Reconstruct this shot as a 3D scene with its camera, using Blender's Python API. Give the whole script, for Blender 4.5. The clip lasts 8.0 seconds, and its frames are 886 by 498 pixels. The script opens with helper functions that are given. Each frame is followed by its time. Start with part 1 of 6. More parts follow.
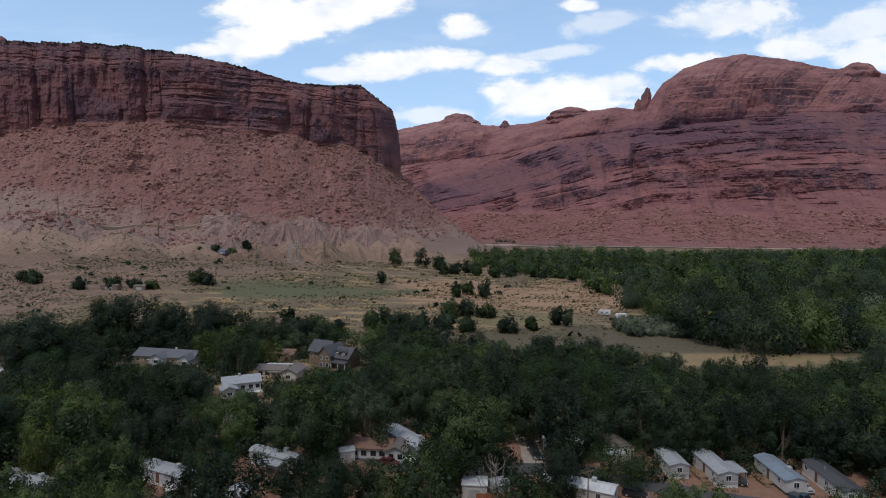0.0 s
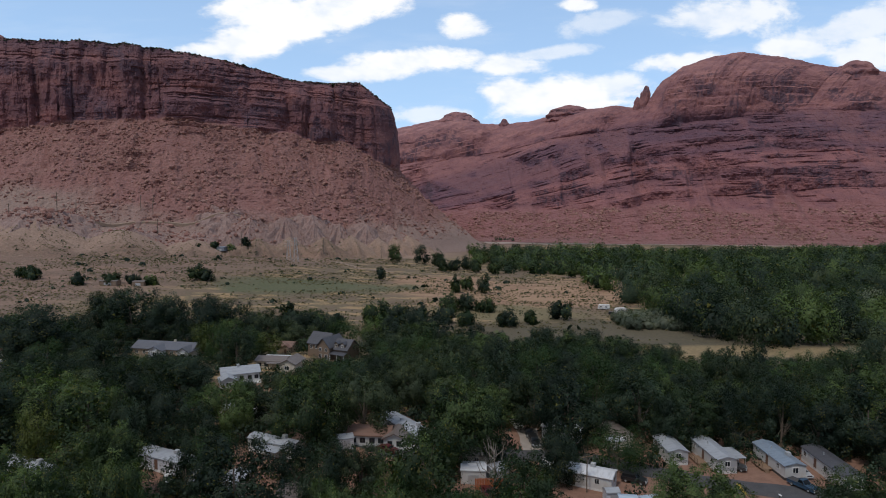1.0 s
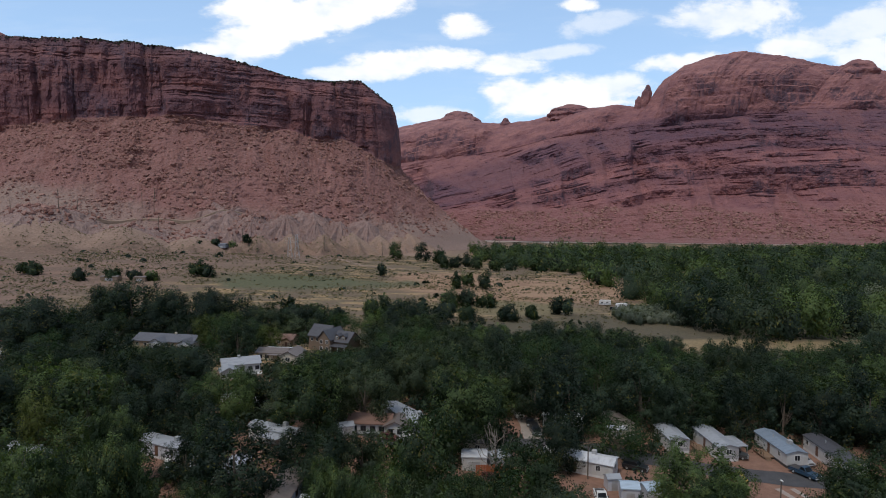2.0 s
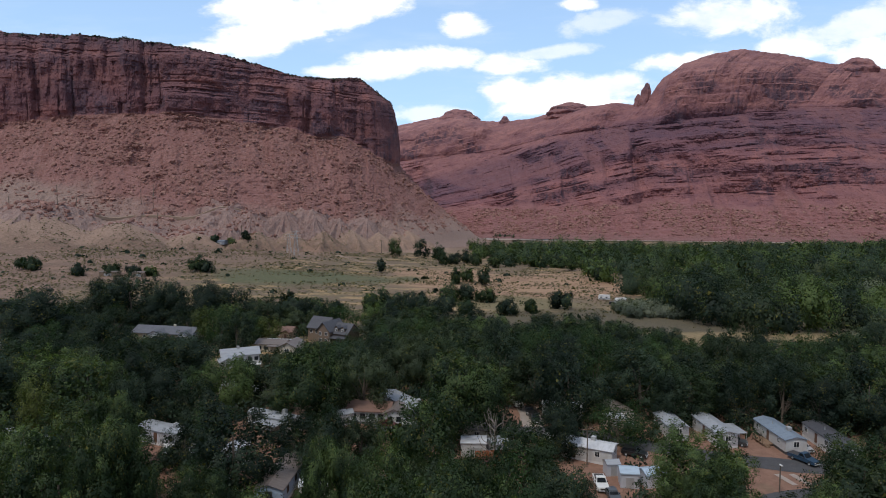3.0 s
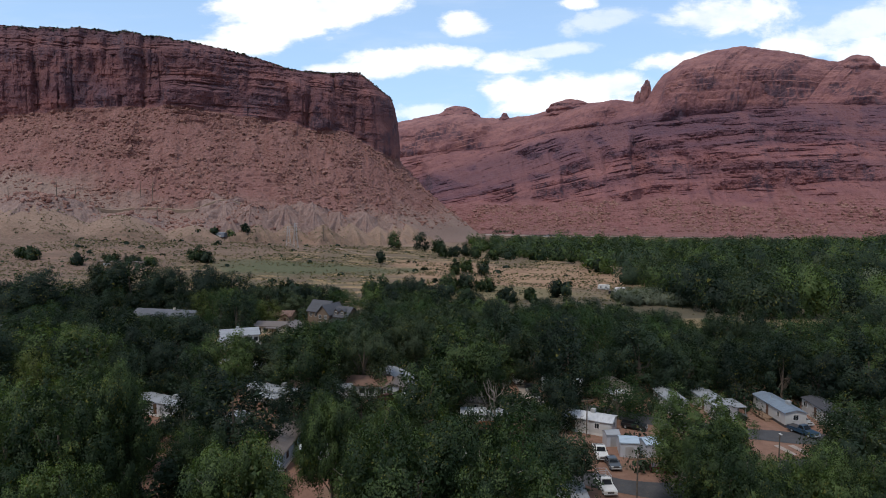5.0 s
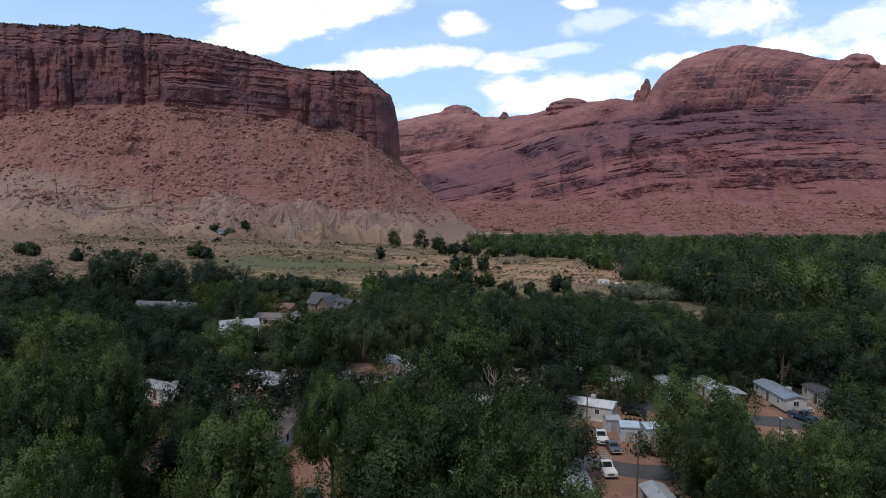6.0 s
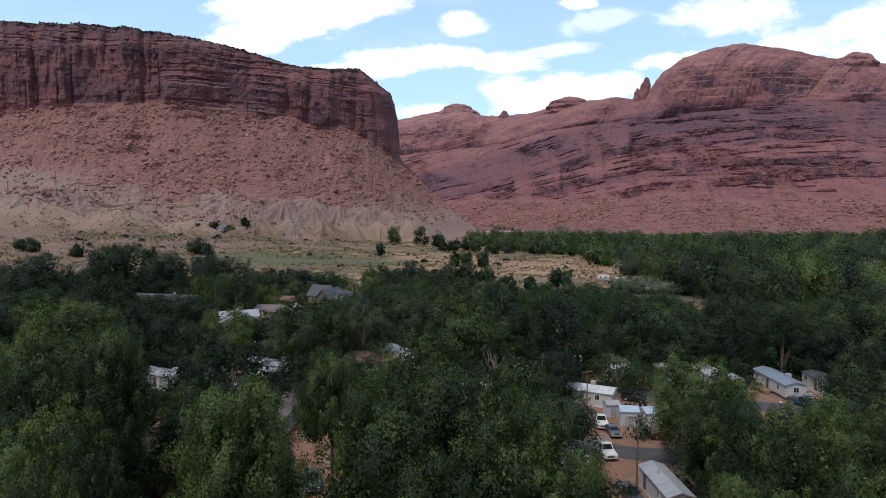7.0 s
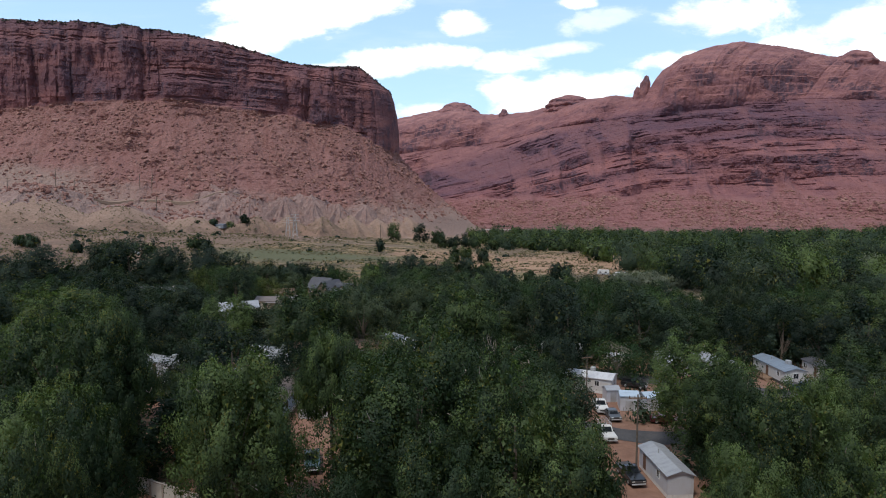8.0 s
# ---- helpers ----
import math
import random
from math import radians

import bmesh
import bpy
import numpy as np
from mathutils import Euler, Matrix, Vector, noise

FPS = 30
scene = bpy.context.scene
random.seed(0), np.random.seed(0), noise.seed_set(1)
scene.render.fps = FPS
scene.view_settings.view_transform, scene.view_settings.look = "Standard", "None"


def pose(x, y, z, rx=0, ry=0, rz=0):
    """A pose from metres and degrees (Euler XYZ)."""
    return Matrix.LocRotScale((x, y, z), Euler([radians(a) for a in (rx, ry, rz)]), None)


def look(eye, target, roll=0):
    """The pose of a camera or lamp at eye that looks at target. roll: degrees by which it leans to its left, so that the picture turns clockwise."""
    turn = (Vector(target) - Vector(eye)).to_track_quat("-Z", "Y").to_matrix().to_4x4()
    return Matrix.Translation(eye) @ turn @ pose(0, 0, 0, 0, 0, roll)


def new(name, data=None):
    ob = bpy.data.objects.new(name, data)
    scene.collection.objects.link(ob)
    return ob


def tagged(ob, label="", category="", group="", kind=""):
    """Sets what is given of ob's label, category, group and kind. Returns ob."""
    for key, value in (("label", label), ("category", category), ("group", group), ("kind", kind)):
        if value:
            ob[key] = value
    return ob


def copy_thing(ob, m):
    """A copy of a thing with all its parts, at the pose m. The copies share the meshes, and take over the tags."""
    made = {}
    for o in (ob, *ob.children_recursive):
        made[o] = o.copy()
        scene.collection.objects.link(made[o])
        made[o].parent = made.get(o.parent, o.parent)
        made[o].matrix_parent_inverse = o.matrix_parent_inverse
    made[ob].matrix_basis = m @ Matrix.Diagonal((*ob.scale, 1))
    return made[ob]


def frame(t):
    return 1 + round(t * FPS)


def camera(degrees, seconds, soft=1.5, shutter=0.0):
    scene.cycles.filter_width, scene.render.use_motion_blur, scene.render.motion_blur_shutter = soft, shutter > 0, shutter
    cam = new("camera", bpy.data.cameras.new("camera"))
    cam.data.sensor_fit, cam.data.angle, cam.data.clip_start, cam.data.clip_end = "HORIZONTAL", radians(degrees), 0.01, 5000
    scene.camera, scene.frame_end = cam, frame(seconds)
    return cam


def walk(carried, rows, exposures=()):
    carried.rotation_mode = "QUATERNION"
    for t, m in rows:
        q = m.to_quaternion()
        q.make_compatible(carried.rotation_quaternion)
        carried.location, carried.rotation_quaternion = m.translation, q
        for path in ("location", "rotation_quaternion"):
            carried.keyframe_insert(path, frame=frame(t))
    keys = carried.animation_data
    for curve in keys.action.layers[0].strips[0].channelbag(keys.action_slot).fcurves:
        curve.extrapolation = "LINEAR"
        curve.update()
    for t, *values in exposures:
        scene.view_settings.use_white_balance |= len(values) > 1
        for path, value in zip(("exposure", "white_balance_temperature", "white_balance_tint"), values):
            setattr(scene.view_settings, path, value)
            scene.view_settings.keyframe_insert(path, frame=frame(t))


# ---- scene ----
# the camera sinks almost straight down, with a slow tilt
cam = camera(70, 8.0, soft=1.0)
walk(cam, [
    (0, pose(-0.000, 0.000, 58.000, 85.900, 0.000, 0.000) @ pose(0, 0, 0, 0, 0, -0.056)),
    (0.5, pose(0.141, -0.064, 56.623, 85.875, 0.000, -0.016) @ pose(0, 0, 0, 0, 0, -0.071)),
    (1, pose(0.175, -0.074, 55.199, 85.870, 0.000, -0.054) @ pose(0, 0, 0, 0, 0, -0.132)),
    (1.5, pose(0.182, -0.005, 53.829, 85.885, 0.000, 0.065) @ pose(0, 0, 0, 0, 0, -0.074)),
    (3, pose(0.166, -0.144, 49.989, 85.811, 0.000, -0.025) @ pose(0, 0, 0, 0, 0, -0.058)),
    (3.5, pose(0.101, -0.231, 48.729, 85.756, 0.000, -0.022) @ pose(0, 0, 0, 0, 0, -0.048)),
    (4, pose(0.091, -0.416, 47.464, 85.746, 0.000, -0.071) @ pose(0, 0, 0, 0, 0, 0.018)),
    (4.5, pose(0.059, -0.448, 46.114, 85.705, 0.000, -0.074) @ pose(0, 0, 0, 0, 0, 0.098)),
    (6, pose(-0.036, -0.570, 42.000, 85.694, 0.000, -0.101) @ pose(0, 0, 0, 0, 0, 0.100)),
    (6.5, pose(-0.033, -0.628, 40.638, 85.729, 0.000, -0.107) @ pose(0, 0, 0, 0, 0, 0.115)),
    (7, pose(-0.009, -0.745, 39.306, 85.692, 0.000, -0.107) @ pose(0, 0, 0, 0, 0, 0.061)),
    (7.5, pose(0.008, -0.868, 37.996, 85.676, 0.000, -0.109) @ pose(0, 0, 0, 0, 0, 0.029)),
    (8, pose(0.028, -0.911, 36.700, 85.660, 0.000, -0.123) @ pose(0, 0, 0, 0, 0, 0.015)),
], exposures=((0, -0.25), (1.6, -0.22), (3, -0.05), (3.7, -0.03), (4.6, -0.07), (6, -0.06), (6.5, 0.05), (8, 0.18)))
# ---- end of path ----

# ---- world and light ----
world = bpy.data.worlds.new("sky")
scene.world = world
world.use_nodes = True
SUN_ELEVATION, SUN_AZIMUTH = 62.0, 215.0  # degrees; azimuth clockwise from +y


class Nodes:
    """Short-hand for building a node tree."""

    def __init__(self, tree):
        self.tree = tree
        tree.nodes.clear()

    def put(self, value, socket):
        if value is None:
            return
        if isinstance(value, bpy.types.NodeSocket):
            self.tree.links.new(value, socket)
        elif isinstance(value, (tuple, list)) and socket.type == "RGBA" and len(value) == 3:
            socket.default_value = (*value, 1)
        else:
            socket.default_value = value

    def node(self, kind, inputs=(), **props):
        n = self.tree.nodes.new(kind)
        for key, value in props.items():
            setattr(n, key, value)
        for key, value in dict(inputs).items():
            self.put(value, n.inputs[key])
        return n

    def math(self, op, a, b=None, c=None, clamp=False):
        n = self.node("ShaderNodeMath", operation=op, use_clamp=clamp)
        for i, value in enumerate((a, b, c)):
            self.put(value, n.inputs[i])
        return n.outputs[0]

    def vmath(self, op, a, b=None, scale=None):
        n = self.node("ShaderNodeVectorMath", operation=op)
        self.put(a, n.inputs[0])
        self.put(b, n.inputs[1])
        if scale is not None:
            self.put(scale, n.inputs["Scale"])
        return n.outputs["Value"] if op in ("LENGTH", "DOT_PRODUCT") else n.outputs[0]

    def noise(self, vec, scale, detail=4.0, rough=0.55, distort=0.0):
        return self.node("ShaderNodeTexNoise", {"Vector": vec, "Scale": scale, "Detail": detail, "Roughness": rough, "Distortion": distort}).outputs[0]

    def ramp(self, fac, low, high, to_low=0.0, to_high=1.0, smooth=True):
        n = self.node("ShaderNodeMapRange", {"Value": fac, "From Min": low, "From Max": high, "To Min": to_low, "To Max": to_high},
                      interpolation_type="SMOOTHSTEP" if smooth else "LINEAR")
        return n.outputs[0]

    def mix(self, fac, a, b, blend="MIX"):
        n = self.node("ShaderNodeMix", data_type="RGBA", blend_type=blend)
        self.put(fac, n.inputs[0])
        self.put(a, n.inputs[6])
        self.put(b, n.inputs[7])
        return n.outputs[2]

    def colours(self, fac, *stops):
        n = self.node("ShaderNodeValToRGB", {"Fac": fac})
        els = n.color_ramp.elements
        while len(els) < len(stops):
            els.new(1.0)
        for e, (pos, col) in zip(els, stops):
            e.position, e.color = pos, (*col, 1)
        return n.outputs[0]

    def stretch(self, vec, x, y, z):
        return self.vmath("MULTIPLY", vec, (x, y, z))

    def split(self, vec):
        return self.node("ShaderNodeSeparateXYZ", {0: vec}).outputs


def build_sky():
    n = Nodes(world.node_tree)
    sky = n.node("ShaderNodeTexSky", sky_type="NISHITA", sun_disc=False, sun_elevation=radians(SUN_ELEVATION),
                 sun_rotation=radians(SUN_AZIMUTH), altitude=1200.0, air_density=1.0, dust_density=0.6, ozone_density=1.2)
    way = n.node("ShaderNodeTexCoord").outputs["Generated"]
    x, y, z = n.split(way)
    # the sky in front, on a plane one unit away
    far = n.math("MAXIMUM", y, 0.05)
    px, pz = n.math("DIVIDE", x, far), n.math("DIVIDE", z, far)
    flat = n.node("ShaderNodeCombineXYZ", {0: px, 1: n.math("MULTIPLY", pz, 1.9), 2: 0.0}).outputs[0]
    puff = n.noise(flat, 7.0, 8.0, 0.62, 0.3)
    fine = n.noise(flat, 26.0, 6.0, 0.6)
    wob = n.math("ADD", n.math("MULTIPLY", n.math("SUBTRACT", puff, 0.5), 2.5), n.math("MULTIPLY", n.math("SUBTRACT", fine, 0.5), 0.8))
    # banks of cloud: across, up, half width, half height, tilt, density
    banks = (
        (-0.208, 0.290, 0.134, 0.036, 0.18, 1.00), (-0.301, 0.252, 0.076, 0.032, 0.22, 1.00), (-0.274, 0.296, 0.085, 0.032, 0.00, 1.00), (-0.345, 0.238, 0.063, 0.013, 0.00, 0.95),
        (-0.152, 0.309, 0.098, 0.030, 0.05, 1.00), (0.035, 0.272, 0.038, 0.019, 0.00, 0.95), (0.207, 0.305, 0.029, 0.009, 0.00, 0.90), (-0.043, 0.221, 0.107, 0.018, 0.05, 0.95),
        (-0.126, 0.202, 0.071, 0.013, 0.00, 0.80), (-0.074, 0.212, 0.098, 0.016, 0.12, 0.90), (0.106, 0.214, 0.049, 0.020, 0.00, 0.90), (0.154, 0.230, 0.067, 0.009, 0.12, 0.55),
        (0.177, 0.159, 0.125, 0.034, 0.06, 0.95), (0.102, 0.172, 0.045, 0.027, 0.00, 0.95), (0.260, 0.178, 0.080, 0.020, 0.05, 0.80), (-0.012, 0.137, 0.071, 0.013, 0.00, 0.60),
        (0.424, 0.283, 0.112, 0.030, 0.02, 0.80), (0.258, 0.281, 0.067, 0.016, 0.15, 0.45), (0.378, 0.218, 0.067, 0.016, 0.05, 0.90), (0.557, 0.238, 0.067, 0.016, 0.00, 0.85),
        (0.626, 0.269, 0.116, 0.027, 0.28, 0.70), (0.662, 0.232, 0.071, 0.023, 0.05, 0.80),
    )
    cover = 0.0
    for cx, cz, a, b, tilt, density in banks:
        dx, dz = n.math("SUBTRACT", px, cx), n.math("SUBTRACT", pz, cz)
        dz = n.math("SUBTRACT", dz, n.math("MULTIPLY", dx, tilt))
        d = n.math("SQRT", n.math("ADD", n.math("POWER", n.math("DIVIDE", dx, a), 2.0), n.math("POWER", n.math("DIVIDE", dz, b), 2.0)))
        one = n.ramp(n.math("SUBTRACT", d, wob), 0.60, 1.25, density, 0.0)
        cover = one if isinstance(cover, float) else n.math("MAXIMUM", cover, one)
    # elsewhere broken fair-weather cloud
    round_ = n.noise(n.stretch(way, 2.2, 2.2, 5.0), 1.6, 7.0, 0.6)
    loose = n.ramp(round_, 0.38, 0.52)
    behind = n.ramp(y, 0.35, 0.6)
    above = n.ramp(z, 0.30, 0.42)
    out = n.math("MAXIMUM", n.math("SUBTRACT", 1.0, behind), above)
    overcast = n.math("MULTIPLY", loose, out)
    veil = n.math("MULTIPLY", n.ramp(n.noise(n.stretch(flat, 0.6, 1.6, 1.0), 5.0, 6.0, 0.6), 0.45, 0.75), 0.16)
    cover = n.math("MAXIMUM", cover, veil)
    shade = n.mix(n.ramp(n.math("ADD", n.math("MULTIPLY", puff, 0.6), n.math("MULTIPLY", fine, 0.4)), 0.36, 0.56), (0.80, 0.86, 0.95), (1.0, 1.0, 1.0))
    blue = n.mix(1.0, sky.outputs[0], (SKY_STRENGTH * 0.86, SKY_STRENGTH, SKY_STRENGTH * 1.16), "MULTIPLY")
    haze = n.mix(n.ramp(z, 0.0, 0.40, 0.70, 0.48), blue, (0.60, 0.86, 1.18))
    lit = n.mix(1.0, shade, (CLOUD_STRENGTH,) * 3, "MULTIPLY")
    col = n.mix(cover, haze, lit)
    # the cloud overhead is thick and grey underneath, and keeps the valley in its shade
    base = n.mix(n.ramp(n.noise(way, 3.0, 5.0), 0.35, 0.65), (0.25, 0.285, 0.37), (0.40, 0.44, 0.54))
    col = n.mix(overcast, col, base)
    bg = n.node("ShaderNodeBackground", {"Color": col, "Strength": 1.0})
    outp = n.node("ShaderNodeOutputWorld")
    n.tree.links.new(bg.outputs[0], outp.inputs[0])


SKY_STRENGTH, CLOUD_STRENGTH = 0.165, 1.24
build_sky()

sun = new("sun", bpy.data.lights.new("sun", "SUN"))
sun.data.energy, sun.data.angle, sun.data.color = 1.95, radians(10), (1.0, 0.94, 0.86)
az = radians(SUN_AZIMUTH)
sun_from = Vector((math.sin(az) * math.cos(radians(SUN_ELEVATION)), math.cos(az) * math.cos(radians(SUN_ELEVATION)), math.sin(radians(SUN_ELEVATION))))
sun.matrix_world = look((sun_from * 200)[:], (0, 0, 0))


# ---- materials ----
def material(name, rough=0.8, metal=0.0):
    """A material and its nodes; the caller gives the colour to the returned shader."""
    m = bpy.data.materials.new(name)
    m.use_nodes = True
    n = Nodes(m.node_tree)
    shader = n.node("ShaderNodeBsdfPrincipled", {"Roughness": rough, "Metallic": metal})
    out = n.node("ShaderNodeOutputMaterial")
    n.tree.links.new(shader.outputs[0], out.inputs[0])
    return m, n, shader


def bump(n, shader, height, strength=0.3, distance=0.1):
    b = n.node("ShaderNodeBump", {"Height": height, "Strength": strength, "Distance": distance})
    n.tree.links.new(b.outputs[0], shader.inputs["Normal"])


def position(n):
    return n.node("ShaderNodeNewGeometry").outputs["Position"]


def rock_material(name, beds_of, dark, talus, low, band, low_z, pale):
    """Layered sandstone with varnish on its cliffs and rubble slopes below; zone says where the cliffs are, bed the height within the layers."""
    m, n, s = material(name, 0.95)
    pos = position(n)
    nz = n.split(n.node("ShaderNodeNewGeometry").outputs["Normal"])[2]
    x, y, z = n.split(pos)
    bed = n.node("ShaderNodeAttribute", attribute_name="bed").outputs["Fac"]
    level = n.math("ADD", bed, n.math("MULTIPLY", n.noise(pos, 0.03, 5.0, 0.6), 10.0))
    lay = n.node("ShaderNodeCombineXYZ", {0: n.math("MULTIPLY", x, 0.03), 1: n.math("MULTIPLY", y, 0.03), 2: n.math("MULTIPLY", level, band)}).outputs[0]
    beds = n.noise(lay, 1.0, 4.0, 0.6)
    thin = n.noise(n.stretch(lay, 1.6, 1.6, 4.0), 1.0, 5.0, 0.65)
    grain = n.noise(pos, 0.35, 6.0, 0.72)
    broad = n.noise(pos, 0.04, 5.0, 0.65)
    streak = n.noise(n.stretch(pos, 0.10, 0.10, 0.014), 1.0, 5.0, 0.6)
    patch = n.noise(n.stretch(pos, 0.014, 0.014, 0.02), 1.0, 4.0, 0.6, 0.5)
    face = n.colours(n.math("DIVIDE", level, 400.0), *beds_of)
    face = n.mix(n.ramp(beds, 0.38, 0.62, 0.55, 0.0), face, dark)
    face = n.mix(n.ramp(thin, 0.52, 0.72, 0.0, 0.35), face, pale)
    face = n.mix(n.ramp(thin, 0.46, 0.30, 0.0, 0.40), face, tuple(c * 0.7 for c in dark))
    face = n.mix(n.ramp(broad, 0.35, 0.65, 0.35, 0.0), face, dark)
    varnish = n.math("MULTIPLY", n.ramp(streak, 0.36, 0.58), n.ramp(patch, 0.48, 0.58))
    steep = n.ramp(n.math("ABSOLUTE", nz), 0.40, 0.80, 1.0, 0.0)
    face = n.mix(n.math("MULTIPLY", n.math("MULTIPLY", varnish, steep), 0.85), face, (0.082, 0.052, 0.068))
    rust = n.mix(0.5, talus, beds_of[0][1])
    coarse = n.noise(pos, 0.11, 5.0, 0.70)
    slope = n.mix(n.ramp(grain, 0.32, 0.68), tuple(c * 0.62 for c in talus), tuple(c * 1.25 for c in talus))
    slope = n.mix(n.ramp(coarse, 0.50, 0.66, 0.0, 0.55), slope, tuple(c * f for c, f in zip(talus, (0.70, 0.58, 0.56))))
    slope = n.mix(n.ramp(n.noise(n.stretch(pos, 0.022, 0.022, 0.007), 1.0, 6.0, 0.65), 0.44, 0.60, 0.0, 0.8), slope, rust)
    across = n.math("ADD", n.math("MULTIPLY", x, 0.94), n.math("MULTIPLY", y, 0.34))
    down = n.node("ShaderNodeCombineXYZ", {0: n.math("MULTIPLY", across, 0.085), 1: n.math("MULTIPLY", z, 0.012), 2: 0.0}).outputs[0]
    chute = n.noise(down, 1.0, 6.0, 0.68, 0.6)
    slope = n.mix(n.ramp(chute, 0.50, 0.66, 0.0, 0.55), slope, tuple(c * f for c, f in zip(talus, (0.72, 0.60, 0.56))))
    slope = n.mix(n.ramp(chute, 0.46, 0.32, 0.0, 0.45), slope, tuple(min(1, c * f) for c, f in zip(talus, (1.18, 1.26, 1.30))))
    zz = n.math("ADD", z, n.math("MULTIPLY", n.math("SUBTRACT", n.noise(pos, 0.02, 5.0), 0.5), 70.0))
    zz = n.math("SUBTRACT", zz, n.ramp(x, -210.0, -460.0, 0.0, 48.0))
    slope = n.mix(n.ramp(zz, low_z - 14, low_z + 24, 1.0, 0.0), slope, n.mix(n.ramp(grain, 0.35, 0.7), tuple(c * 0.78 for c in low), low))
    clay = n.node("ShaderNodeAttribute", attribute_name="clay").outputs["Fac"]
    slope = n.mix(n.math("MULTIPLY", clay, n.ramp(n.noise(pos, 0.12, 5.0, 0.6), 0.30, 0.55, 0.35, 0.95)), slope, n.mix(n.ramp(grain, 0.35, 0.7), (0.262, 0.178, 0.144), (0.345, 0.248, 0.204)))
    spot = n.noise(pos, 0.55, 2.0, 0.5)
    slope = n.mix(n.ramp(spot, 0.62, 0.70, 0.0, 0.40), slope, (0.085, 0.072, 0.055))
    zone = n.node("ShaderNodeAttribute", attribute_name="zone").outputs["Fac"]
    zone = n.ramp(n.math("ADD", zone, n.math("MULTIPLY", n.math("SUBTRACT", grain, 0.5), 0.5)), 0.35, 0.65)
    # even blue tint in the rock colour, standing in for distant haze
    col = n.mix(1.0, n.mix(zone, slope, face), (0.99, 0.98, 1.06), "MULTIPLY")
    n.put(col, s.inputs["Base Color"])
    bump(n, s, n.math("ADD", grain, n.math("MULTIPLY", thin, 0.6)), 0.8, 1.8)
    return m


MESA = rock_material("mesa_sandstone", ((0.0, (0.25, 0.118, 0.100)), (0.38, (0.250, 0.104, 0.090)), (0.44, (0.165, 0.074, 0.078)), (0.49, (0.262, 0.112, 0.096)), (0.54, (0.180, 0.080, 0.080)), (0.57, (0.250, 0.112, 0.098)), (0.61, (0.140, 0.074, 0.080)), (0.66, (0.205, 0.114, 0.102))),
                     (0.105, 0.054, 0.064), (0.264, 0.134, 0.108), (0.325, 0.228, 0.176), 0.06, 24.0, (0.32, 0.158, 0.132))
RIDGE = rock_material("ridge_sandstone", ((0.0, (0.262, 0.120, 0.110)), (0.24, (0.285, 0.122, 0.108)), (0.29, (0.170, 0.078, 0.084)), (0.33, (0.300, 0.128, 0.112)), (0.385, (0.255, 0.106, 0.098)), (0.41, (0.115, 0.060, 0.078)), (0.45, (0.185, 0.082, 0.086)), (0.49, (0.110, 0.060, 0.080)), (0.585, (0.120, 0.064, 0.082)), (0.625, (0.295, 0.134, 0.118)), (0.78, (0.330, 0.158, 0.134)), (1.0, (0.390, 0.200, 0.168))),
                      (0.150, 0.066, 0.076), (0.258, 0.116, 0.104), (0.248, 0.129, 0.112), 0.07, -8.0, (0.350, 0.172, 0.146))


def plain(name, colour, rough=0.6, metal=0.0, vary=0.15, scale=0.8, grime=0.25):
    """Painted or weathered stuff: colour, soft stains and fine grain."""
    m, n, s = material(name, rough, metal)
    pos = position(n)
    stain = n.noise(pos, scale, 5.0, 0.6)
    fine = n.noise(pos, scale * 14, 3.0)
    col = n.mix(n.ramp(stain, 0.35, 0.7), colour, tuple(c * (1 - vary) for c in colour))
    col = n.mix(n.math("MULTIPLY", n.ramp(n.noise(n.stretch(pos, 1.0, 1.0, 0.25), scale * 3, 4.0), 0.55, 0.8), grime), col, (0.22, 0.15, 0.11))
    n.put(col, s.inputs["Base Color"])
    n.put(n.ramp(fine, 0.3, 0.7, rough - 0.1, min(1, rough + 0.1)), s.inputs["Roughness"])
    bump(n, s, fine, 0.15, 0.02)
    return m


def siding(name, colour, across=False):
    """Painted lap or ribbed cladding."""
    m, n, s = material(name, 0.55)
    co = n.node("ShaderNodeTexCoord").outputs["Object"]
    x, y, z = n.split(co)
    lap = n.math("FRACT", n.math("DIVIDE", n.math("ADD", x, y) if across else z, 0.2))
    stain = n.noise(n.stretch(co, 1.0, 1.0, 0.3), 1.2, 5.0, 0.6)
    col = n.mix(n.ramp(stain, 0.45, 0.75, 0.0, 0.35), colour, tuple(c * f for c, f in zip(colour, (0.75, 0.66, 0.58))))
    n.put(col, s.inputs["Base Color"])
    bump(n, s, lap, 0.35, 0.03)
    return m


def metal_roof(name, colour, rust=0.2):
    """Ribbed sheet roof, dull and streaked."""
    m, n, s = material(name, 0.5, 0.0)
    co = n.node("ShaderNodeTexCoord").outputs["Object"]
    x, y, z = n.split(co)
    rib = n.ramp(n.math("ABSOLUTE", n.math("SUBTRACT", n.math("FRACT", n.math("DIVIDE", y, 0.75)), 0.5)), 0.40, 0.47)
    stain = n.noise(n.stretch(co, 0.4, 1.6, 1.0), 1.0, 5.0, 0.65)
    col = n.mix(n.ramp(stain, 0.42, 0.72, 0.0, 0.6), colour, tuple(c * 0.62 for c in colour))
    col = n.mix(n.ramp(n.noise(co, 0.9, 4.0), 0.6, 0.75, 0.0, rust), col, (0.25, 0.13, 0.08))
    n.put(col, s.inputs["Base Color"])
    bump(n, s, rib, 0.4, 0.04)
    return m


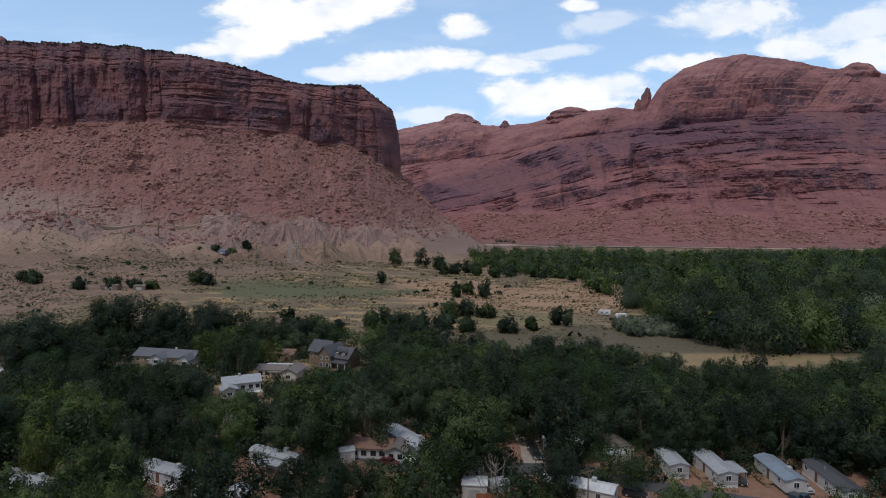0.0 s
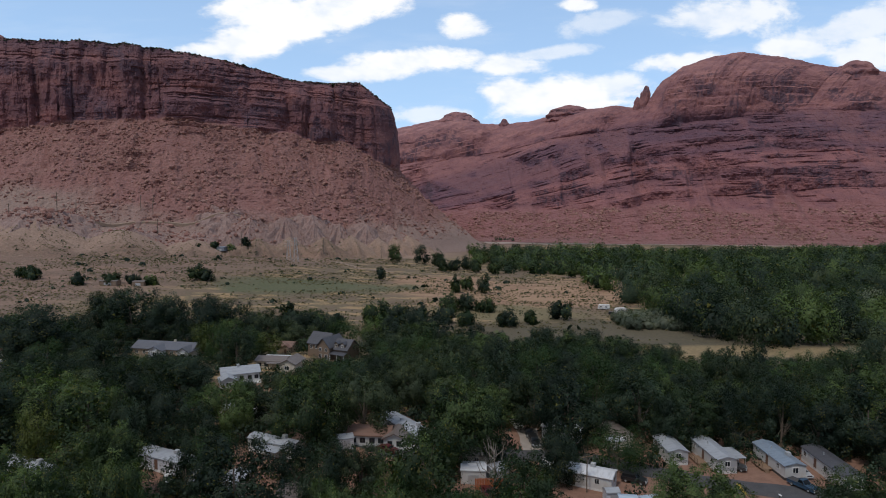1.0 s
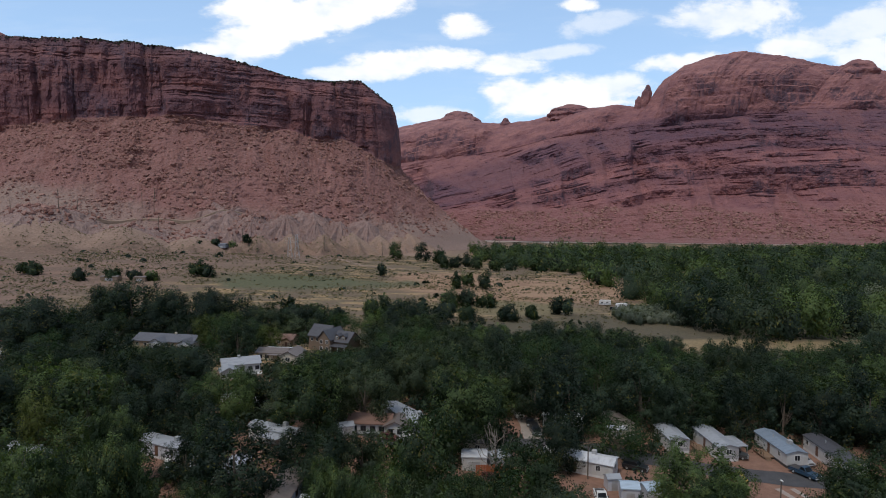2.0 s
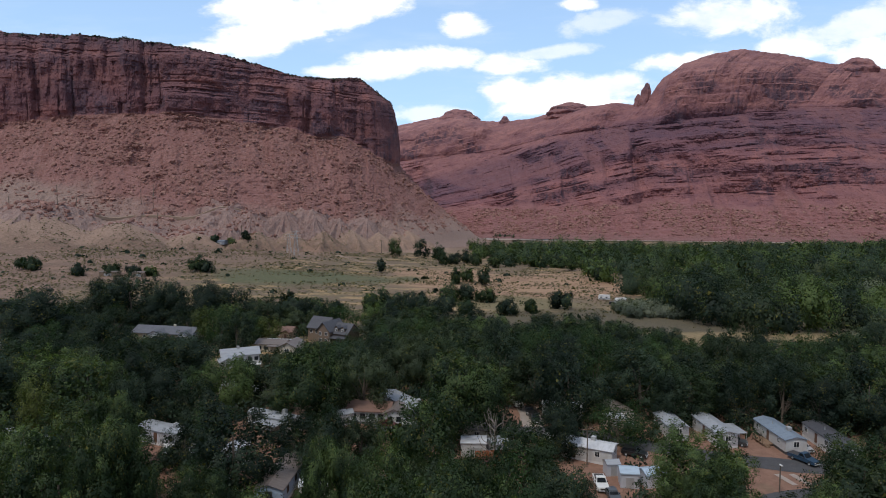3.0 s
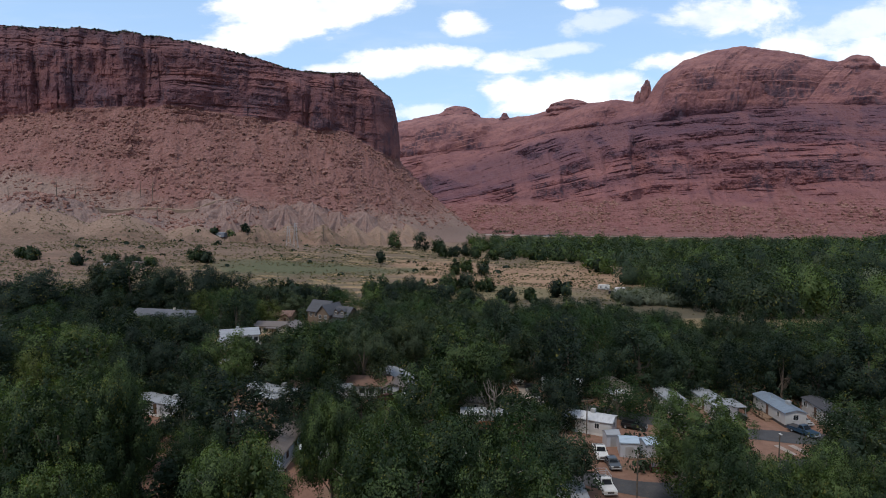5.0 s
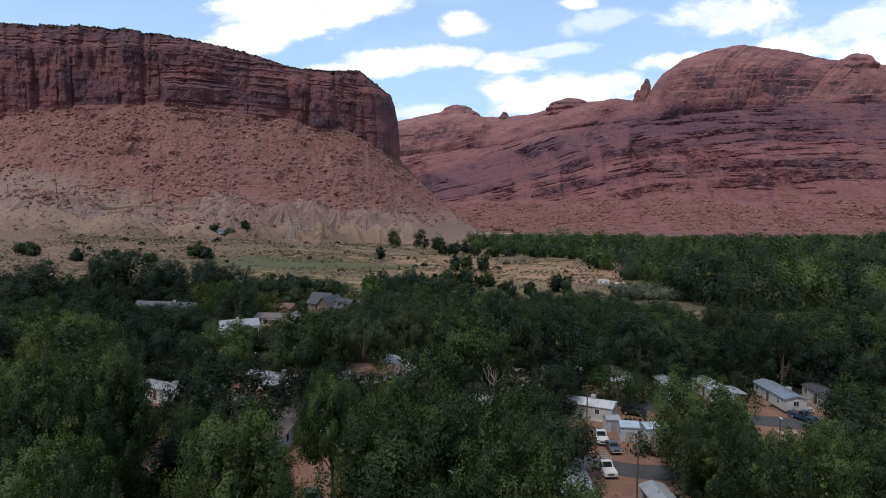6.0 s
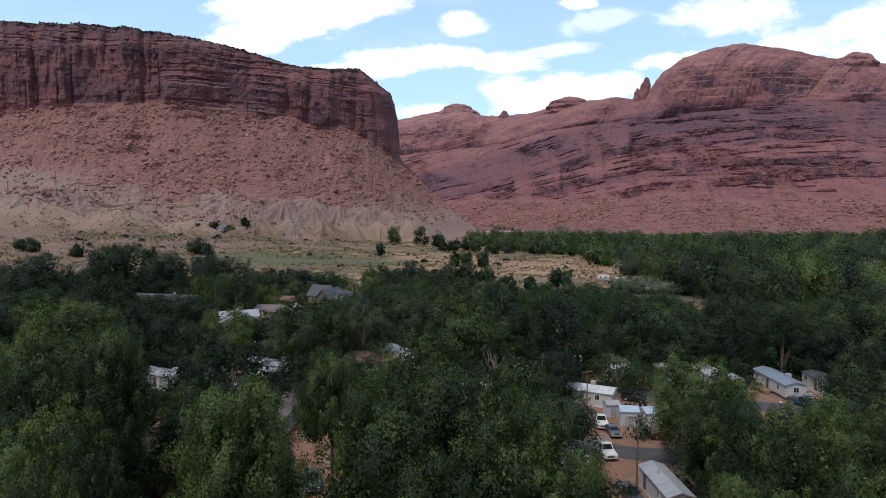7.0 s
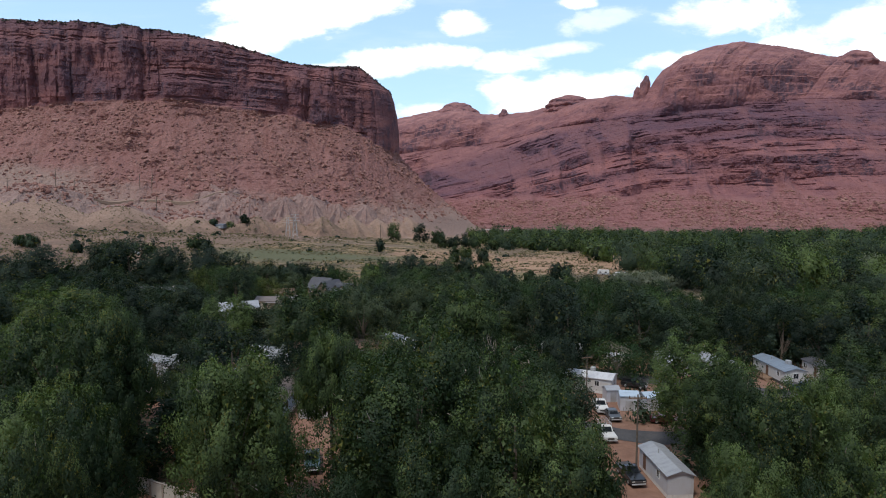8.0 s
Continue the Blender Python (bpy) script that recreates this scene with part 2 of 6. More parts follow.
def leaf_material(name, dark, light, dry=(0.16, 0.15, 0.03), dryness=0.04):
    m, n, s = material(name, 0.6)
    isle = n.node("ShaderNodeNewGeometry").outputs["Random Per Island"]
    own = n.node("ShaderNodeObjectInfo").outputs["Random"]
    pos = position(n)
    big = n.noise(pos, 0.25, 3.0)
    tone = n.node("ShaderNodeAttribute", attribute_name="tone").outputs["Fac"]
    f = n.math("ADD", n.math("ADD", n.math("MULTIPLY", isle, 0.07), n.math("SUBTRACT", n.math("MULTIPLY", own, 0.78), 0.18)), n.math("MULTIPLY", n.math("SUBTRACT", big, 0.5), 0.8))
    f = n.math("ADD", f, tone)
    col = n.mix(n.ramp(f, 0.1, 0.85, smooth=False), dark, light)
    col = n.mix(n.ramp(n.math("ADD", n.math("FRACT", n.math("MULTIPLY", isle, 37.0)), n.math("MULTIPLY", n.math("SUBTRACT", big, 0.5), 0.8)), 1.02 - dryness * 2.5, 1.08 - dryness, 0.0, 0.8), col, dry)
    n.put(col, s.inputs["Base Color"])
    n.put(0.25, s.inputs["Specular IOR Level"])
    back = n.node("ShaderNodeBsdfTranslucent", {"Color": n.mix(1.0, col, (1.3, 1.4, 0.7), "MULTIPLY")})
    mixed = n.node("ShaderNodeMixShader", {0: 0.32, 1: s.outputs[0], 2: back.outputs[0]})
    out = [k for k in n.tree.nodes if k.type == "OUTPUT_MATERIAL"][0]
    n.tree.links.new(mixed.outputs[0], out.inputs[0])
    return m


LEAF = leaf_material("cottonwood_leaf", (0.020, 0.040, 0.017), (0.115, 0.166, 0.057))
LEAF_DARK = leaf_material("elm_leaf", (0.013, 0.027, 0.018), (0.044, 0.072, 0.043))
LEAF_BRIGHT = leaf_material("mulberry_leaf", (0.024, 0.053, 0.018), (0.066, 0.112, 0.038))
LEAF_SILVER = leaf_material("olive_leaf", (0.075, 0.095, 0.070), (0.170, 0.190, 0.140), dryness=0.0)
LEAF_OLIVE = leaf_material("willow_leaf", (0.024, 0.042, 0.023), (0.078, 0.104, 0.056))
LEAF_YELLOW = leaf_material("locust_leaf", (0.045, 0.070, 0.020), (0.12, 0.14, 0.040))
SAGE = leaf_material("sagebrush_leaf", (0.15, 0.130, 0.085), (0.27, 0.225, 0.15), dryness=0.1)
BARK = plain("bark", (0.15, 0.12, 0.095), 0.95, vary=0.4, scale=2.0)
BARE_WOOD = plain("bare_wood", (0.30, 0.26, 0.22), 0.9, vary=0.3, scale=2.0)


def ground_material():
    m, n, s = material("valley_ground", 0.95)
    pos = position(n)
    x, y, z = n.split(pos)
    wide = n.noise(pos, 0.012, 5.0, 0.6, 0.4)
    mid = n.noise(n.stretch(pos, 0.04, 0.12, 0.05), 1.0, 5.0, 0.62)
    fine = n.noise(pos, 0.6, 5.0, 0.65)
    grit = n.noise(pos, 6.0, 4.0)
    earth = n.mix(n.ramp(fine, 0.3, 0.7), (0.20, 0.105, 0.072), (0.27, 0.150, 0.105))
    straw = n.mix(n.ramp(fine, 0.3, 0.7), (0.30, 0.200, 0.100), (0.42, 0.285, 0.150))
    green = n.mix(n.ramp(fine, 0.3, 0.7), (0.070, 0.085, 0.038), (0.125, 0.130, 0.065))
    brown = n.mix(n.ramp(fine, 0.3, 0.7), (0.13, 0.092, 0.060), (0.195, 0.138, 0.090))

    def patch(cx, cy, rx, ry, soft=0.5):
        dx = n.math("DIVIDE", n.math("SUBTRACT", x, cx), rx)
        dy = n.math("DIVIDE", n.math("SUBTRACT", y, cy), ry)
        d = n.math("SQRT", n.math("ADD", n.math("MULTIPLY", dx, dx), n.math("MULTIPLY", dy, dy)))
        return n.ramp(n.math("ADD", d, n.math("MULTIPLY", n.math("SUBTRACT", wide, 0.5), 2.2)), 1.0 - soft * 0.5, 1.0 + soft * 0.5, 1.0, 0.0)

    # the trailer park stands on red dirt; beyond it lie straw fields, a meadow and sage flats
    field = n.ramp(n.math("ADD", y, n.math("MULTIPLY", n.math("SUBTRACT", wide, 0.5), 60.0)), 165.0, 195.0)
    grass = n.mix(n.ramp(mid, 0.42, 0.58), brown, n.mix(0.35, green, brown))
    grass = n.mix(n.math("MULTIPLY", n.ramp(mid, 0.50, 0.60), n.ramp(x, -260.0, -120.0)), grass, straw)
    grass = n.mix(patch(50, 430, 80, 80), grass, n.mix(n.ramp(mid, 0.40, 0.55), n.mix(0.3, earth, straw), n.mix(0.4, (0.36, 0.215, 0.145), straw)))
    grass = n.mix(patch(-95, 425, 60, 28), grass, green)
    grass = n.mix(patch(36, 345, 40, 26), grass, n.mix(0.35, green, straw))
    grass = n.mix(patch(-20, 262, 70, 22), grass, n.mix(0.45, straw, earth))
    grass = n.mix(patch(95, 250, 150, 60), grass, n.mix(n.ramp(fine, 0.3, 0.7), (0.075, 0.064, 0.037), (0.120, 0.098, 0.058)))
    grass = n.mix(patch(108, 238, 75, 14), grass, n.mix(0.38, straw, green))
    park = n.mix(n.ramp(n.noise(pos, 0.09, 4.0), 0.55, 0.7, 0.0, 0.5), earth, n.mix(0.5, brown, green))
    far_left = n.ramp(n.math("SUBTRACT", n.math("MULTIPLY", y, 0.5), x), 330.0, 430.0)
    dry = n.mix(n.ramp(fine, 0.35, 0.68), (0.160, 0.100, 0.076), (0.240, 0.158, 0.118))
    dry = n.mix(n.ramp(n.noise(pos, 0.35, 4.0, 0.7), 0.52, 0.64, 0.0, 0.75), dry, (0.105, 0.090, 0.058))
    speck = n.ramp(n.noise(pos, 0.9, 3.0, 0.6), 0.58, 0.66, 0.0, 0.7)
    dry = n.mix(speck, dry, (0.080, 0.072, 0.046))
    grass = n.mix(n.math("MULTIPLY", speck, 0.7), grass, (0.075, 0.075, 0.042))
    dry = n.mix(n.ramp(n.noise(n.stretch(pos, 0.02, 0.05, 0.02), 1.0, 5.0, 0.65, 0.6), 0.48, 0.62, 0.0, 0.7), dry, (0.285, 0.180, 0.130))
    dry = n.mix(n.ramp(n.noise(n.stretch(pos, 0.05, 0.14, 0.05), 1.0, 6.0, 0.7, 0.8), 0.58, 0.66, 0.0, 0.7), dry, (0.35, 0.255, 0.19))
    # pale clay at the foot of the mesa
    toe = n.math("SUBTRACT", n.math("SUBTRACT", y, n.math("MULTIPLY", x, 0.62)), n.math("MULTIPLY", n.math("SUBTRACT", wide, 0.5), 60.0))
    clay = n.mix(n.ramp(fine, 0.3, 0.7), (0.24, 0.160, 0.120), (0.34, 0.235, 0.180))
    clay_at = n.math("MULTIPLY", n.ramp(toe, 690.0, 725.0), n.ramp(x, 60.0, -40.0))
    dry = n.mix(clay_at, dry, clay)
    grass = n.mix(clay_at, grass, clay)
    col = n.mix(field, park, n.mix(far_left, grass, dry))
    col = n.mix(n.ramp(grit, 0.35, 0.75, 0.0, 0.25), col, (0.16, 0.115, 0.085))
    n.put(col, s.inputs["Base Color"])
    bump(n, s, n.math("ADD", fine, n.math("MULTIPLY", grit, 0.2)), 0.5, 0.25)
    return m


BOULDER, _n, _s = material("boulder_sandstone", 0.95)
_n.put(_n.mix(_n.node("ShaderNodeNewGeometry").outputs["Random Per Island"], (0.190, 0.090, 0.074), (0.335, 0.192, 0.156)), _s.inputs["Base Color"])
bump(_n, _s, _n.noise(position(_n), 2.0, 4.0), 0.4, 0.3)
GROUND = ground_material()
ASPHALT = plain("asphalt", (0.075, 0.074, 0.078), 0.9, vary=0.3, scale=0.3, grime=0.35)
CONCRETE = plain("concrete", (0.36, 0.31, 0.27), 0.9, vary=0.2, scale=0.5)
WATER_M, _n, _s = material("river_water", 0.45)
_n.put(_n.mix(_n.ramp(_n.noise(position(_n), 0.02, 4.0), 0.4, 0.6), (0.30, 0.24, 0.20), (0.38, 0.31, 0.26)), _s.inputs["Base Color"])
WHITE = plain("white_paint", (0.74, 0.74, 0.73), 0.55)


# ---- shape helpers ----
def part(name, bm, mat, parent=None, label="", smooth=False):
    """Links a bmesh as one mesh object under a thing or a part."""
    me = bpy.data.meshes.new(name)
    bm.to_mesh(me)
    bm.free()
    me.materials.append(mat)
    if smooth:
        me.shade_smooth()
    ob = new(name, me)
    ob.parent = parent
    return tagged(ob, label) if label else ob


def from_arrays(name, verts, faces, mat, parent=None, label="", smooth=False, attrs=(), normals=None):
    """A mesh object from numpy arrays of points and of faces with equal corners."""
    me = bpy.data.meshes.new(name)
    verts, faces = np.asarray(verts, dtype=np.float32), np.asarray(faces, dtype=np.int32)
    nf, k = faces.shape
    me.vertices.add(len(verts))
    me.vertices.foreach_set("co", verts.ravel())
    me.loops.add(nf * k)
    me.loops.foreach_set("vertex_index", faces.ravel())
    me.polygons.add(nf)
    me.polygons.foreach_set("loop_start", np.arange(0, nf * k, k, dtype=np.int32))
    me.polygons.foreach_set("use_smooth", np.full(nf, smooth))
    me.update(calc_edges=True)
    if normals is not None:
        me.normals_split_custom_set_from_vertices(np.asarray(normals, dtype=np.float32))
    for key, values in attrs:
        me.attributes.new(key, "FLOAT", "POINT").data.foreach_set("value", np.asarray(values, dtype=np.float32).ravel())
    me.materials.append(mat)
    ob = new(name, me)
    ob.parent = parent
    return tagged(ob, label) if label else ob


def box(bm, x0, x1, y0, y1, z0, z1, bevel=0.0):
    made = bmesh.ops.create_cube(bm, size=1.0)["verts"]
    for v in made:
        v.co = Vector((x0 + (v.co.x + 0.5) * (x1 - x0), y0 + (v.co.y + 0.5) * (y1 - y0), z0 + (v.co.z + 0.5) * (z1 - z0)))
    if bevel:
        edges = list({e for v in made for e in v.link_edges})
        bmesh.ops.bevel(bm, geom=edges, offset=bevel, segments=1, affect="EDGES")


def block(name, x0, x1, y0, y1, z0, z1, mat, parent, bevel=0.0, label=""):
    bm = bmesh.new()
    box(bm, x0, x1, y0, y1, z0, z1, bevel)
    return part(name, bm, mat, parent, label)


def prism(bm, outline, y0, y1):
    """An outline in x and z drawn out along y."""
    a = [bm.verts.new((x, y0, z)) for x, z in outline]
    b = [bm.verts.new((x, y1, z)) for x, z in outline]
    bm.faces.new(a)
    bm.faces.new(b[::-1])
    for i in range(len(a)):
        j = (i + 1) % len(a)
        bm.faces.new((a[j], a[i], b[i], b[j]))
    bmesh.ops.recalc_face_normals(bm, faces=bm.faces)


def tube(bm, path, radii, sides=6):
    """A tapered tube through the points of path."""
    rings = []
    for i, (p, r) in enumerate(zip(path, radii)):
        ahead = (Vector(path[min(i + 1, len(path) - 1)]) - Vector(path[max(i - 1, 0)])).normalized()
        side = ahead.cross(Vector((0.31, 0.95, 0.05))).normalized()
        up = side.cross(ahead)
        rings.append([bm.verts.new(Vector(p) + (side * math.cos(k * math.tau / sides) + up * math.sin(k * math.tau / sides)) * r) for k in range(sides)])
    for a, b in zip(rings, rings[1:]):
        for k in range(sides):
            bm.faces.new((a[k], a[(k + 1) % sides], b[(k + 1) % sides], b[k]))
    bm.faces.new(rings[-1])
    bm.faces.new(rings[0][::-1])


def smoothstep(a, b, x):
    t = np.clip((np.asarray(x, dtype=float) - a) / (b - a), 0, 1)
    return t * t * (3 - 2 * t)


def hashed(i, j, k, seed):
    i, j, k = (np.atleast_1d(np.asarray(q)).astype(np.int64) for q in (i, j, k))
    h = (i * 374761393 + j * 668265263 + k * 2147483647 + seed * 974711) & 0xFFFFFFFF
    h = ((h ^ (h >> 13)) * 1274126177) & 0xFFFFFFFF
    h = ((h ^ (h >> 16)) * 2246822519) & 0xFFFFFFFF
    return ((h ^ (h >> 15)) & 0xFFFFFF) / float(0xFFFFFF)


def lattice(x, y, z, seed=0):
    """Smooth value noise from 0 to 1."""
    x, y, z = np.broadcast_arrays(np.asarray(x, float), np.asarray(y, float), np.asarray(z, float))
    i, j, k = np.floor(x), np.floor(y), np.floor(z)
    fx, fy, fz = (f * f * (3 - 2 * f) for f in (x - i, y - j, z - k))
    total = 0.0
    for a in (0, 1):
        for b in (0, 1):
            for c in (0, 1):
                w = (fx if a else 1 - fx) * (fy if b else 1 - fy) * (fz if c else 1 - fz)
                total = total + w * hashed(i + a, j + b, k + c, seed)
    return total


def fbm(x, y, z, seed=0, octaves=4, gain=0.5):
    total, size, amp = 0.0, 0.0, 1.0
    for o in range(octaves):
        f = 2.03 ** o
        total, size, amp = total + amp * lattice(x * f, y * f, z * f, seed + o), size + amp, amp * gain
    return total / size


MOUNDS = ((-192, 634, 29, 21), (-161, 648, 25, 25), (-138, 676, 31, 21), (-109, 674, 25, 27), (-84, 706, 30, 21), (-55, 722, 25, 22), (-218, 640, 32, 17), (-352, 548, 75, 27), (-285, 566, 55, 19), (-232, 590, 42, 13), (-176, 604, 26, 17), (-150, 622, 24, 19), (-205, 612, 26, 15), (-120, 640, 26, 20),
          (-96, 668, 28, 22), (-70, 690, 26, 20), (-132, 655, 22, 22), (-40, 740, 34, 22), (-160, 650, 24, 24), (-400, 500, 70, 20))


def mounds(x, y):
    """Low clay hills at the foot of the mesa, gullied like pleated cones."""
    z = np.zeros(np.broadcast(x, y).shape)
    if np.max(y) < 400:
        return z
    for k, (cx, cy, r, h) in enumerate(MOUNDS):
        dx, dy = x - cx, y - cy
        a = np.arctan2(dy, dx)
        d = np.hypot(dx, dy) / r
        wob = 2.4 * (fbm(x / 14, y / 14, 0.5, 60, 2) - 0.5)
        pleat = 1 + (0.46 if r < 40 else 0.16) * (np.abs(np.sin(a * 4.5 + k + wob)) - 0.6) + (0.16 if r < 40 else 0.10) * (np.abs(np.sin(a * 9.5 + 2.1 * k + wob)) - 0.6) + 0.3 * (fbm(x / 18, y / 18, 0, 61, 2) - 0.5)
        t = np.clip(1 - d * pleat, 0, 1)
        z = np.maximum(z, h * (t if r < 40 else smoothstep(0, 1, t)))
    return z


def ground_z(x, y):
    """Height of the valley floor: level at the trailer park, sinking to the river, rising to the mesa's foot."""
    x, y = np.asarray(x, float), np.asarray(y, float)
    z = -5.5 * smoothstep(170, 370, y) - 6.5 * smoothstep(450, 1000, y)
    z = z + 0.058 * np.clip(40 - x, 0, 600) * smoothstep(250, 520, y)
    z = z + 2.2 * smoothstep(34, -12, x) * smoothstep(62, 96, y) * smoothstep(290, 215, y)
    z = z + (fbm(x / 60, y / 60, 0, 5) - 0.5) * 2.2 * smoothstep(170, 300, y)
    return z + mounds(x, y)


def gz(x, y):
    return float(ground_z([x], [y])[0])


# ---- ground ----
def build_ground():
    xs = np.concatenate([np.linspace(-4800, -700, 22), np.arange(-660, -262, 6.0), np.arange(-258, 0, 2.0), np.arange(4, 700, 6.0), np.linspace(720, 4800, 22)])
    ys = np.concatenate([np.linspace(-4800, -100, 14), np.arange(-60, 572, 5.0), np.arange(574, 764, 2.0), np.linspace(770, 1500, 60), np.linspace(1600, 4800, 12)])
    gx, gy = np.meshgrid(xs, ys)
    z = ground_z(gx, gy)
    # river channel
    z = z - 2.5 * np.exp(-((gy - river_y(gx)) / 36.0) ** 2) * smoothstep(60, 100, gx)
    verts = np.stack([gx, gy, z], -1).reshape(-1, 3)
    nx = len(xs)
    i = np.arange((len(ys) - 1) * (nx - 1))
    r, c = i // (nx - 1), i % (nx - 1)
    a = r * nx + c
    ob = from_arrays("ground", verts, np.stack([a, a + 1, a + nx + 1, a + nx], -1), GROUND, smooth=True)
    tagged(ob, "dry valley floor of red dirt, straw grass and sage", "ground", kind="structure")


def river_y(x):
    x = np.asarray(x, float)
    return 1085 - 0.13 * (x - 90) - 0.00010 * (x - 90) ** 2


def build_river():
    x = np.linspace(60, 1400, 120)
    y = river_y(x)
    w = 26 + 5 * np.sin(x / 70)
    z = ground_z(x, y) - 0.75
    a, b = np.stack([x, y - w, z], -1), np.stack([x, y + w, z], -1)
    n = len(x)
    i = np.arange(n - 1)
    ob = from_arrays("water", np.concatenate([a, b]), np.stack([i, i + 1, i + 1 + n, i + n], -1), WATER_M, smooth=True)
    tagged(ob, "pale brown river at the foot of red cliffs", "river", kind="structure")


build_ground()
build_river()


# ---- the red mesa and the ridge across the river ----
def stations(u, table):
    """Guide lines: each column of the table along u, softened."""
    t = np.asarray(table, float)
    cols = [np.interp(u, t[:, 0], t[:, c]) for c in range(1, t.shape[1])]
    return cols


def soften(a, n):
    k = np.hanning(2 * n + 3)[1:-1]
    return np.convolve(np.pad(a, n, mode="edge"), k / k.sum(), mode="valid")


def loft(name, verts, zone, bed, mat, label, clay=0.0):
    nu, nv = verts.shape[:2]
    i = np.arange((nu - 1) * (nv - 1))
    r, c = i // (nv - 1), i % (nv - 1)
    a = r * nv + c
    ob = from_arrays(name, verts.reshape(-1, 3), np.stack([a, a + nv, a + nv + 1, a + 1], -1), mat, attrs=(("zone", zone), ("bed", bed), ("clay", np.broadcast_to(clay, zone.shape))))
    return tagged(ob, label, name, kind="structure")


def ledges(level, size, seed):
    """Cliff-and-bench stairs: leaning out through each bed and falling back at its top, -0.5 to 0.5, each bed of its own strength."""
    level = level + size * 0.9 * (lattice(level / (size * 1.7), 0.5, 0.5, seed + 9) - 0.5) * 2
    q = level / size
    i = np.floor(q)
    f = q - i
    h = hashed(i, i * 0 + 5, i * 0 + 11, seed)
    return (f / 0.8 * (f < 0.8) + (1 - f) / 0.2 * (f >= 0.8) - 0.5) * (0.25 + 0.75 * h)


def hardness(level, uu, seed, thick=21.0, thin=6.0):
    """How hard each bed of rock is, 0 to 1: thick and thin beds, fading a little along the cliff."""
    along = uu / 150.0
    a = lattice(level / thick, along, 0.3, seed)
    b = lattice(level / thin, along * 2.0, 0.7, seed + 3)
    c = lattice(level / (thin * 0.42), along * 3.0, 0.1, seed + 5)
    return smoothstep(0.44, 0.54, 0.40 * a + 0.38 * b + 0.22 * c)


def profile(z, steep, soft_cot, hard_cot):
    """Share of the way back, 0 to 1, that each row of a slope has gone: hard beds stand up, soft beds lie back."""
    cot = soft_cot + (hard_cot - soft_cot) * steep
    dz = np.abs(np.diff(z, axis=1, prepend=z[:, :1]))
    run = np.cumsum(cot * dz, axis=1)
    return run / run[:, -1:]


def leaning(run, z):
    """Metres back for each metre up, along each column of a slope."""
    dr, dz = np.gradient(run, axis=1), np.gradient(z, axis=1)
    return np.clip(dr / np.maximum(np.abs(dz), 0.05), 0, 1.3)


# along the mesa: place of the rim (x, y, z), foot of the cliff (x, y, z), toe of the slope (x, y, z)
MESA_LINES = (
    (0, -1000, 720, 262, -985, 690, 140, -720, 300, 22),
    (400, -543, 778, 254, -535, 752, 141, -345, 492, 15),
    (560, -392, 788, 254, -380, 762, 154, -292, 548, 11),
    (640, -345, 795, 248, -330, 768, 154, -245, 570, 9),
    (700, -268, 816, 236, -262, 790, 153, -198, 590, 7),
    (790, -183, 856, 218, -178, 830, 139, -126, 632, 4),
    (850, -136, 876, 219, -128, 850, 134, -70, 690, 1),
    (885, -100, 895, 224, -96, 868, 118, -20, 775, -2),
    (910, -82, 912, 210, -77, 890, 108, 28, 850, -6),
    (935, -71, 930, 196, -67, 922, 104, 66, 935, -9),
    (990, -76, 985, 196, -63, 985, 104, 78, 1015, -11),
    (1200, -160, 1180, 200, -140, 1185, 105, 20, 1230, -12),
)


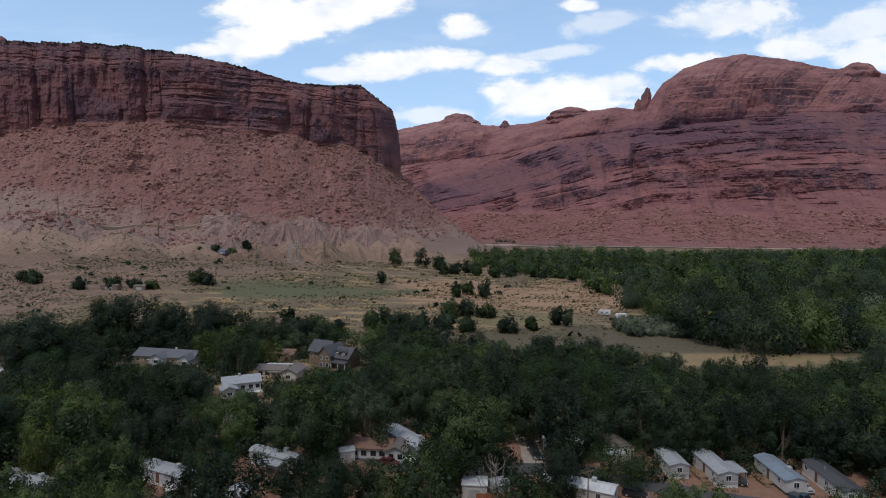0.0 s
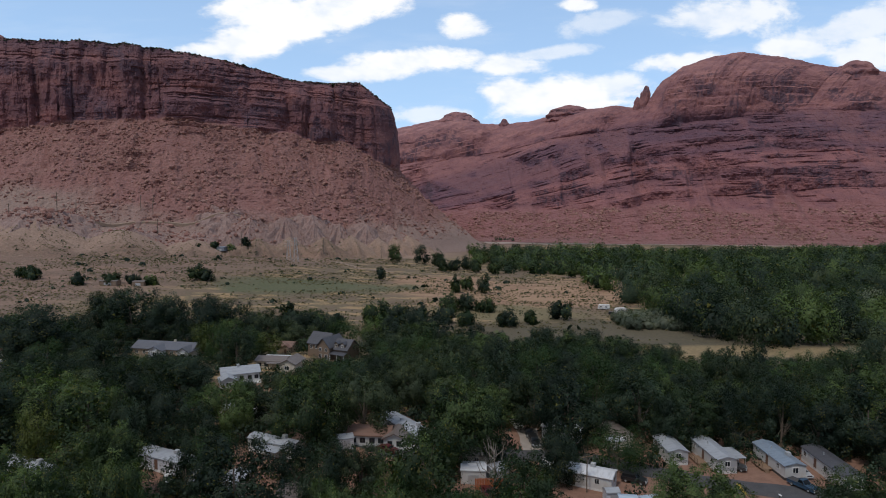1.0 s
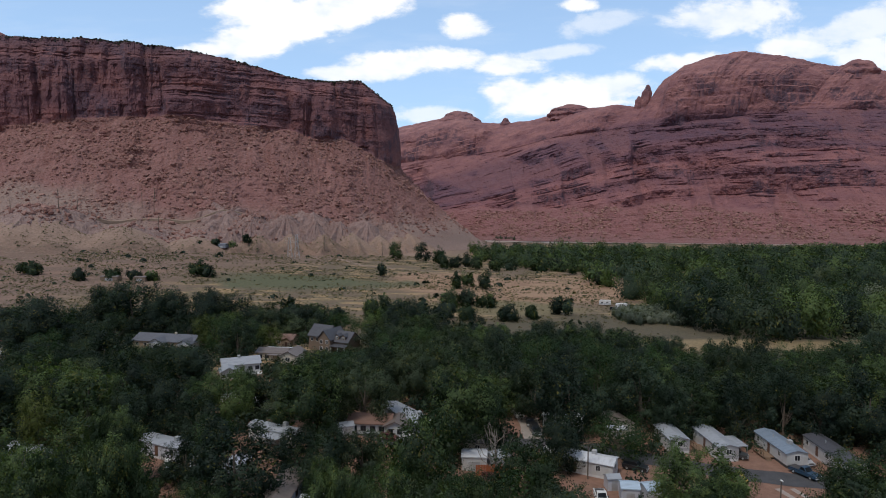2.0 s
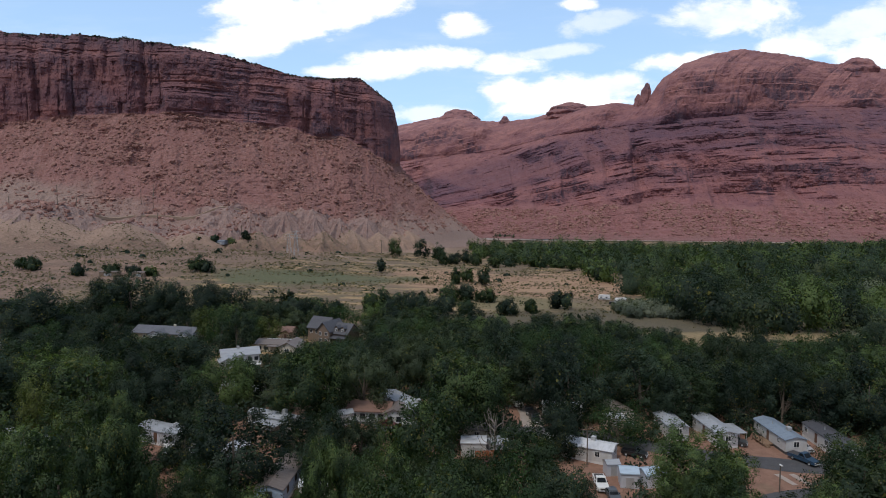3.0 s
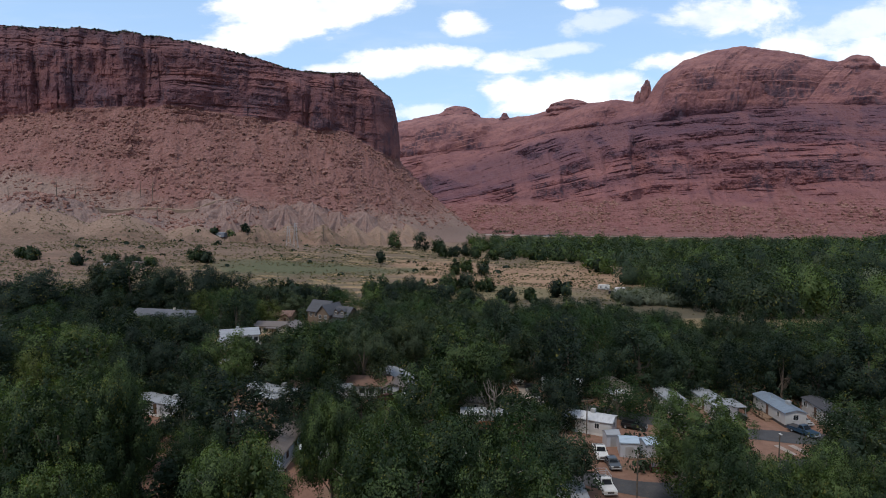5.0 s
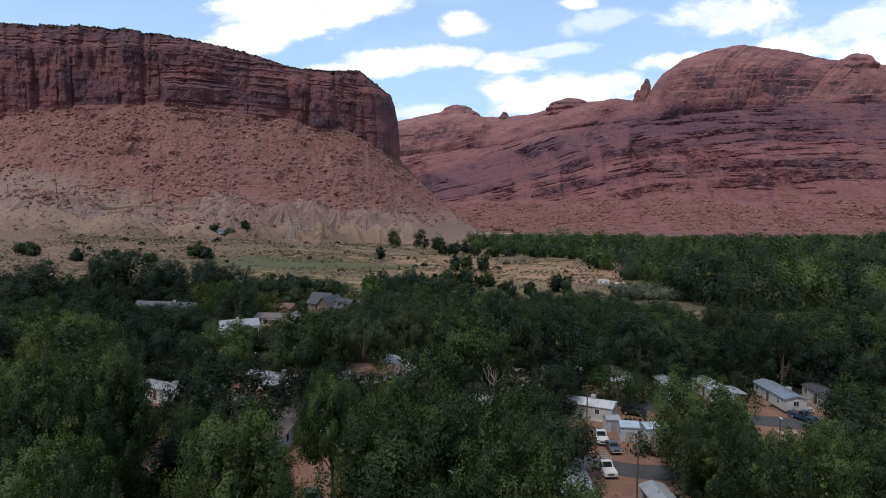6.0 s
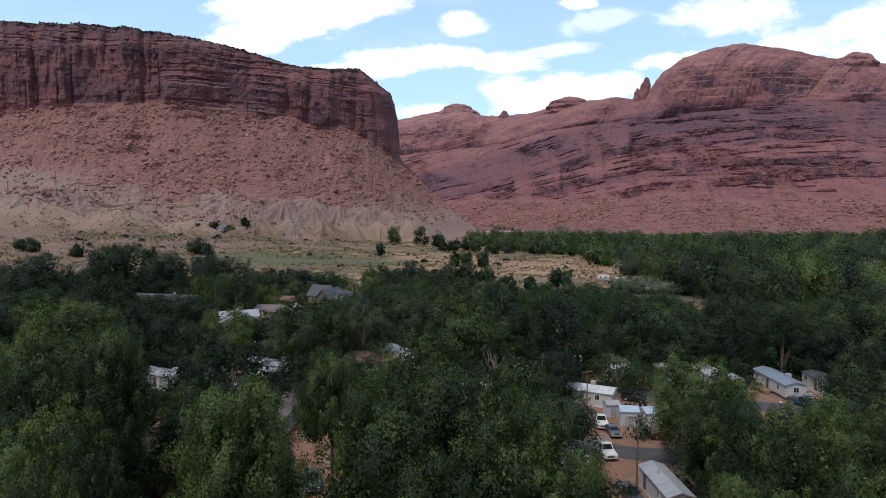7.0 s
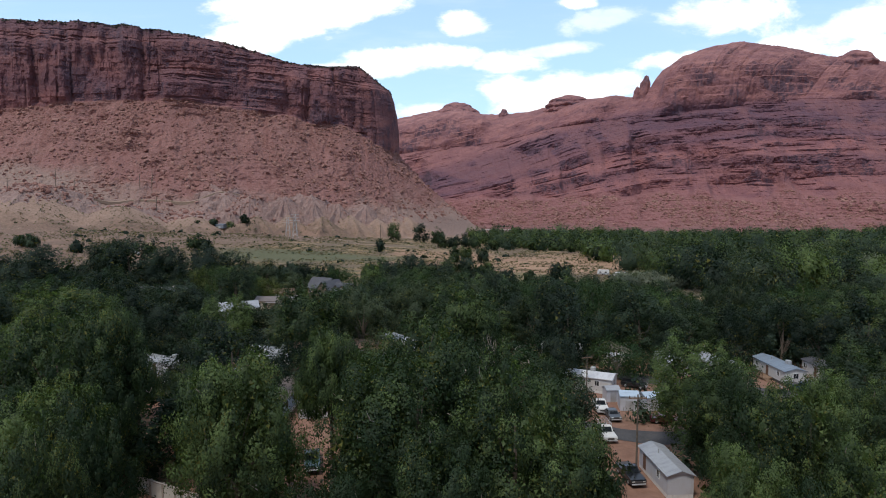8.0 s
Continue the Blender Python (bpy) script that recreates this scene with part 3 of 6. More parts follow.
def build_mesa():
    u = np.concatenate([np.linspace(0, 380, 60), np.linspace(384, 960, 640), np.linspace(964, 1200, 60)])
    rx, ry, rz, bx, by, bz, tx, ty, tz = (soften(c, 5) for c in stations(u, MESA_LINES))
    ox, oy = tx - rx, ty - ry
    ln = np.hypot(ox, oy)
    ox, oy = soften(ox / ln, 9), soften(oy / ln, 9)
    nt, nc, npl = 170, 200, 16
    bz = bz + 18 * (fbm(u / 45, 0.3, 0.7, 28, 3) - 0.5)
    rz = rz + 5.0 * (np.floor(fbm(u / 26, 0.6, 0.9, 30, 3) * 9) / 9 - 0.5)
    cols, zones = [], []
    for v in range(nt):  # rubble slope
        f = v / nt
        h = f ** 1.38
        cols.append((tx + (bx - tx) * f, ty + (by - ty) * f, tz - 4 * (1 - f) ** 8 + (bz - tz) * h))
        zones.append(np.full_like(u, 0.0))
    # the cliff: massive rock below, thinner beds and benches towards the rim
    f = np.linspace(0, 1, nc)[None, :]
    cz = bz[:, None] + (rz - bz)[:, None] * f
    cu = np.broadcast_to(u[:, None], cz.shape)
    clevel = cz + 0.02 * bx[:, None] + 6 * (fbm(cu / 110, cz / 90, 0, 15, 2) - 0.5)
    hard = hardness(clevel, cu, 61, 17.0, 5.0)
    massive = smoothstep(0.30, 0.54, fbm(cu / 80, cz / 60, 0.4, 62, 3)) * smoothstep(0.86, 0.60, f) * 0.92
    hard = hard + (1 - hard) * massive
    hard = hard * (1 - 0.55 * smoothstep(0.70, 0.95, f)) * (1 - 0.5 * smoothstep(0.10, 0.0, f))
    back = profile(cz, hard, 1.1, 0.04) * np.hypot(rx - bx, ry - by)[:, None]
    for v in range(nc):
        cols.append((bx - ox * back[:, v], by - oy * back[:, v], cz[:, v]))
        zones.append(np.full_like(u, 1.0 * min(1, v / nc * 14)))
    for v in range(npl + 1):  # top
        f = v / npl
        d = back[:, -1] + 0.3 + 170 * f ** 1.5
        cols.append((bx - ox * d, by - oy * d, rz + 3 * math.sin(f * 3) - 40 * f ** 2))
        zones.append(np.full_like(u, 0.8 - 0.8 * f))
    p = np.stack([np.stack(c, -1) for c in cols], 1)
    zone = np.stack(zones, 1)
    x, y, z = p[..., 0], p[..., 1], p[..., 2]
    uu = np.broadcast_to(u[:, None], x.shape)
    hz = np.clip(zone, 0, 1)
    run = np.cumsum(np.hypot(np.diff(x, axis=1, prepend=x[:, :1]), np.diff(y, axis=1, prepend=y[:, :1])), axis=1)
    lean = leaning(run, z)
    # cliffs: bays and buttresses, a few open joints, blocks broken out of single beds
    level = z + 0.02 * x + 6 * (fbm(uu / 110, z / 90, 0, 15, 2) - 0.5)
    bay = fbm(uu / 55, z / 260, 1.3, 11, 3) - 0.5
    butt = np.abs(fbm(uu / 34, z / 150, 2.3, 64, 3) - 0.5) * 2
    joint = np.abs(fbm(uu / 13, z / 150, 4.1, 12, 2) - 0.5) * 2
    jointed = smoothstep(0.46, 0.60, fbm(uu / 70, z / 50, 7.1, 65, 3))
    bed_no = np.floor(level / 7.0 + 0.8 * lattice(level / 16.0, 0.2, 0.4, 66))
    broken = np.floor(fbm(uu / 10, bed_no * 0.73, 8.8, 49, 3) * 8) / 8 - 0.5
    chip = np.floor(fbm(uu / 3.6, np.floor(level / 2.6) * 0.57, 3.3, 67, 2) * 6) / 6 - 0.5
    bedded = np.concatenate([np.zeros((len(u), nt)), hard, np.ones((len(u), npl + 1)) * hard[:, -1:]], 1)
    off = (26 * bay - 9 * (1 - smoothstep(0.0, 0.36, butt)) - 3.0 * (1 - smoothstep(0, 0.22, joint)) * jointed + 7.0 * broken + 2.6 * chip + 3.2 * (bedded - 0.5)
           + 7 * (fbm(x / 15, y / 15, z / 17, 13, 5, 0.6) - 0.5))
    off = off * (1 - 0.8 * smoothstep(880, 912, uu))
    cliff = hz * smoothstep(0, 0.3, hz)
    # slopes: gullies, banks, rubble
    bend = uu + 26 * (fbm(uu / 45, run / 45, 3.1, 26, 3) - 0.5)
    gully = np.abs(fbm(bend / 38, run / 95, 7.7, 14, 4) - 0.5) * 2
    lowness = smoothstep(70, 22, z) * smoothstep(-4, 12, z)
    rubble = (fbm(x / 9, y / 9, z / 9, 16, 4) - 0.5) * 4.0 + (fbm(x / 2.6, y / 2.6, z / 2.6, 17, 2) - 0.5) * 2.2
    slope = rubble * smoothstep(-6, 25, z) - 5 * (1 - smoothstep(0, 0.5, gully)) * smoothstep(0, 40, z)
    crag = smoothstep(0.50, 0.66, fbm(uu / 30, run / 26, 4.4, 27, 3))
    slope = slope + 8.0 * lean * ledges(level, 8.0, 25) * crag * smoothstep(30, 80, z)
    ridge = np.abs(fbm(bend / 26 + 0.4, run / 70, 2.2, 19, 3) - 0.5) * 2
    hills = mounds(x, y) + lowness * (0.25 + 0.75 * smoothstep(-260, -190, x)) * (9 * (0.45 - ridge) + 3.5 * (0.5 - np.abs(fbm(bend / 9, run / 30, 5.2, 20, 3) - 0.5) * 2))
    d = off * cliff + slope * (1 - cliff)
    edge = smoothstep(0, 6, np.arange(p.shape[1]))[None, :]
    p[..., 0] = x + ox[:, None] * d * edge
    p[..., 1] = y + oy[:, None] * d * edge
    p[..., 2] = z + mounds(x, y) * (1 - cliff) + ((hills - mounds(x, y) + slope * 0.35) * (1 - cliff) + (fbm(x / 7, y / 7, z / 7, 23, 3) - 0.5) * 1.6 * hz) * edge
    loft("mesa", p, zone, level, MESA, "red sandstone mesa with dark cliffs above rubble slopes", smoothstep(1.0, 7.0, mounds(x, y)) * (1 - cliff))
    return p, zone


# along the ridge: foot (x, y, z), top of the ledgy cliffs (x, y, z), crest (x, y, z)
RIDGE_LINES = (
    (0, -330, 1330, -8, -300, 1580, 150, -250, 1720, 230),
    (160, -85, 1250, -10, -110, 1560, 150, -117, 1705, 256),
    (225, 0, 1180, -11, -30, 1530, 160, -22, 1680, 272),
    (270, 50, 1130, -12, 30, 1510, 165, 47, 1660, 284),
    (310, 85, 1100, -12, 78, 1490, 168, 105, 1640, 258),
    (350, 118, 1088, -12, 122, 1470, 172, 152, 1600, 252),
    (400, 150, 1078, -12, 170, 1440, 180, 215, 1570, 255),
    (470, 210, 1066, -12, 240, 1400, 196, 290, 1520, 270),
    (560, 280, 1052, -13, 330, 1360, 205, 395, 1460, 276),
    (608, 325, 1045, -13, 375, 1340, 210, 440, 1432, 268),
    (630, 345, 1040, -13, 395, 1334, 212, 465, 1425, 272),
    (642, 355, 1038, -13, 405, 1330, 213, 482, 1420, 320),
    (680, 385, 1030, -13, 440, 1318, 216, 525, 1408, 352),
    (740, 440, 1018, -13, 500, 1300, 220, 580, 1380, 368),
    (800, 490, 1006, -13, 550, 1290, 222, 632, 1360, 373),
    (880, 560, 990, -13, 620, 1280, 230, 730, 1352, 357),
    (960, 630, 972, -13, 700, 1270, 240, 820, 1348, 338),
    (1000, 665, 964, -13, 745, 1265, 240, 870, 1346, 345),
    (1040, 700, 956, -13, 785, 1262, 238, 905, 1344, 330),
    (1100, 760, 945, -13, 850, 1258, 236, 975, 1340, 322),
    (1400, 1050, 880, -13, 1180, 1200, 230, 1320, 1280, 300),
)


def build_ridge():
    u = np.concatenate([np.linspace(0, 150, 40), np.linspace(152, 1100, 720), np.linspace(1104, 1400, 60)])
    fx, fy, fz, mx, my, mz, cx, cy, cz = stations(u, RIDGE_LINES)
    fx, fy, mx, my, mz = (soften(a, 14) for a in (fx, fy, mx, my, mz))
    cx, cy, cz = (soften(a, 3) for a in (cx, cy, cz))
    ox, oy = fx - cx, fy - cy
    ln = np.hypot(ox, oy)
    ox, oy = soften(ox / ln, 20), soften(oy / ln, 20)
    n1, n3, n4 = 290, 110, 14

    def bedding(uu, z):
        dip = 125 * (np.logaddexp(0, (640 - uu) / 60) * 60 / 400) * smoothstep(-60, 130, z + 0.1 * (640 - uu))
        return z + dip + 12 * (fbm(uu / 190, z / 160, 0, 31, 2) - 0.5) + 2.5 * (fbm(uu / 30, z / 40, 0, 48, 2) - 0.5)

    # from the foot to the top of the ledges: rubble, then hard and soft beds by turns
    f = np.linspace(0, 1, n1)[None, :]
    z1 = fz[:, None] + (mz - fz)[:, None] * f
    u1 = np.broadcast_to(u[:, None], z1.shape)
    l1 = bedding(u1, z1)
    hard = hardness(l1, u1, 41, 24.0, 7.5)
    buried = smoothstep(0.44, 0.64, fbm(u1 / 50, z1 / 60, 6, 47, 4) + 0.16 * smoothstep(70, 10, z1 + 0.2 * (l1 - z1)))
    rubble_zone = smoothstep(0.34, 0.20, f + 0.20 * (fbm(u1 / 60, 0.4, 0.2, 46, 3) - 0.5))
    foot_ledge = smoothstep(0.09, 0.12, f) * smoothstep(0.20, 0.17, f) * smoothstep(760, 860, u1) * 0.6
    hard = hard * (1 - 0.75 * buried) * (1 - 0.9 * rubble_zone) + foot_ledge * hard
    g = profile(z1, hard, 1.6, 0.14)
    x1, y1 = fx[:, None] + (mx - fx)[:, None] * g, fy[:, None] + (my - fy)[:, None] * g
    # domes: a steep wall that rounds over
    f3 = np.linspace(0, 1, n3 + 1)[None, 1:]
    z3 = mz[:, None] + (cz - mz)[:, None] * f3
    u3 = np.broadcast_to(u[:, None], z3.shape)
    wall = smoothstep(0.30, 0.60, fbm(u3 / 90, 0.7, 0.2, 56, 2))
    g3 = profile(z3, (0.35 + 0.6 * wall) * smoothstep(1.0, 0.45, f3), 2.2, 0.12)
    x3, y3 = mx[:, None] + (cx - mx)[:, None] * g3, my[:, None] + (cy - my)[:, None] * g3
    f4 = np.linspace(0, 1, n4 + 1)[None, 1:]
    x4, y4, z4 = cx[:, None] - ox[:, None] * 150 * f4 ** 1.4, cy[:, None] - oy[:, None] * 150 * f4 ** 1.4, cz[:, None] - 70 * f4 ** 2
    x, y, z = (np.concatenate(k, 1) for k in ((x1, x3, x4), (y1, y3, y4), (z1, z3, z4)))
    zone = np.concatenate([np.clip(0.12 + 0.9 * (1 - rubble_zone) * (0.45 + 0.55 * (1 - buried)), 0, 1), np.ones_like(z3), np.ones_like(z4)], 1)
    p = np.stack([x, y, z], -1)
    uu = np.broadcast_to(u[:, None], x.shape)
    dome = np.zeros(p.shape[1])
    dome[n1:] = 1
    dome = smoothstep(0, 1, soften(dome, 24))[None, :]
    hz = smoothstep(0.25, 0.6, zone) * (1 - dome)
    run = np.cumsum(np.hypot(np.diff(x, axis=1, prepend=x[:, :1]), np.diff(y, axis=1, prepend=y[:, :1])), axis=1)
    lean = leaning(run, z)
    level = bedding(uu, z)
    bed_no = np.floor(level / 8.0 + 0.8 * lattice(level / 19.0, 0.2, 0.4, 57))
    block_ = np.floor(fbm(uu / 15, bed_no * 0.7, 8.8, 52, 3) * 9) / 9 - 0.5
    chip = np.floor(fbm(uu / 5, np.floor(level / 3.1) * 0.57, 3.3, 58, 2) * 6) / 6 - 0.5
    butt = np.abs(fbm(uu / 60, z / 200, 1.3, 32, 4) - 0.5) * 2
    bedded = np.concatenate([hard, np.ones_like(z3) * 0.5, np.ones_like(z4) * 0.5], 1)
    off = 9 * block_ + 4 * chip - 9 * (1 - smoothstep(0.0, 0.6, butt)) + 3 * (bedded - 0.5) + 11 * (fbm(x / 24, y / 24, z / 16, 34, 5, 0.62) - 0.5)
    flute = np.abs(fbm(uu / 17, z / 160, 9.3, 35, 3) - 0.5) * 2
    swell = 24 * (fbm(uu / 36, z / 50, 3.3, 36, 5) - 0.5) - 2.2 * (1 - smoothstep(0, 0.3, flute)) + 6 * (fbm(uu / 20, z / 16, 6.1, 50, 5, 0.6) - 0.5) + ledges(level, 15, 44) * 5 * smoothstep(0.42, 0.60, fbm(uu / 38, z / 18, 2, 33, 4))
    slope = (fbm(x / 14, y / 14, z / 14, 37, 5, 0.6) - 0.5) * 10 - 8 * (1 - smoothstep(0, 0.5, np.abs(fbm(uu / 40, z / 150, 7, 38, 3) - 0.5) * 2)) + ledges(level, 5.5, 51) * 3 * lean
    d = 36 * (fbm(uu / 80, z / 120, 4.7, 59, 3) - 0.5) * np.maximum(hz, dome) * smoothstep(-10, 40, cz[:, None] - z) + off * hz + swell * dome + slope * (1 - hz) * (1 - dome)
    edge = smoothstep(0, 6, np.arange(p.shape[1]))[None, :]
    p[..., 0] = x + ox[:, None] * d * edge
    p[..., 1] = y + oy[:, None] * d * edge
    p[..., 2] = z + ((fbm(x / 9, y / 9, z / 9, 39, 3) - 0.5) * (1.6 + 3.0 * dome)) * edge
    loft("ridge", p, zone, level, RIDGE, "layered red sandstone ridge with rounded pale domes")
    return p, zone


mesa_p, mesa_zone = build_mesa()
ridge_p, ridge_zone = build_ridge()


# ---- loose rock and standing rocks ----
def rubble_field(name, p, zone, count, low, high, mat, label, seed, z_min=8.0, flat=0.75):
    """Blocks strewn over a slope: each a small uneven lump sunk into it."""
    rng = np.random.default_rng(seed)
    ico = bmesh.new()
    bmesh.ops.create_icosphere(ico, subdivisions=1, radius=1.0)
    base = np.array([v.co[:] for v in ico.verts])
    tri = np.array([[v.index for v in f.verts] for f in ico.faces])
    ico.free()
    rows, cols = np.where((zone < 0.3) & (p[..., 2] > z_min) & (p[..., 1] < 1300))
    pick = rng.integers(0, len(rows), count)
    c = p[rows[pick], cols[pick]]
    keep = fbm(c[:, 0] / 40, c[:, 1] / 40, c[:, 2] / 25, 81, 4) + rng.uniform(-0.16, 0.16, count) > 0.50
    c = c[keep]
    n = len(c)
    size = low * (high / low) ** (rng.random(n) ** 3.2)
    v = base[None] * rng.uniform(0.65, 1.35, (n, len(base), 1)) * (rng.uniform(0.7, 1.3, (n, 1, 3)) * np.array((1, 1, flat)) * size[:, None, None])
    a = rng.uniform(0, 6.28, n)
    rot = np.stack([np.cos(a), -np.sin(a), np.sin(a), np.cos(a)], -1).reshape(n, 2, 2)
    v[..., :2] = np.einsum("nij,nkj->nki", rot, v[..., :2])
    v = v + c[:, None] + np.array((0, 0, 0.1)) * size[:, None, None]
    f = (tri[None] + (np.arange(n) * len(base))[:, None, None]).reshape(-1, 3)
    tagged(from_arrays(name, v.reshape(-1, 3), f, mat), label, "boulders", kind="stuff")


rubble_field("boulder_field", mesa_p, mesa_zone, 34000, 0.4, 2.9, BOULDER, "fallen red sandstone blocks strewn over the rubble slope", 3)
rubble_field("boulder_field", ridge_p, ridge_zone, 16000, 0.6, 3.4, BOULDER, "fallen red sandstone blocks below the ridge", 4, -5.0)


def rim_scrub(p, zone, count, seed):
    """Dark junipers and brush along the mesa's rim and its upper ledges."""
    rng = np.random.default_rng(seed)
    nv = p.shape[1]
    r = rng.integers(60, p.shape[0] - 60, count)
    c = np.clip((nv - 17 + rng.normal(size=count) * 5).astype(int), nv - 60, nv - 6)
    at = p[r, c]
    n, k = count, 10
    s = rng.uniform(0.4, 1.3, n)
    d = rng.normal(size=(n, k, 3))
    d[..., 2] = np.abs(d[..., 2])
    d /= np.linalg.norm(d, axis=-1)[..., None]
    m = at[:, None] + d * s[:, None, None]
    t = np.cross(d, rng.normal(size=(n, k, 3)))
    t /= np.linalg.norm(t, axis=-1)[..., None]
    b = np.cross(d, t)
    q = (s * 0.7)[:, None, None]
    v = np.stack([m - t * q, m - b * q, m + t * q, m + b * q], 2).reshape(-1, 3)
    tagged(from_arrays("juniper_scrub", v, np.arange(len(v)).reshape(-1, 4), LEAF_DARK), "dark juniper brush along the mesa rim", "scrub", kind="stuff")


rim_scrub(mesa_p, mesa_zone, 800, 12)


def standing_rock(name, x, y, z, rx, ry, h, seed, label, mat, power=1.0, lean=0.0):
    """A rounded or pointed rock on the skyline, with weathered beds."""
    bm = bmesh.new()
    bmesh.ops.create_icosphere(bm, subdivisions=5, radius=1.0)
    for v in bm.verts:
        c = v.co.copy()
        up = max(0.0, c.z) ** power
        side = 1.0 + 0.16 * (noise.fractal(c * 1.6 + Vector((seed, 0, 0)), 0.7, 2.0, 4)) + 0.05 * math.sin(c.z * 19 + seed)
        v.co = Vector((c.x * rx * side + lean * up, c.y * ry * side, (up if c.z > 0 else c.z * 0.6) * h + 0.05 * h * noise.noise(c * 4)))
    ob = part(name, bm, mat)
    ob.data.attributes.new("zone", "FLOAT", "POINT").data.foreach_set("value", [1.0] * len(ob.data.vertices))
    ob.data.attributes.new("bed", "FLOAT", "POINT").data.foreach_set("value", [300.0 + v.co.z for v in ob.data.vertices])
    ob.location = (x, y, z)
    return tagged(ob, label, "rock", "standing rocks of the skyline")


standing_rock("rock_spire", 446, 1424, 244, 14, 11, 70, 1.0, "dark leaning sandstone spire on the ridge", RIDGE, 0.75, 8)
standing_rock("rock_spire", 432, 1426, 248, 9, 8, 42, 2.0, "short sandstone spire beside a taller one", RIDGE, 0.75, 3)
standing_rock("sandstone_knob", 154, 1588, 228, 15, 15, 36, 3.0, "small rounded sandstone knob on the skyline", RIDGE)
standing_rock("rock_dome", 41, 1655, 236, 60, 50, 54, 4.0, "pale rounded sandstone dome on the skyline", RIDGE)
standing_rock("rock_dome", -40, 1690, 235, 55, 45, 32, 5.0, "low sandstone dome on the skyline", RIDGE)
standing_rock("rock_dome", 866, 1347, 303, 46, 40, 48, 6.0, "pale sandstone dome on the ridge", RIDGE)
standing_rock("rock_dome", 300, 1500, 245, 55, 45, 38, 7.0, "rounded sandstone dome on the ridge", RIDGE)
standing_rock("rock_dome", -815, 1165, 240, 62, 60, 124, 8.0, "pale sandstone dome behind the mesa", RIDGE)


# ---- trees ----
def crown_arrays(rng, leaves, size, rx, rz, clumps, ragged=0.35, droop=0.0, crisp=0.26, local=0.85, broad=0.20):
    """Leaf sprays in upright tufts, the tufts gathered on lobes, the lobes round a crown whose centre is the origin."""
    lobes = max(3, clumps // 15) + 3
    up = np.linspace(-0.78, 0.72, lobes) + rng.uniform(-0.1, 0.1, lobes)
    turn = np.arange(lobes) * 2.4 + rng.uniform(-0.5, 0.5, lobes)
    wide = np.sqrt(np.clip(1 - ((up + 0.25) / 1.22) ** 2, 0.02, 1))
    lr = rx * rng.uniform(0.34, 0.56, lobes) * (7.0 / lobes) ** 0.26 * (0.72 + 0.4 * wide)
    reach = np.clip(wide * rx * rng.uniform(1 - ragged * 0.45, 1 + ragged * 0.25, lobes) - lr * 0.75, 0.05 * rx, None)
    lc = np.stack([np.cos(turn) * reach, np.sin(turn) * reach, up * rz * 0.86], -1)
    own = rng.choice(lobes, clumps, p=lr ** 2 / (lr ** 2).sum())
    td = rng.normal(size=(clumps, 3)) + lc[own] / np.array((rx, rx, rz)) * 0.9
    td[:, 2] += 0.35
    td /= np.linalg.norm(td, axis=1)[:, None]
    tall = np.array((1, 1, min(1.7, max(0.8, rz / rx))))
    cc = lc[own] + td * lr[own, None] * tall * rng.uniform(0.62, 1.12, clumps)[:, None]
    cr = lr[own] * rng.uniform(0.65, 1.45, clumps) * 1.35 / math.sqrt(max(4.0, clumps / lobes))
    pick = rng.choice(clumps, leaves, p=cr ** 2 / (cr ** 2).sum())
    d = rng.normal(size=(leaves, 3)) + td[pick] * 0.6
    d[:, 2] += 0.45
    d /= np.linalg.norm(d, axis=1)[:, None]
    r = rng.uniform(0.1, 1.0, leaves) ** 0.5 * np.where(rng.random(leaves) < 0.06, 1.25, 1.0)
    c = cc[pick] + d * (cr[pick] * r)[:, None] * np.array((1, 1, 1.45))
    # some larger sprays, added inside the lobes to block light and darken their cores
    deep = rng.random(leaves) < 0.13
    inner = rng.normal(size=(leaves, 3))
    inner *= (rng.uniform(0, 1, leaves) ** 0.4 * 0.72 / np.linalg.norm(inner, axis=1))[:, None]
    c[deep] = (lc[own[pick]] + inner * lr[own[pick], None] * tall)[deep]
    c[:, 2] -= droop * (np.hypot(c[:, 0], c[:, 1]) / rx) ** 2
    whole = c / np.array((rx, rx, rz))
    round_ = d * local + td[pick] * 0.35 + whole * broad + np.array((0, 0, 0.12))
    nrm = round_ * np.array((1, 1, 0.40)) + rng.normal(size=(leaves, 3)) * 0.30
    nrm /= np.linalg.norm(nrm, axis=1)[:, None]
    t = np.cross(nrm, rng.normal(size=(leaves, 3)))
    t /= np.linalg.norm(t, axis=1)[:, None] + 1e-9
    b = np.cross(nrm, t)
    s = size * (rng.uniform(0.55, 1.35, leaves) * np.where(deep, 2.4, 1.0))[:, None]
    v = np.stack([c - t * s * 0.42, c + t * s * 0.42, c + b * s * 0.85], 1)
    soft = round_ + nrm * crisp
    soft /= np.linalg.norm(soft, axis=1)[:, None]
    tint = (rng.normal(size=lobes) * 0.12)[own[pick]] + (rng.normal(size=clumps) * 0.22)[pick]
    return v.reshape(-1, 3), np.arange(leaves * 3).reshape(-1, 3), cc, cr, np.repeat(soft, 3, axis=0), np.repeat(tint, 3)


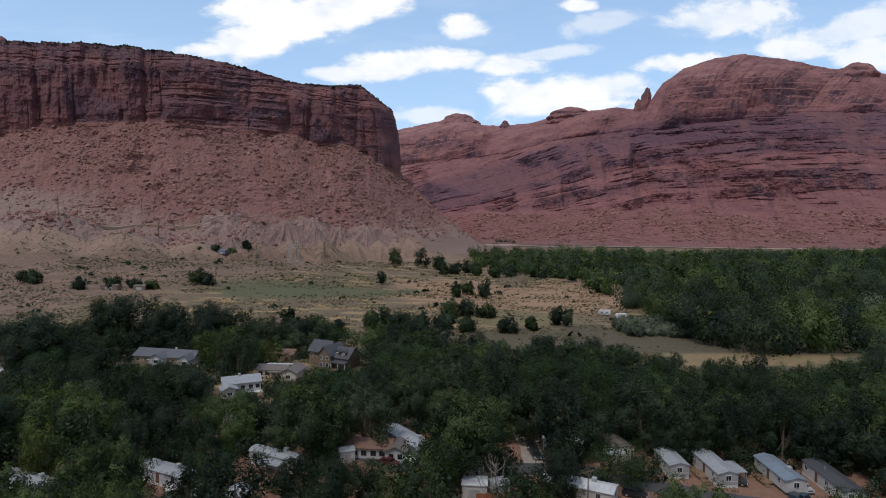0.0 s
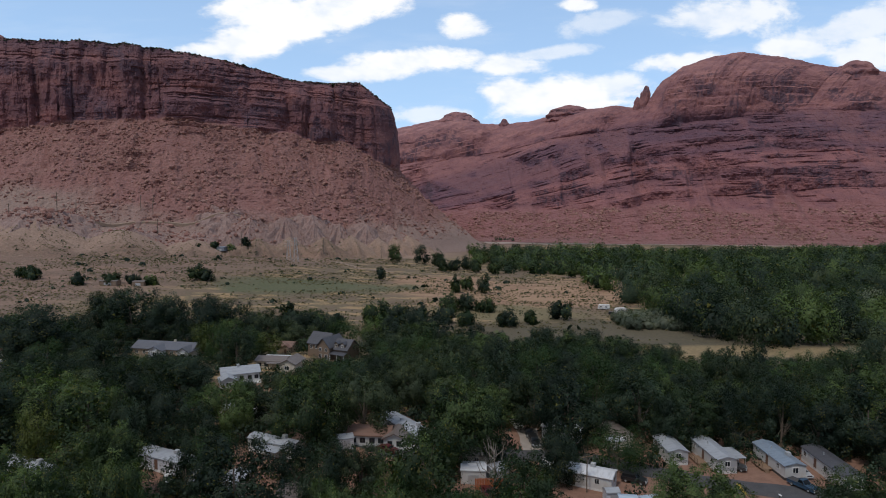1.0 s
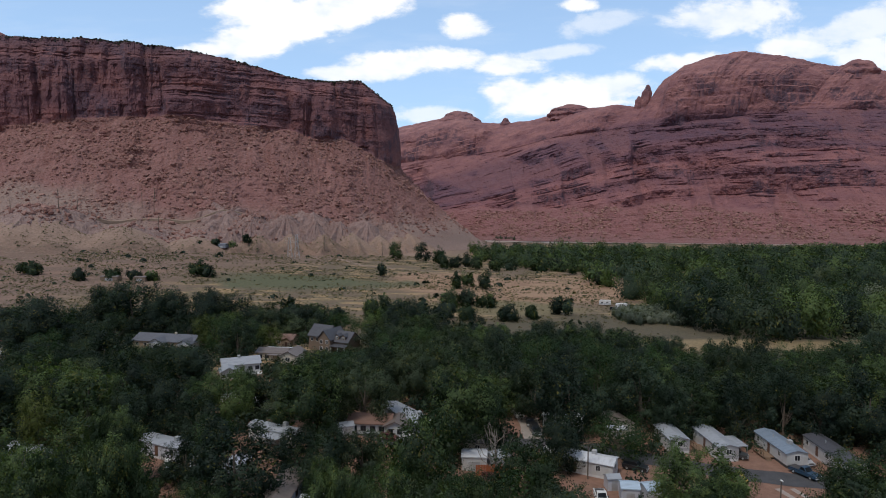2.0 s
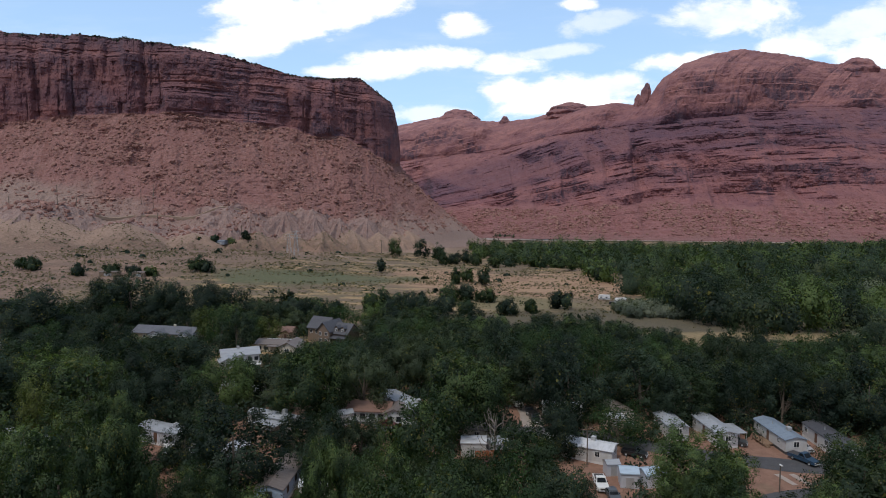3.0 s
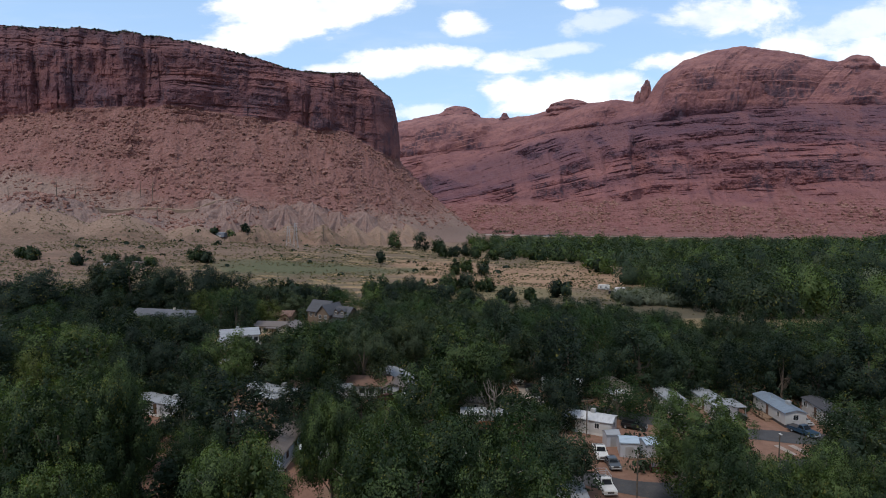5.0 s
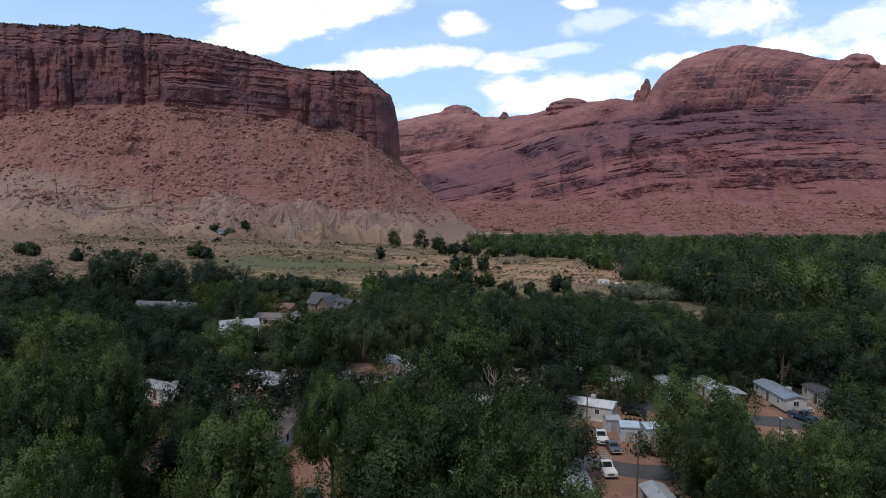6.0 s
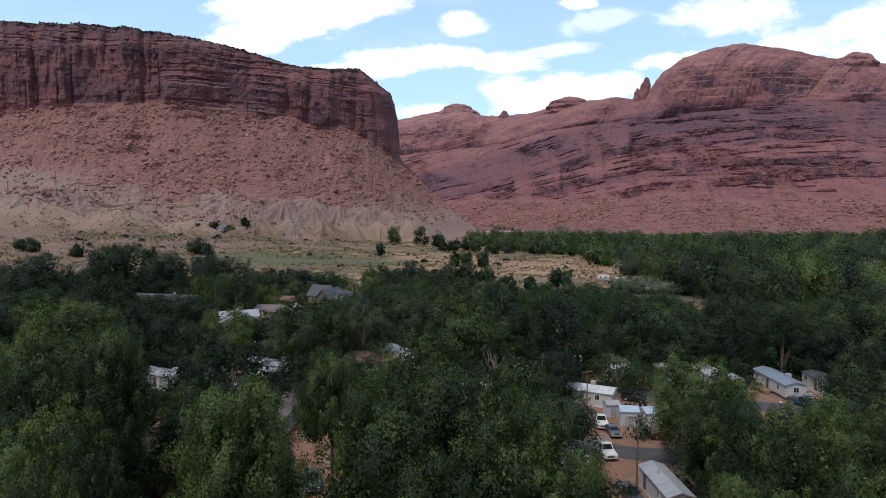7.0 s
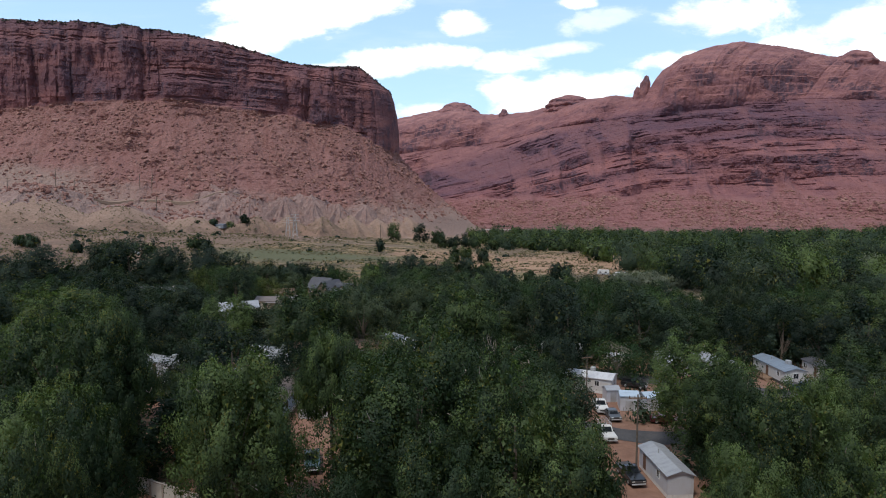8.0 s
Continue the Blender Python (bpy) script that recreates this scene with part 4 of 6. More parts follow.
def tree_kind(rng, height, rx, leaves, size, clumps, leaf_mat, base=0.22, ragged=0.35, twigs=0, name="tree", droop=0.0):
    """A tree with its foot at the origin: trunk with limbs, and a crown."""
    low = height * base
    rz = (height - low) / 2
    mid = low + rz
    v, f, cc, cr, soft, tint = crown_arrays(rng, leaves, size, rx * 0.86, rz * 0.9, clumps, ragged, droop)
    v[:, 2] += mid
    root = new(name)
    from_arrays("crown", v, f, leaf_mat, root, smooth=True, attrs=(("tone", tint),), normals=soft)
    bm = bmesh.new()
    r0 = height * 0.019
    lean = rng.uniform(-0.04, 0.04, 2) * height
    top = Vector((lean[0], lean[1], mid + rz * 0.3))
    tube(bm, [Vector((0, 0, -0.4)), Vector((lean[0] * 0.2, lean[1] * 0.2, low * 0.7)), Vector((lean[0] * 0.6, lean[1] * 0.6, mid - rz * 0.2)), top],
         [r0 * 1.25, r0, r0 * 0.7, r0 * 0.25], 7)
    order = rng.permutation(len(cc))[:13]
    for i in order:
        end = Vector(cc[i]) * 0.8 + Vector((0, 0, mid))
        s = rng.uniform(0.25, 0.7)
        start = Vector((lean[0] * s, lean[1] * s, low * 0.6 + (mid - low * 0.6) * s))
        bend = start.lerp(end, 0.5) + Vector((0, 0, (end.z - start.z) * 0.12 + 0.3))
        tube(bm, [start, bend, end], [r0 * 0.36, r0 * 0.20, r0 * 0.05], 5)
    part("trunk", bm, BARK, root)
    for i in rng.permutation(len(cc))[:twigs]:
        bm = bmesh.new()
        c = Vector(cc[i]) + Vector((0, 0, mid))
        out = Vector(cc[i]).normalized()
        knee = c + out * cr[i] * 0.6
        tip = c + (out + Vector(rng.normal(size=3) * 0.4) + Vector((0, 0, 0.5))).normalized() * cr[i] * rng.uniform(1.0, 1.4)
        tube(bm, [c, knee, tip], [0.07, 0.05, 0.015], 4)
        part("bare_branch", bm, BARE_WOOD, root, "bare grey dead branch")
    return root


def far_wood(name, places, leaf_mat, rng, leaves, size, label):
    """Many distant trees as one piece of woodland: places are rows of x, y, height, half width."""
    vs, tones, softs = [], [], []
    for x, y, h, r in places:
        v, _, _, _, soft, tint = crown_arrays(rng, leaves, size * (0.7 + 0.05 * r), r * 0.95, h * 0.46, int(rng.integers(26, 44)), 0.4, 0.0, 0.12, 0.45, 0.70)
        v = v + np.array((x, y, gz(x, y) + h * 0.5))
        vs.append(v)
        softs.append(soft)
        tones.append(tint + rng.choice((-0.18, -0.02, 0.14, 0.30, 0.50)) + rng.uniform(-0.1, 0.1))
    v = np.concatenate(vs)
    ob = from_arrays(name, v, np.arange(len(v)).reshape(-1, 3), leaf_mat, smooth=True, attrs=(("tone", np.concatenate(tones)),), normals=np.concatenate(softs))
    return tagged(ob, label, "woodland", kind="stuff")


rng = np.random.default_rng(7)
# kinds are built 20 m tall (8 m half width) or 10 m tall (5 m half width), then scaled to each tree
BIG = {
    "high_cottonwood": [tree_kind(rng, 20, 7.5, 44000, 0.21, 330, LEAF, 0.30, 0.5, 10, "cottonwood_tree")],
    "cottonwood": [tree_kind(rng, 20, 7.5, 52000, 0.20, 400, LEAF, 0.05, 0.5, 9, "cottonwood_tree") for _ in range(4)],
}
MID = {
    "cottonwood": [tree_kind(rng, 20, 8, 15000, 0.33, 150, LEAF, -0.02, 0.45, 0, "cottonwood_tree") for _ in range(3)],
    "elm": [tree_kind(rng, 20, 8.5, 15000, 0.33, 140, LEAF_DARK, -0.04, 0.4, 0, "elm_tree") for _ in range(3)],
    "mulberry": [tree_kind(rng, 20, 11, 10000, 0.33, 140, LEAF_BRIGHT, -0.02, 0.3, 0, "mulberry_tree")],
    "locust": [tree_kind(rng, 20, 8, 8000, 0.36, 120, LEAF_YELLOW, 0.02, 0.45, 0, "locust_tree")],
    "willow": [tree_kind(rng, 20, 8.5, 15000, 0.33, 140, LEAF_OLIVE, -0.04, 0.4, 0, "willow_tree") for _ in range(2)],
    "olive": [tree_kind(rng, 20, 12, 7000, 0.45, 130, LEAF_SILVER, 0.03, 0.45, 0, "russian_olive_tree")],
}
LABELS = {"high_cottonwood": "cottonwood tree with a bare lower trunk", "cottonwood": "tall green cottonwood tree with a ragged crown", "elm": "dark green spreading elm tree", "mulberry": "bright green round-headed mulberry tree",
          "locust": "yellowish green locust tree with thin foliage", "willow": "olive green willow tree with a soft crown", "olive": "silver-grey russian olive tree, low and wide"}
used = set()


def plant(kind, x, y, h, r, near=False, group="trees of the trailer park"):
    """One tree of a kind, h metres tall and r metres in half width."""
    pool = BIG[kind] if near and kind in BIG else MID[kind]
    first = pool[int(rng.integers(len(pool)))]
    base = {"mulberry": 11, "elm": 8.5, "willow": 8.5, "olive": 12}.get(kind, 7.5 if pool is BIG.get(kind) else 8)
    turn = float(rng.uniform(0, 360))
    r = r * 1.15
    m = pose(x, y, gz(x, y) - 0.1, 0, 0, turn) @ Matrix.Diagonal((r / base, r / base, h / 20, 1))
    if first.name in used:
        ob = copy_thing(first, m)
        ob.matrix_basis = m
    else:
        ob = first
        ob.matrix_basis = m
        used.add(first.name)
    return tagged(ob, LABELS[kind], "tree", group)


# close to the camera's foot
for row in (
    ("cottonwood", -3, 62, 24.5, 8.3), ("high_cottonwood", -19.3, 57.5, 23.2, 5.8), ("high_cottonwood", -21.5, 70, 15, 4.5), ("cottonwood", -7, 71, 21.5, 5), ("cottonwood", 7, 57, 23.5, 6.7), ("high_cottonwood", -13.5, 75, 21.5, 4.2), ("cottonwood", 0, 51, 18.5, 5),
    ("cottonwood", 11, 52, 19, 5), ("cottonwood", -31, 53, 21.5, 4.2), ("cottonwood", -30, 45, 21.2, 3.6),
    ("cottonwood", -37, 58, 20.5, 6), ("high_cottonwood", -40, 74, 24.5, 5.0), ("cottonwood", -45, 72, 25.5, 7.2), ("cottonwood", -47, 60, 21, 6.5), ("cottonwood", -34, 85, 13.5, 5.0),
    ("cottonwood", -54, 76, 22, 7), ("cottonwood", 37.8, 90.5, 18.2, 8.0), ("cottonwood", 36, 78, 17, 5.5), ("cottonwood", 32.5, 62, 20.2, 5.0), ("cottonwood", 39.5, 65, 19.6, 5.2),
    ("cottonwood", 26, 51, 17.5, 4), ("cottonwood", 30, 46, 16, 4), ("cottonwood", 37, 51, 18.5, 5), ("cottonwood", 61, 88, 17.8, 7.5), ("cottonwood", 46, 67, 18.0, 5.0),
    ("cottonwood", 49, 75, 15.5, 5), ("cottonwood", 53, 66, 16, 5), ("cottonwood", -10, 50, 15, 4.5), ("cottonwood", -60, 86, 18, 7), ("cottonwood", 4, 72, 21, 5.5), ("cottonwood", -57, 107, 16.5, 4.5),
):
    plant(*row, near=True)
# over the park and behind it
for row in (
    ("cottonwood", -48, 139, 15, 5.5), ("elm", -82, 178, 11.5, 6), ("elm", -52, 165, 7.5, 4), ("elm", 83, 136, 13, 6), ("elm", 64.5, 136, 12, 4), ("elm", 92, 126, 13, 5.5), ("elm", 52.5, 139, 13, 5), ("elm", -64, 104, 11, 5), ("elm", -21, 107, 12, 4.5), ("willow", -14.5, 111, 10.5, 4.5), ("elm", -46, 110, 9, 4.5), ("mulberry", -25, 74, 7, 3.2), ("elm", -25.5, 68, 7.5, 2.6), ("willow", -22.5, 66, 8, 3), ("elm", 18, 89, 12.5, 5.5), ("cottonwood", -73, 97, 16, 7), ("cottonwood", -49, 93, 15, 6), ("cottonwood", 13, 98, 15.5, 6), ("cottonwood", -3, 101, 18.5, 6.5), ("elm", -34, 101, 15.5, 7.5),
    ("cottonwood", -60, 108, 16, 7), ("cottonwood", -73, 127, 19.5, 8), ("locust", -80, 122, 15, 4), ("elm", -68, 163, 15, 8),
    ("cottonwood", -29, 133, 18.8, 7.5), ("willow", -18, 140, 17, 6.5), ("elm", -14, 167, 13.8, 6), ("cottonwood", 4, 125, 20.5, 8),
    ("elm", 1, 128, 17, 5), ("elm", 29, 141, 19, 8.5), ("willow", 22, 150, 14, 6), ("elm", 47, 146, 18, 8.5),
    ("cottonwood", 57, 143, 13.8, 6.5), ("elm", 94, 187, 10, 11), ("cottonwood", 89, 141, 15.5, 8), ("elm", 78, 148, 14, 8),
    ("mulberry", 36.5, 127, 9.5, 6.5), ("elm", -27, 113, 9.5, 5), ("elm", 23, 121, 11.5, 5), ("elm", 66, 143, 14, 7),
):
    plant(*row)
for row in (
    ("elm", -133, 206, 21, 12.5), ("elm", -121, 245, 25, 12.5), ("elm", -97, 252, 21, 9.5), ("elm", -133, 250, 22, 10), ("elm", -109, 250, 22, 10), ("elm", -84, 252, 19, 10),
    ("locust", -80, 217, 14, 6), ("mulberry", -68, 217, 11.5, 6), ("locust", -62, 223, 9.5, 5), ("elm", -94, 246, 17, 8),
    ("elm", -155, 225, 18, 12), ("elm", -132, 200, 16, 9), ("cottonwood", -100, 150, 17, 8), ("cottonwood", -88, 140, 17, 8),
    ("elm", -95, 175, 15, 8), ("elm", -112, 165, 15, 8), ("mulberry", -45, 119, 9, 5.5), ("elm", -52, 130, 11, 5),
    ("cottonwood", 16, 204, 14.5, 8), ("cottonwood", 5, 195, 15, 8), ("elm", 30, 185, 14, 8), ("cottonwood", -8, 215, 15, 8),
    ("elm", -15, 230, 17, 9), ("elm", -4, 224, 15, 9), ("cottonwood", -24, 236, 14, 7), ("elm", 62, 215, 11, 7), ("willow", 76, 211, 9, 6), ("willow", 92, 205, 8, 6), ("elm", 50, 222, 12, 7), ("elm", 36, 230, 12, 7), ("elm", 59, 194, 10, 7), ("elm", 40, 170, 14, 8), ("elm", 77, 140, 15, 6),
):
    plant(*row, group="trees behind the park")

# bushes and trees standing about in the fields, and the wood along the river
field_bushes = [(-78, 316, 9, 4), (-23, 295, 8, 5), (-10, 274, 12, 7), (-60, 300, 7, 5), (-48, 285, 7, 4), (-35, 305, 8, 4), (32, 300, 8.5, 5), (44, 310, 6.5, 3.8), (62, 322, 9, 6.2), (3, 345, 8, 6), (13, 352, 8, 6), (24, 346, 7, 5), (2, 312, 7, 6), (11, 303, 6, 5), (-59, 258, 12, 6), (-55, 274, 9, 5), (-22, 292, 11, 7), (-31, 298, 12, 7), (-62, 268, 10, 5),
                (17, 430, 9, 5), (28, 420, 11, 5), (8, 415, 9, 4), (-45, 462, 9, 3), (-46, 617, 16, 8), (-20, 610, 15, 9), (-5, 600, 14, 7), (10, 560, 10, 7), (0, 545, 10, 6),
                (-212, 588, 6, 4), (-196, 590, 7, 5), (-184, 592, 6, 4), (-275, 415, 7, 6), (-268, 410, 6, 5), (-168, 432, 9, 7), (-160, 428, 7, 5), (-215, 408, 5, 6), (-203, 412, 5, 5), (-190, 410, 5, 4), (-232, 400, 6, 5), (30, 555, 9, 7), (20, 580, 10, 8), (45, 540, 8, 6)]
far_wood("bush", field_bushes[::2], LEAF_DARK, rng, 1500, 0.9, "dark green bushes standing about the dry fields")
far_wood("bush", field_bushes[1::2], LEAF, rng, 1500, 0.9, "green bushes standing about the dry fields")


def in_wood(x, y):
    """Where the cottonwood wood along the river grows."""
    left = np.interp(y, [240, 268, 300, 345, 380, 420, 480, 520, 545, 570, 700, 1000], [122, 108, 110, 120, 105, 105, 115, 98, 62, 44, 34, 55])
    return x > left


def scatter_wood():
    rows = []
    y = 246.0
    while y < 1040:
        step = 14.5 + 0.012 * (y - 238)
        x = -10.0
        while x < 0.78 * y + 40:
            jx, jy = x + rng.uniform(-5, 5), y + rng.uniform(-6, 6)
            if in_wood(jx, jy) and jy < river_y(jx) - 150 - 90 * float(smoothstep(560, 380, jx)) and rng.random() < 0.93:
                tall = float(fbm(jx / 45, jy / 45, 0, 71, 2)[0])
                h = (3.5 + 17 * tall) * rng.uniform(0.5, 1.3) * (1 - 0.55 * float(smoothstep(350, 900, jy)))
                rows.append((jx, jy, h, rng.uniform(7.0, 13.0) * (0.85 + 0.5 * tall)))
            x += step * 1.2
        y += step
    return rows


wood = scatter_wood()
mixed = rng.random(len(wood))
far = [w for w in wood if w[1] > 420]
close = [(w, k) for w, k in zip(wood, mixed) if w[1] <= 420]
far_wood("woodland", [w for w, k in zip(far, mixed) if k < 0.38], LEAF_DARK, rng, 650, 1.15, "dark green cottonwood wood along the river")
far_wood("woodland", [w for w, k in zip(far, mixed) if k >= 0.38], LEAF, rng, 650, 1.15, "green willow thicket in the river bottom")
far_wood("woodland", [w for w, k in close if k < 0.42], LEAF_DARK, rng, 2600, 0.60, "dark green trees at the edge of the wood")
far_wood("woodland", [w for w, k in close if 0.42 <= k < 0.76], LEAF, rng, 2600, 0.60, "green cottonwoods at the edge of the wood")
far_wood("woodland", [w for w, k in close if 0.76 <= k < 0.95], LEAF_OLIVE, rng, 2600, 0.60, "olive green willows at the edge of the wood")
far_wood("woodland", [w for w, k in close if k >= 0.95], LEAF_SILVER, rng, 2600, 0.60, "silver-grey olive trees in the wood")
far_wood("thicket", [(88 + (i % 7) * 3.8 + rng.uniform(-2, 2), 290 + 9 * (i // 7) + rng.uniform(-4, 4), rng.uniform(3, 5.2), rng.uniform(3.5, 5.5)) for i in range(28)], LEAF_SILVER, rng, 1100, 0.8, "silver-grey tamarisk thicket at the field's edge")
river_far = [(x, float(river_y(x)) + rng.uniform(16, 26), rng.uniform(3, 7), rng.uniform(4, 8)) for x in np.arange(95, 900, 7.0)]
far_wood("woodland", river_far, LEAF_DARK, rng, 160, 1.3, "green strip of trees on the far river bank")




# homes and lanes kept clear of trees so the camera sees them: x, y of the south side, half width, depth to the north,
# depth of the clearing to the south, towards the camera
CLEARINGS = (
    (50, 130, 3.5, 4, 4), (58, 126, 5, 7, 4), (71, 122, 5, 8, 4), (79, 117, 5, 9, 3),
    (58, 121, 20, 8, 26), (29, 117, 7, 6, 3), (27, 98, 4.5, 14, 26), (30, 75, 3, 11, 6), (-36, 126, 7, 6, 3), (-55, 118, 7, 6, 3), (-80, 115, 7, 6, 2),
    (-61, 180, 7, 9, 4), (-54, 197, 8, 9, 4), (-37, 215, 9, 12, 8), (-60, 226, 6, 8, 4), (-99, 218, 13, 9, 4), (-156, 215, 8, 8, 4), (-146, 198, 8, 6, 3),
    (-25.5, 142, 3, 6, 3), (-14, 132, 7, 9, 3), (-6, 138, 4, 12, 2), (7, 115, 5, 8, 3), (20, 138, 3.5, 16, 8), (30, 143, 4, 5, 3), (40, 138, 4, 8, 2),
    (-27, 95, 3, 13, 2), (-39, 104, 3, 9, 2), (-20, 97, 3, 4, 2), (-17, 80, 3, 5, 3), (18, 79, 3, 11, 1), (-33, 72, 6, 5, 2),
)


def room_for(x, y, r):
    """How tall a tree may grow here: nothing in a clearing, and low enough between a home and the camera to keep the
    home in view.
    """
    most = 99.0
    for cx, cy, hw, north, south in CLEARINGS:
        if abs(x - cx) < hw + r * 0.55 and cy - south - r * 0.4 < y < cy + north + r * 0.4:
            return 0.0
        # the camera starts 58 m above the origin; trees stay under its sight line
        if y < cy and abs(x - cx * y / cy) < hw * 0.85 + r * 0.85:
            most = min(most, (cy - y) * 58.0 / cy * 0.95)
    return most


def fill_trees():
    kinds = ("cottonwood", "elm", "elm", "willow", "elm", "mulberry")
    placed = [(o.location.x, o.location.y) for o in scene.objects if o.name.split(".")[0].endswith("_tree") and o.parent is None]
    y = 84.0
    while y < 262:
        x = -0.74 * y - 8
        while x < 0.74 * y + 12:
            jx, jy = x + rng.uniform(-3, 3), y + rng.uniform(-3, 3)
            h = rng.uniform(9.5, 18.5) if jy < 175 else rng.uniform(9, 15)
            r = rng.uniform(5.2, 8.5)
            open_field = jy > np.interp(jx, [-60, -40, -20, 20, 50, 75, 100, 220], [262, 235, 226, 222, 214, 196, 192, 176]) and not jx < -62
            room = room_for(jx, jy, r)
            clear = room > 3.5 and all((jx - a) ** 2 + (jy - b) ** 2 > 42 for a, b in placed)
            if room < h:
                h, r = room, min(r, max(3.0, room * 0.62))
            if clear and not open_field:
                plant(kinds[int(rng.integers(len(kinds)))], jx, jy, h, r, group="trees of the trailer park" if jy < 170 else "trees behind the park")
                placed.append((jx, jy))
            x += 10.0
        y += 9.6


fill_trees()


def undergrowth():
    """Shrubs and saplings that close the gaps between the park's trees."""
    rows = []
    for y in np.arange(60, 258, 6.0):
        for x in np.arange(-0.74 * y - 6, 0.74 * y + 10, 6.0):
            jx, jy = x + rng.uniform(-2.5, 2.5), y + rng.uniform(-2.5, 2.5)
            field = jy > np.interp(jx, [-60, -40, -20, 20, 50, 75, 100, 220], [262, 235, 226, 222, 214, 196, 192, 176]) and not jx < -62
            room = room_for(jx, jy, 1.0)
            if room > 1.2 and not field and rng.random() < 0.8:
                rows.append((jx, jy, min(room, rng.uniform(2.0, 4.5)), rng.uniform(2.4, 4.2)))
    return rows


low_growth = undergrowth()
# both halves take the dark leaf, so gaps under the crowns read as shaded
far_wood("undergrowth", low_growth[::2], LEAF_DARK, rng, 260, 0.55, "dark shrubs and saplings under the trees")
far_wood("undergrowth", low_growth[1::2], LEAF_DARK, rng, 260, 0.55, "green shrubs and saplings under the trees")
plant("olive", 139, 203, 9, 8, group="trees behind the park")
for row in ((96, 169, 7, 8), (70, 172, 6, 6), (60, 176, 5, 5), (82, 166, 5, 6), (112, 178, 9, 6)):
    plant("olive", *row, group="trees behind the park")


def scrub(name, count, area, size, mat, label, seed):
    """Low shrubs over open ground: a few sprays of leaves each."""
    rng = np.random.default_rng(seed)
    x0, x1, y0, y1 = area
    x, y = rng.uniform(x0, x1, count), rng.uniform(y0, y1, count)
    dense = fbm(x / 30, y / 18, 0, 91, 3) + rng.uniform(-0.13, 0.13, count)
    ok = (dense > 0.47) & ~in_wood(x, y) & (y > 235) & ((y > 262) | (np.abs(x) < 60))
    x, y = x[ok], y[ok]
    n, k = len(x), 5
    s = size * rng.uniform(0.5, 1.5, n) ** 1.5
    d = rng.normal(size=(n, k, 3))
    d[..., 2] = np.abs(d[..., 2])
    d /= np.linalg.norm(d, axis=-1)[..., None]
    c = np.stack([x, y, ground_z(x, y)], -1)[:, None] + d * s[:, None, None] * np.array((1.0, 1.0, 0.75))
    t = np.cross(d, rng.normal(size=(n, k, 3)))
    t /= np.linalg.norm(t, axis=-1)[..., None]
    b = np.cross(d, t)
    q = (s * 0.6)[:, None, None]
    v = np.stack([c - t * q, c - b * q, c + t * q, c + b * q], 2).reshape(-1, 3)
    tagged(from_arrays(name, v, np.arange(len(v)).reshape(-1, 4), mat), label, "scrub", kind="stuff")


scrub("sagebrush", 62000, (-430, 120, 240, 680), 0.45, SAGE, "grey-green sagebrush over the dry flats", 5)
scrub("scrub", 3200, (-430, 120, 240, 660), 0.7, LEAF_OLIVE, "olive green scrub along the field edges", 6)
scrub("scrub", 260, (-300, 100, 240, 620), 1.7, LEAF_DARK, "dark green shrubs scattered on the flats", 8)


# ---- roads ----
def ribbon(name, path, width, mat, lift, label, category):
    """A strip of paving along a path of x, y."""
    pts = np.asarray(path, float)
    t = np.concatenate([[0], np.cumsum(np.hypot(*np.diff(pts, axis=0).T))])
    s = np.linspace(0, t[-1], max(8, int(t[-1] / 1.5)))
    x, y = soften(np.interp(s, t, pts[:, 0]), 3), soften(np.interp(s, t, pts[:, 1]), 3)
    dx, dy = np.gradient(x), np.gradient(y)
    ln = np.hypot(dx, dy)
    nx, ny = -dy / ln, dx / ln
    rows = []
    for k in (-0.5, -0.17, 0.17, 0.5):
        w = width * k * (1 + 0.06 * np.sin(s * 0.7 + k))
        px, py = x + nx * w, y + ny * w
        rows.append(np.stack([px, py, ground_z(px, py) + lift], -1))
    n = len(s)
    v = np.concatenate(rows)
    f = [np.stack([np.arange(n - 1) + a * n, np.arange(1, n) + a * n, np.arange(1, n) + (a + 1) * n, np.arange(n - 1) + (a + 1) * n], -1) for a in range(3)]
    return tagged(from_arrays(name, v, np.concatenate(f)[:, ::-1], mat, smooth=True), label, category, kind="structure")


ribbon("road", ((-26, 146), (-10, 131), (8, 131), (20, 134), (32, 133), (43, 126.5), (52, 121.5), (62, 118), (72, 115.5), (92, 111)), 6.2, ASPHALT, 0.05, "worn grey asphalt lane of the trailer park", "road")
ribbon("road", ((14, 103), (23.5, 98.3), (31, 94.6), (42, 95), (52, 100), (61, 104.5), (72, 104), (90, 101)), 5.4, ASPHALT, 0.06, "narrow asphalt lane between dirt yards", "road")
ribbon("road", ((20, 130), (20.5, 139), (20.5, 152)), 5.0, CONCRETE, 0.04, "pale gravel drive with parked cars", "drive")
PALE_STRIP = plain("pale_concrete", (0.37, 0.31, 0.27), 0.9)
for sx in (61.5, 64.2):
    ribbon("pavement", ((sx, 113.5), (sx + 1.2, 108)), 1.1, PALE_STRIP, 0.07, "pale concrete parking strip on red dirt", "pavement")
ribbon("pavement", ((58.2, 121.0), (57.4, 115.5)), 0.7, plain("yellow_paint", (0.45, 0.33, 0.06), 0.8), 0.09, "faded yellow speed bump across the lane", "speed bump")
TRACK = plain("dirt_track", (0.31, 0.225, 0.165), 0.95)
ribbon("road", ((-98, 585), (-93, 572), (-84, 560), (-70, 535), (-40, 520)), 7, TRACK, 0.25, "pale dirt track leading to the mesa", "road")

